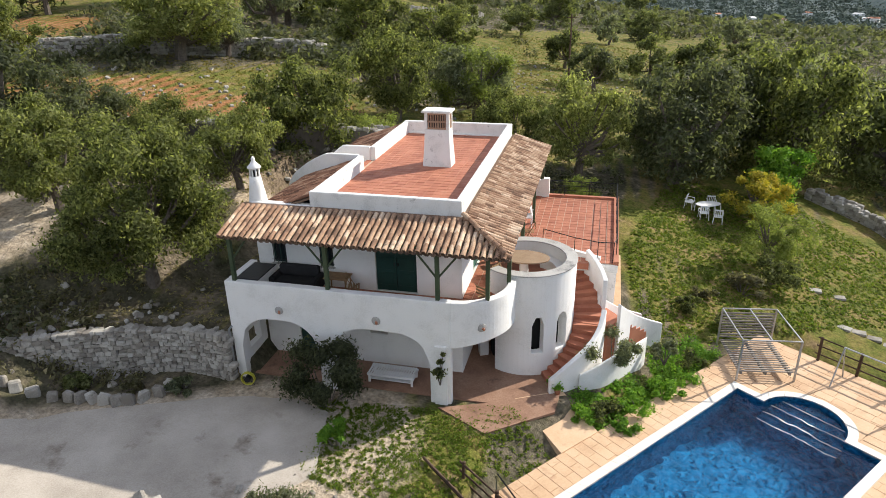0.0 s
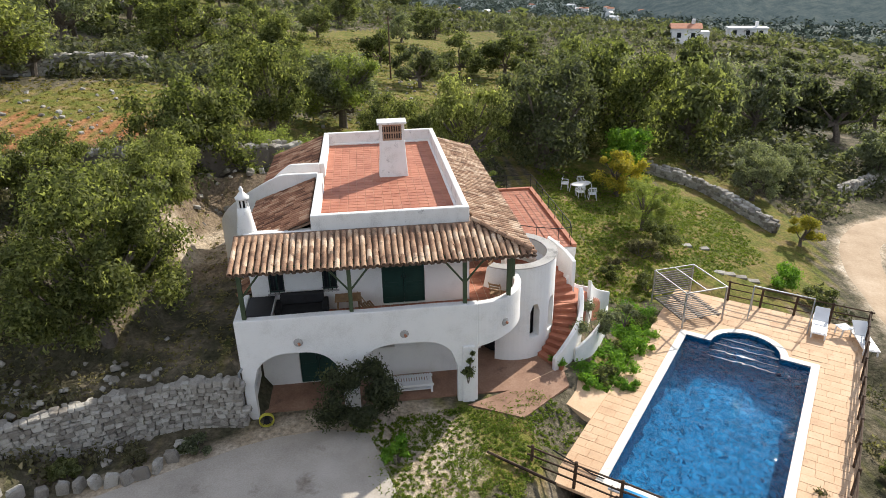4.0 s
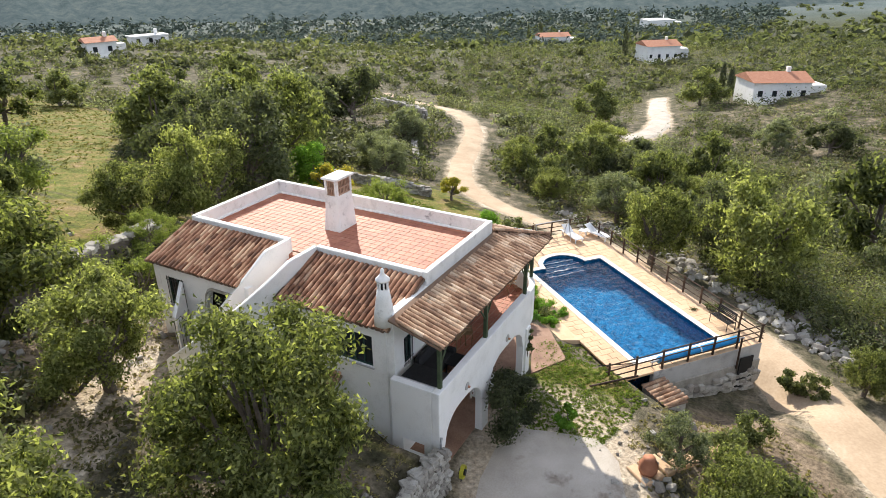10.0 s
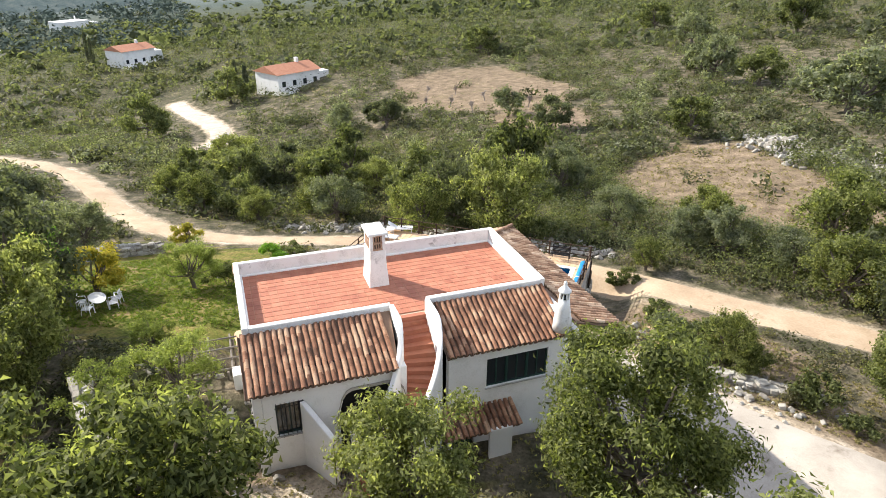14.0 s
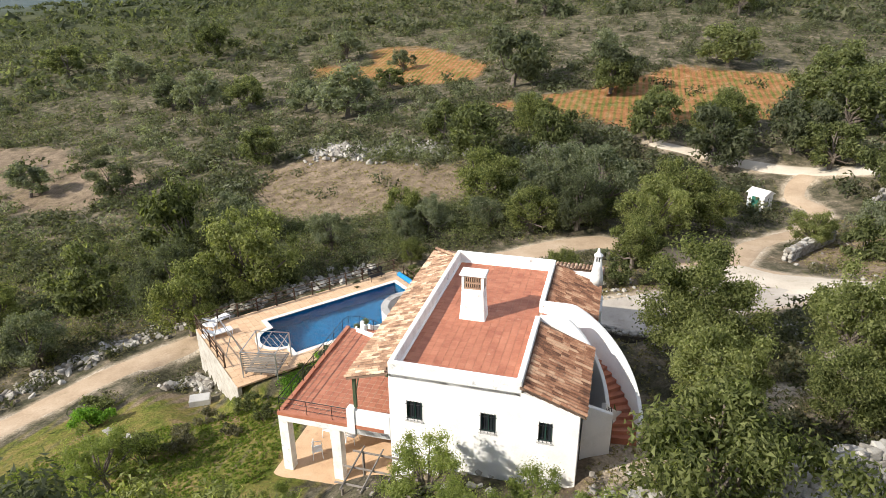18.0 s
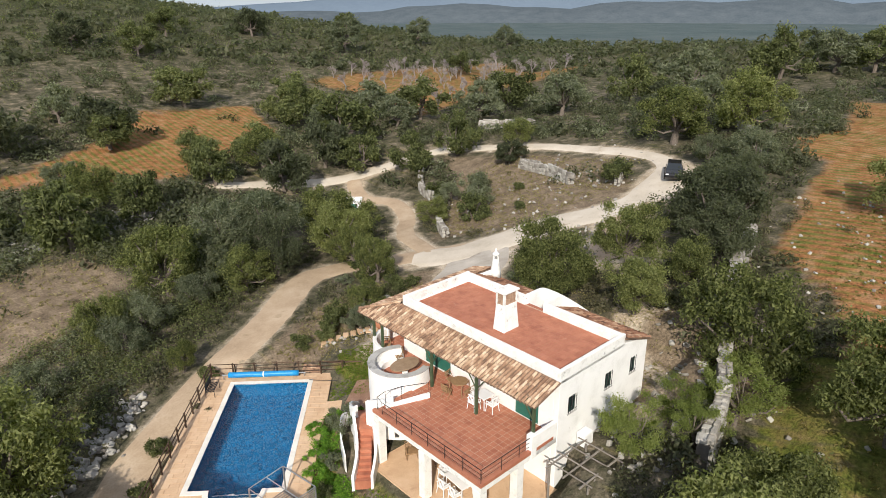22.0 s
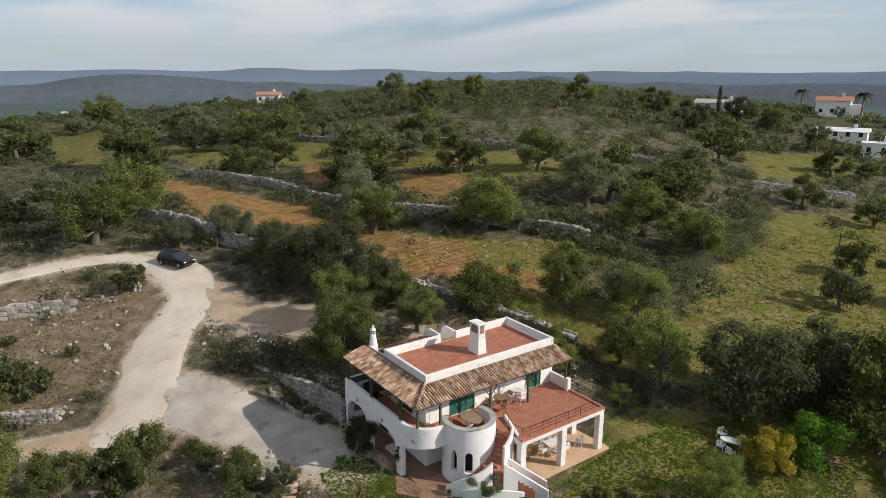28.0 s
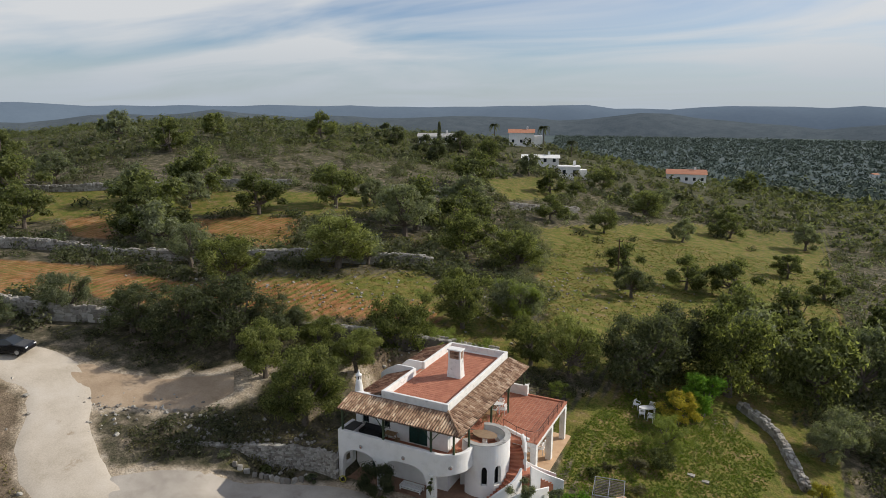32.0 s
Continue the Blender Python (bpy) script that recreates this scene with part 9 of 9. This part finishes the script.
cover_plants("lawn_grass", [(-4.6, -2.6), (-0.2, -2.3), (2.0, -1.5), (3.6, -3.3), (1.6, -5.4), (0.0, -7.2), (-3.6, -6.2)], 1500, 0.06, GRASS_LEAF, "rough green grass before the arcade", 502, 0.16, 14)
cover_plants("lawn_grass", [(6.4, 5.0), (9.5, 5.8), (14.5, 9.0), (20.0, 12.0), (21.5, 18.0), (17.0, 24.0), (9.0, 24.0), (5.9, 13.0)], 6500, 0.085, GRASS_LEAF, "bright green lawn behind the pool", 503, 0.14, 12)
cover_plants("dry_grass", [(-12.0, -12.0), (-2.5, -7.0), (1.4, -7.6), (2.4, -12.0), (-4.0, -16.0), (-12.0, -17.0)], 1300, 0.08, DRY_LEAF, "dry grass tufts on the bank", 504, 0.22, 12)
cover_plants("dry_grass", [(-46.0, -34.0), (-47.0, -12.0), (-38.0, -10.5), (-24.0, -15.5), (-22.0, -22.0), (-28.0, -33.0)], 2600, 0.11, DRY_LEAF, "dry grass tufts on the rough plot", 505, 0.28, 10)
cover_plants("dry_grass", [(12.0, -14.0), (30.0, 4.0), (34.0, 14.0), (60.0, 20.0), (60.0, -10.0), (30.0, -45.0), (5.0, -42.0)], 3600, 0.14, DRY_LEAF, "dry grass and low scrub across the valley side", 506, 0.45, 10)
cover_plants("leaf_litter", [(-12.0, 13.5), (-8.2, 12.8), (-8.2, 1.0), (-9.0, -1.6), (-18.0, -2.6), (-19.0, 9.0)], 1500, 0.07, DRY_LEAF, "dry weeds under the trees", 507, 0.16, 10)
cover_plants("field_grass", [(-45.0, 12.0), (-12.0, 17.0), (0.0, 30.0), (-4.0, 60.0), (-30.0, 55.0), (-60.0, 35.0)], 5200, 0.12, FIELD_LEAF, "patchy green grass on the tilled fields", 508, 0.22, 10)
cover_plants("field_grass", [(-3.0, 33.0), (12.0, 44.0), (28.0, 60.0), (32.0, 100.0), (-10.0, 95.0), (-14.0, 68.0)], 5200, 0.13, FIELD_LEAF, "thin yellow-green grass on the open slope", 509, 0.22, 10)
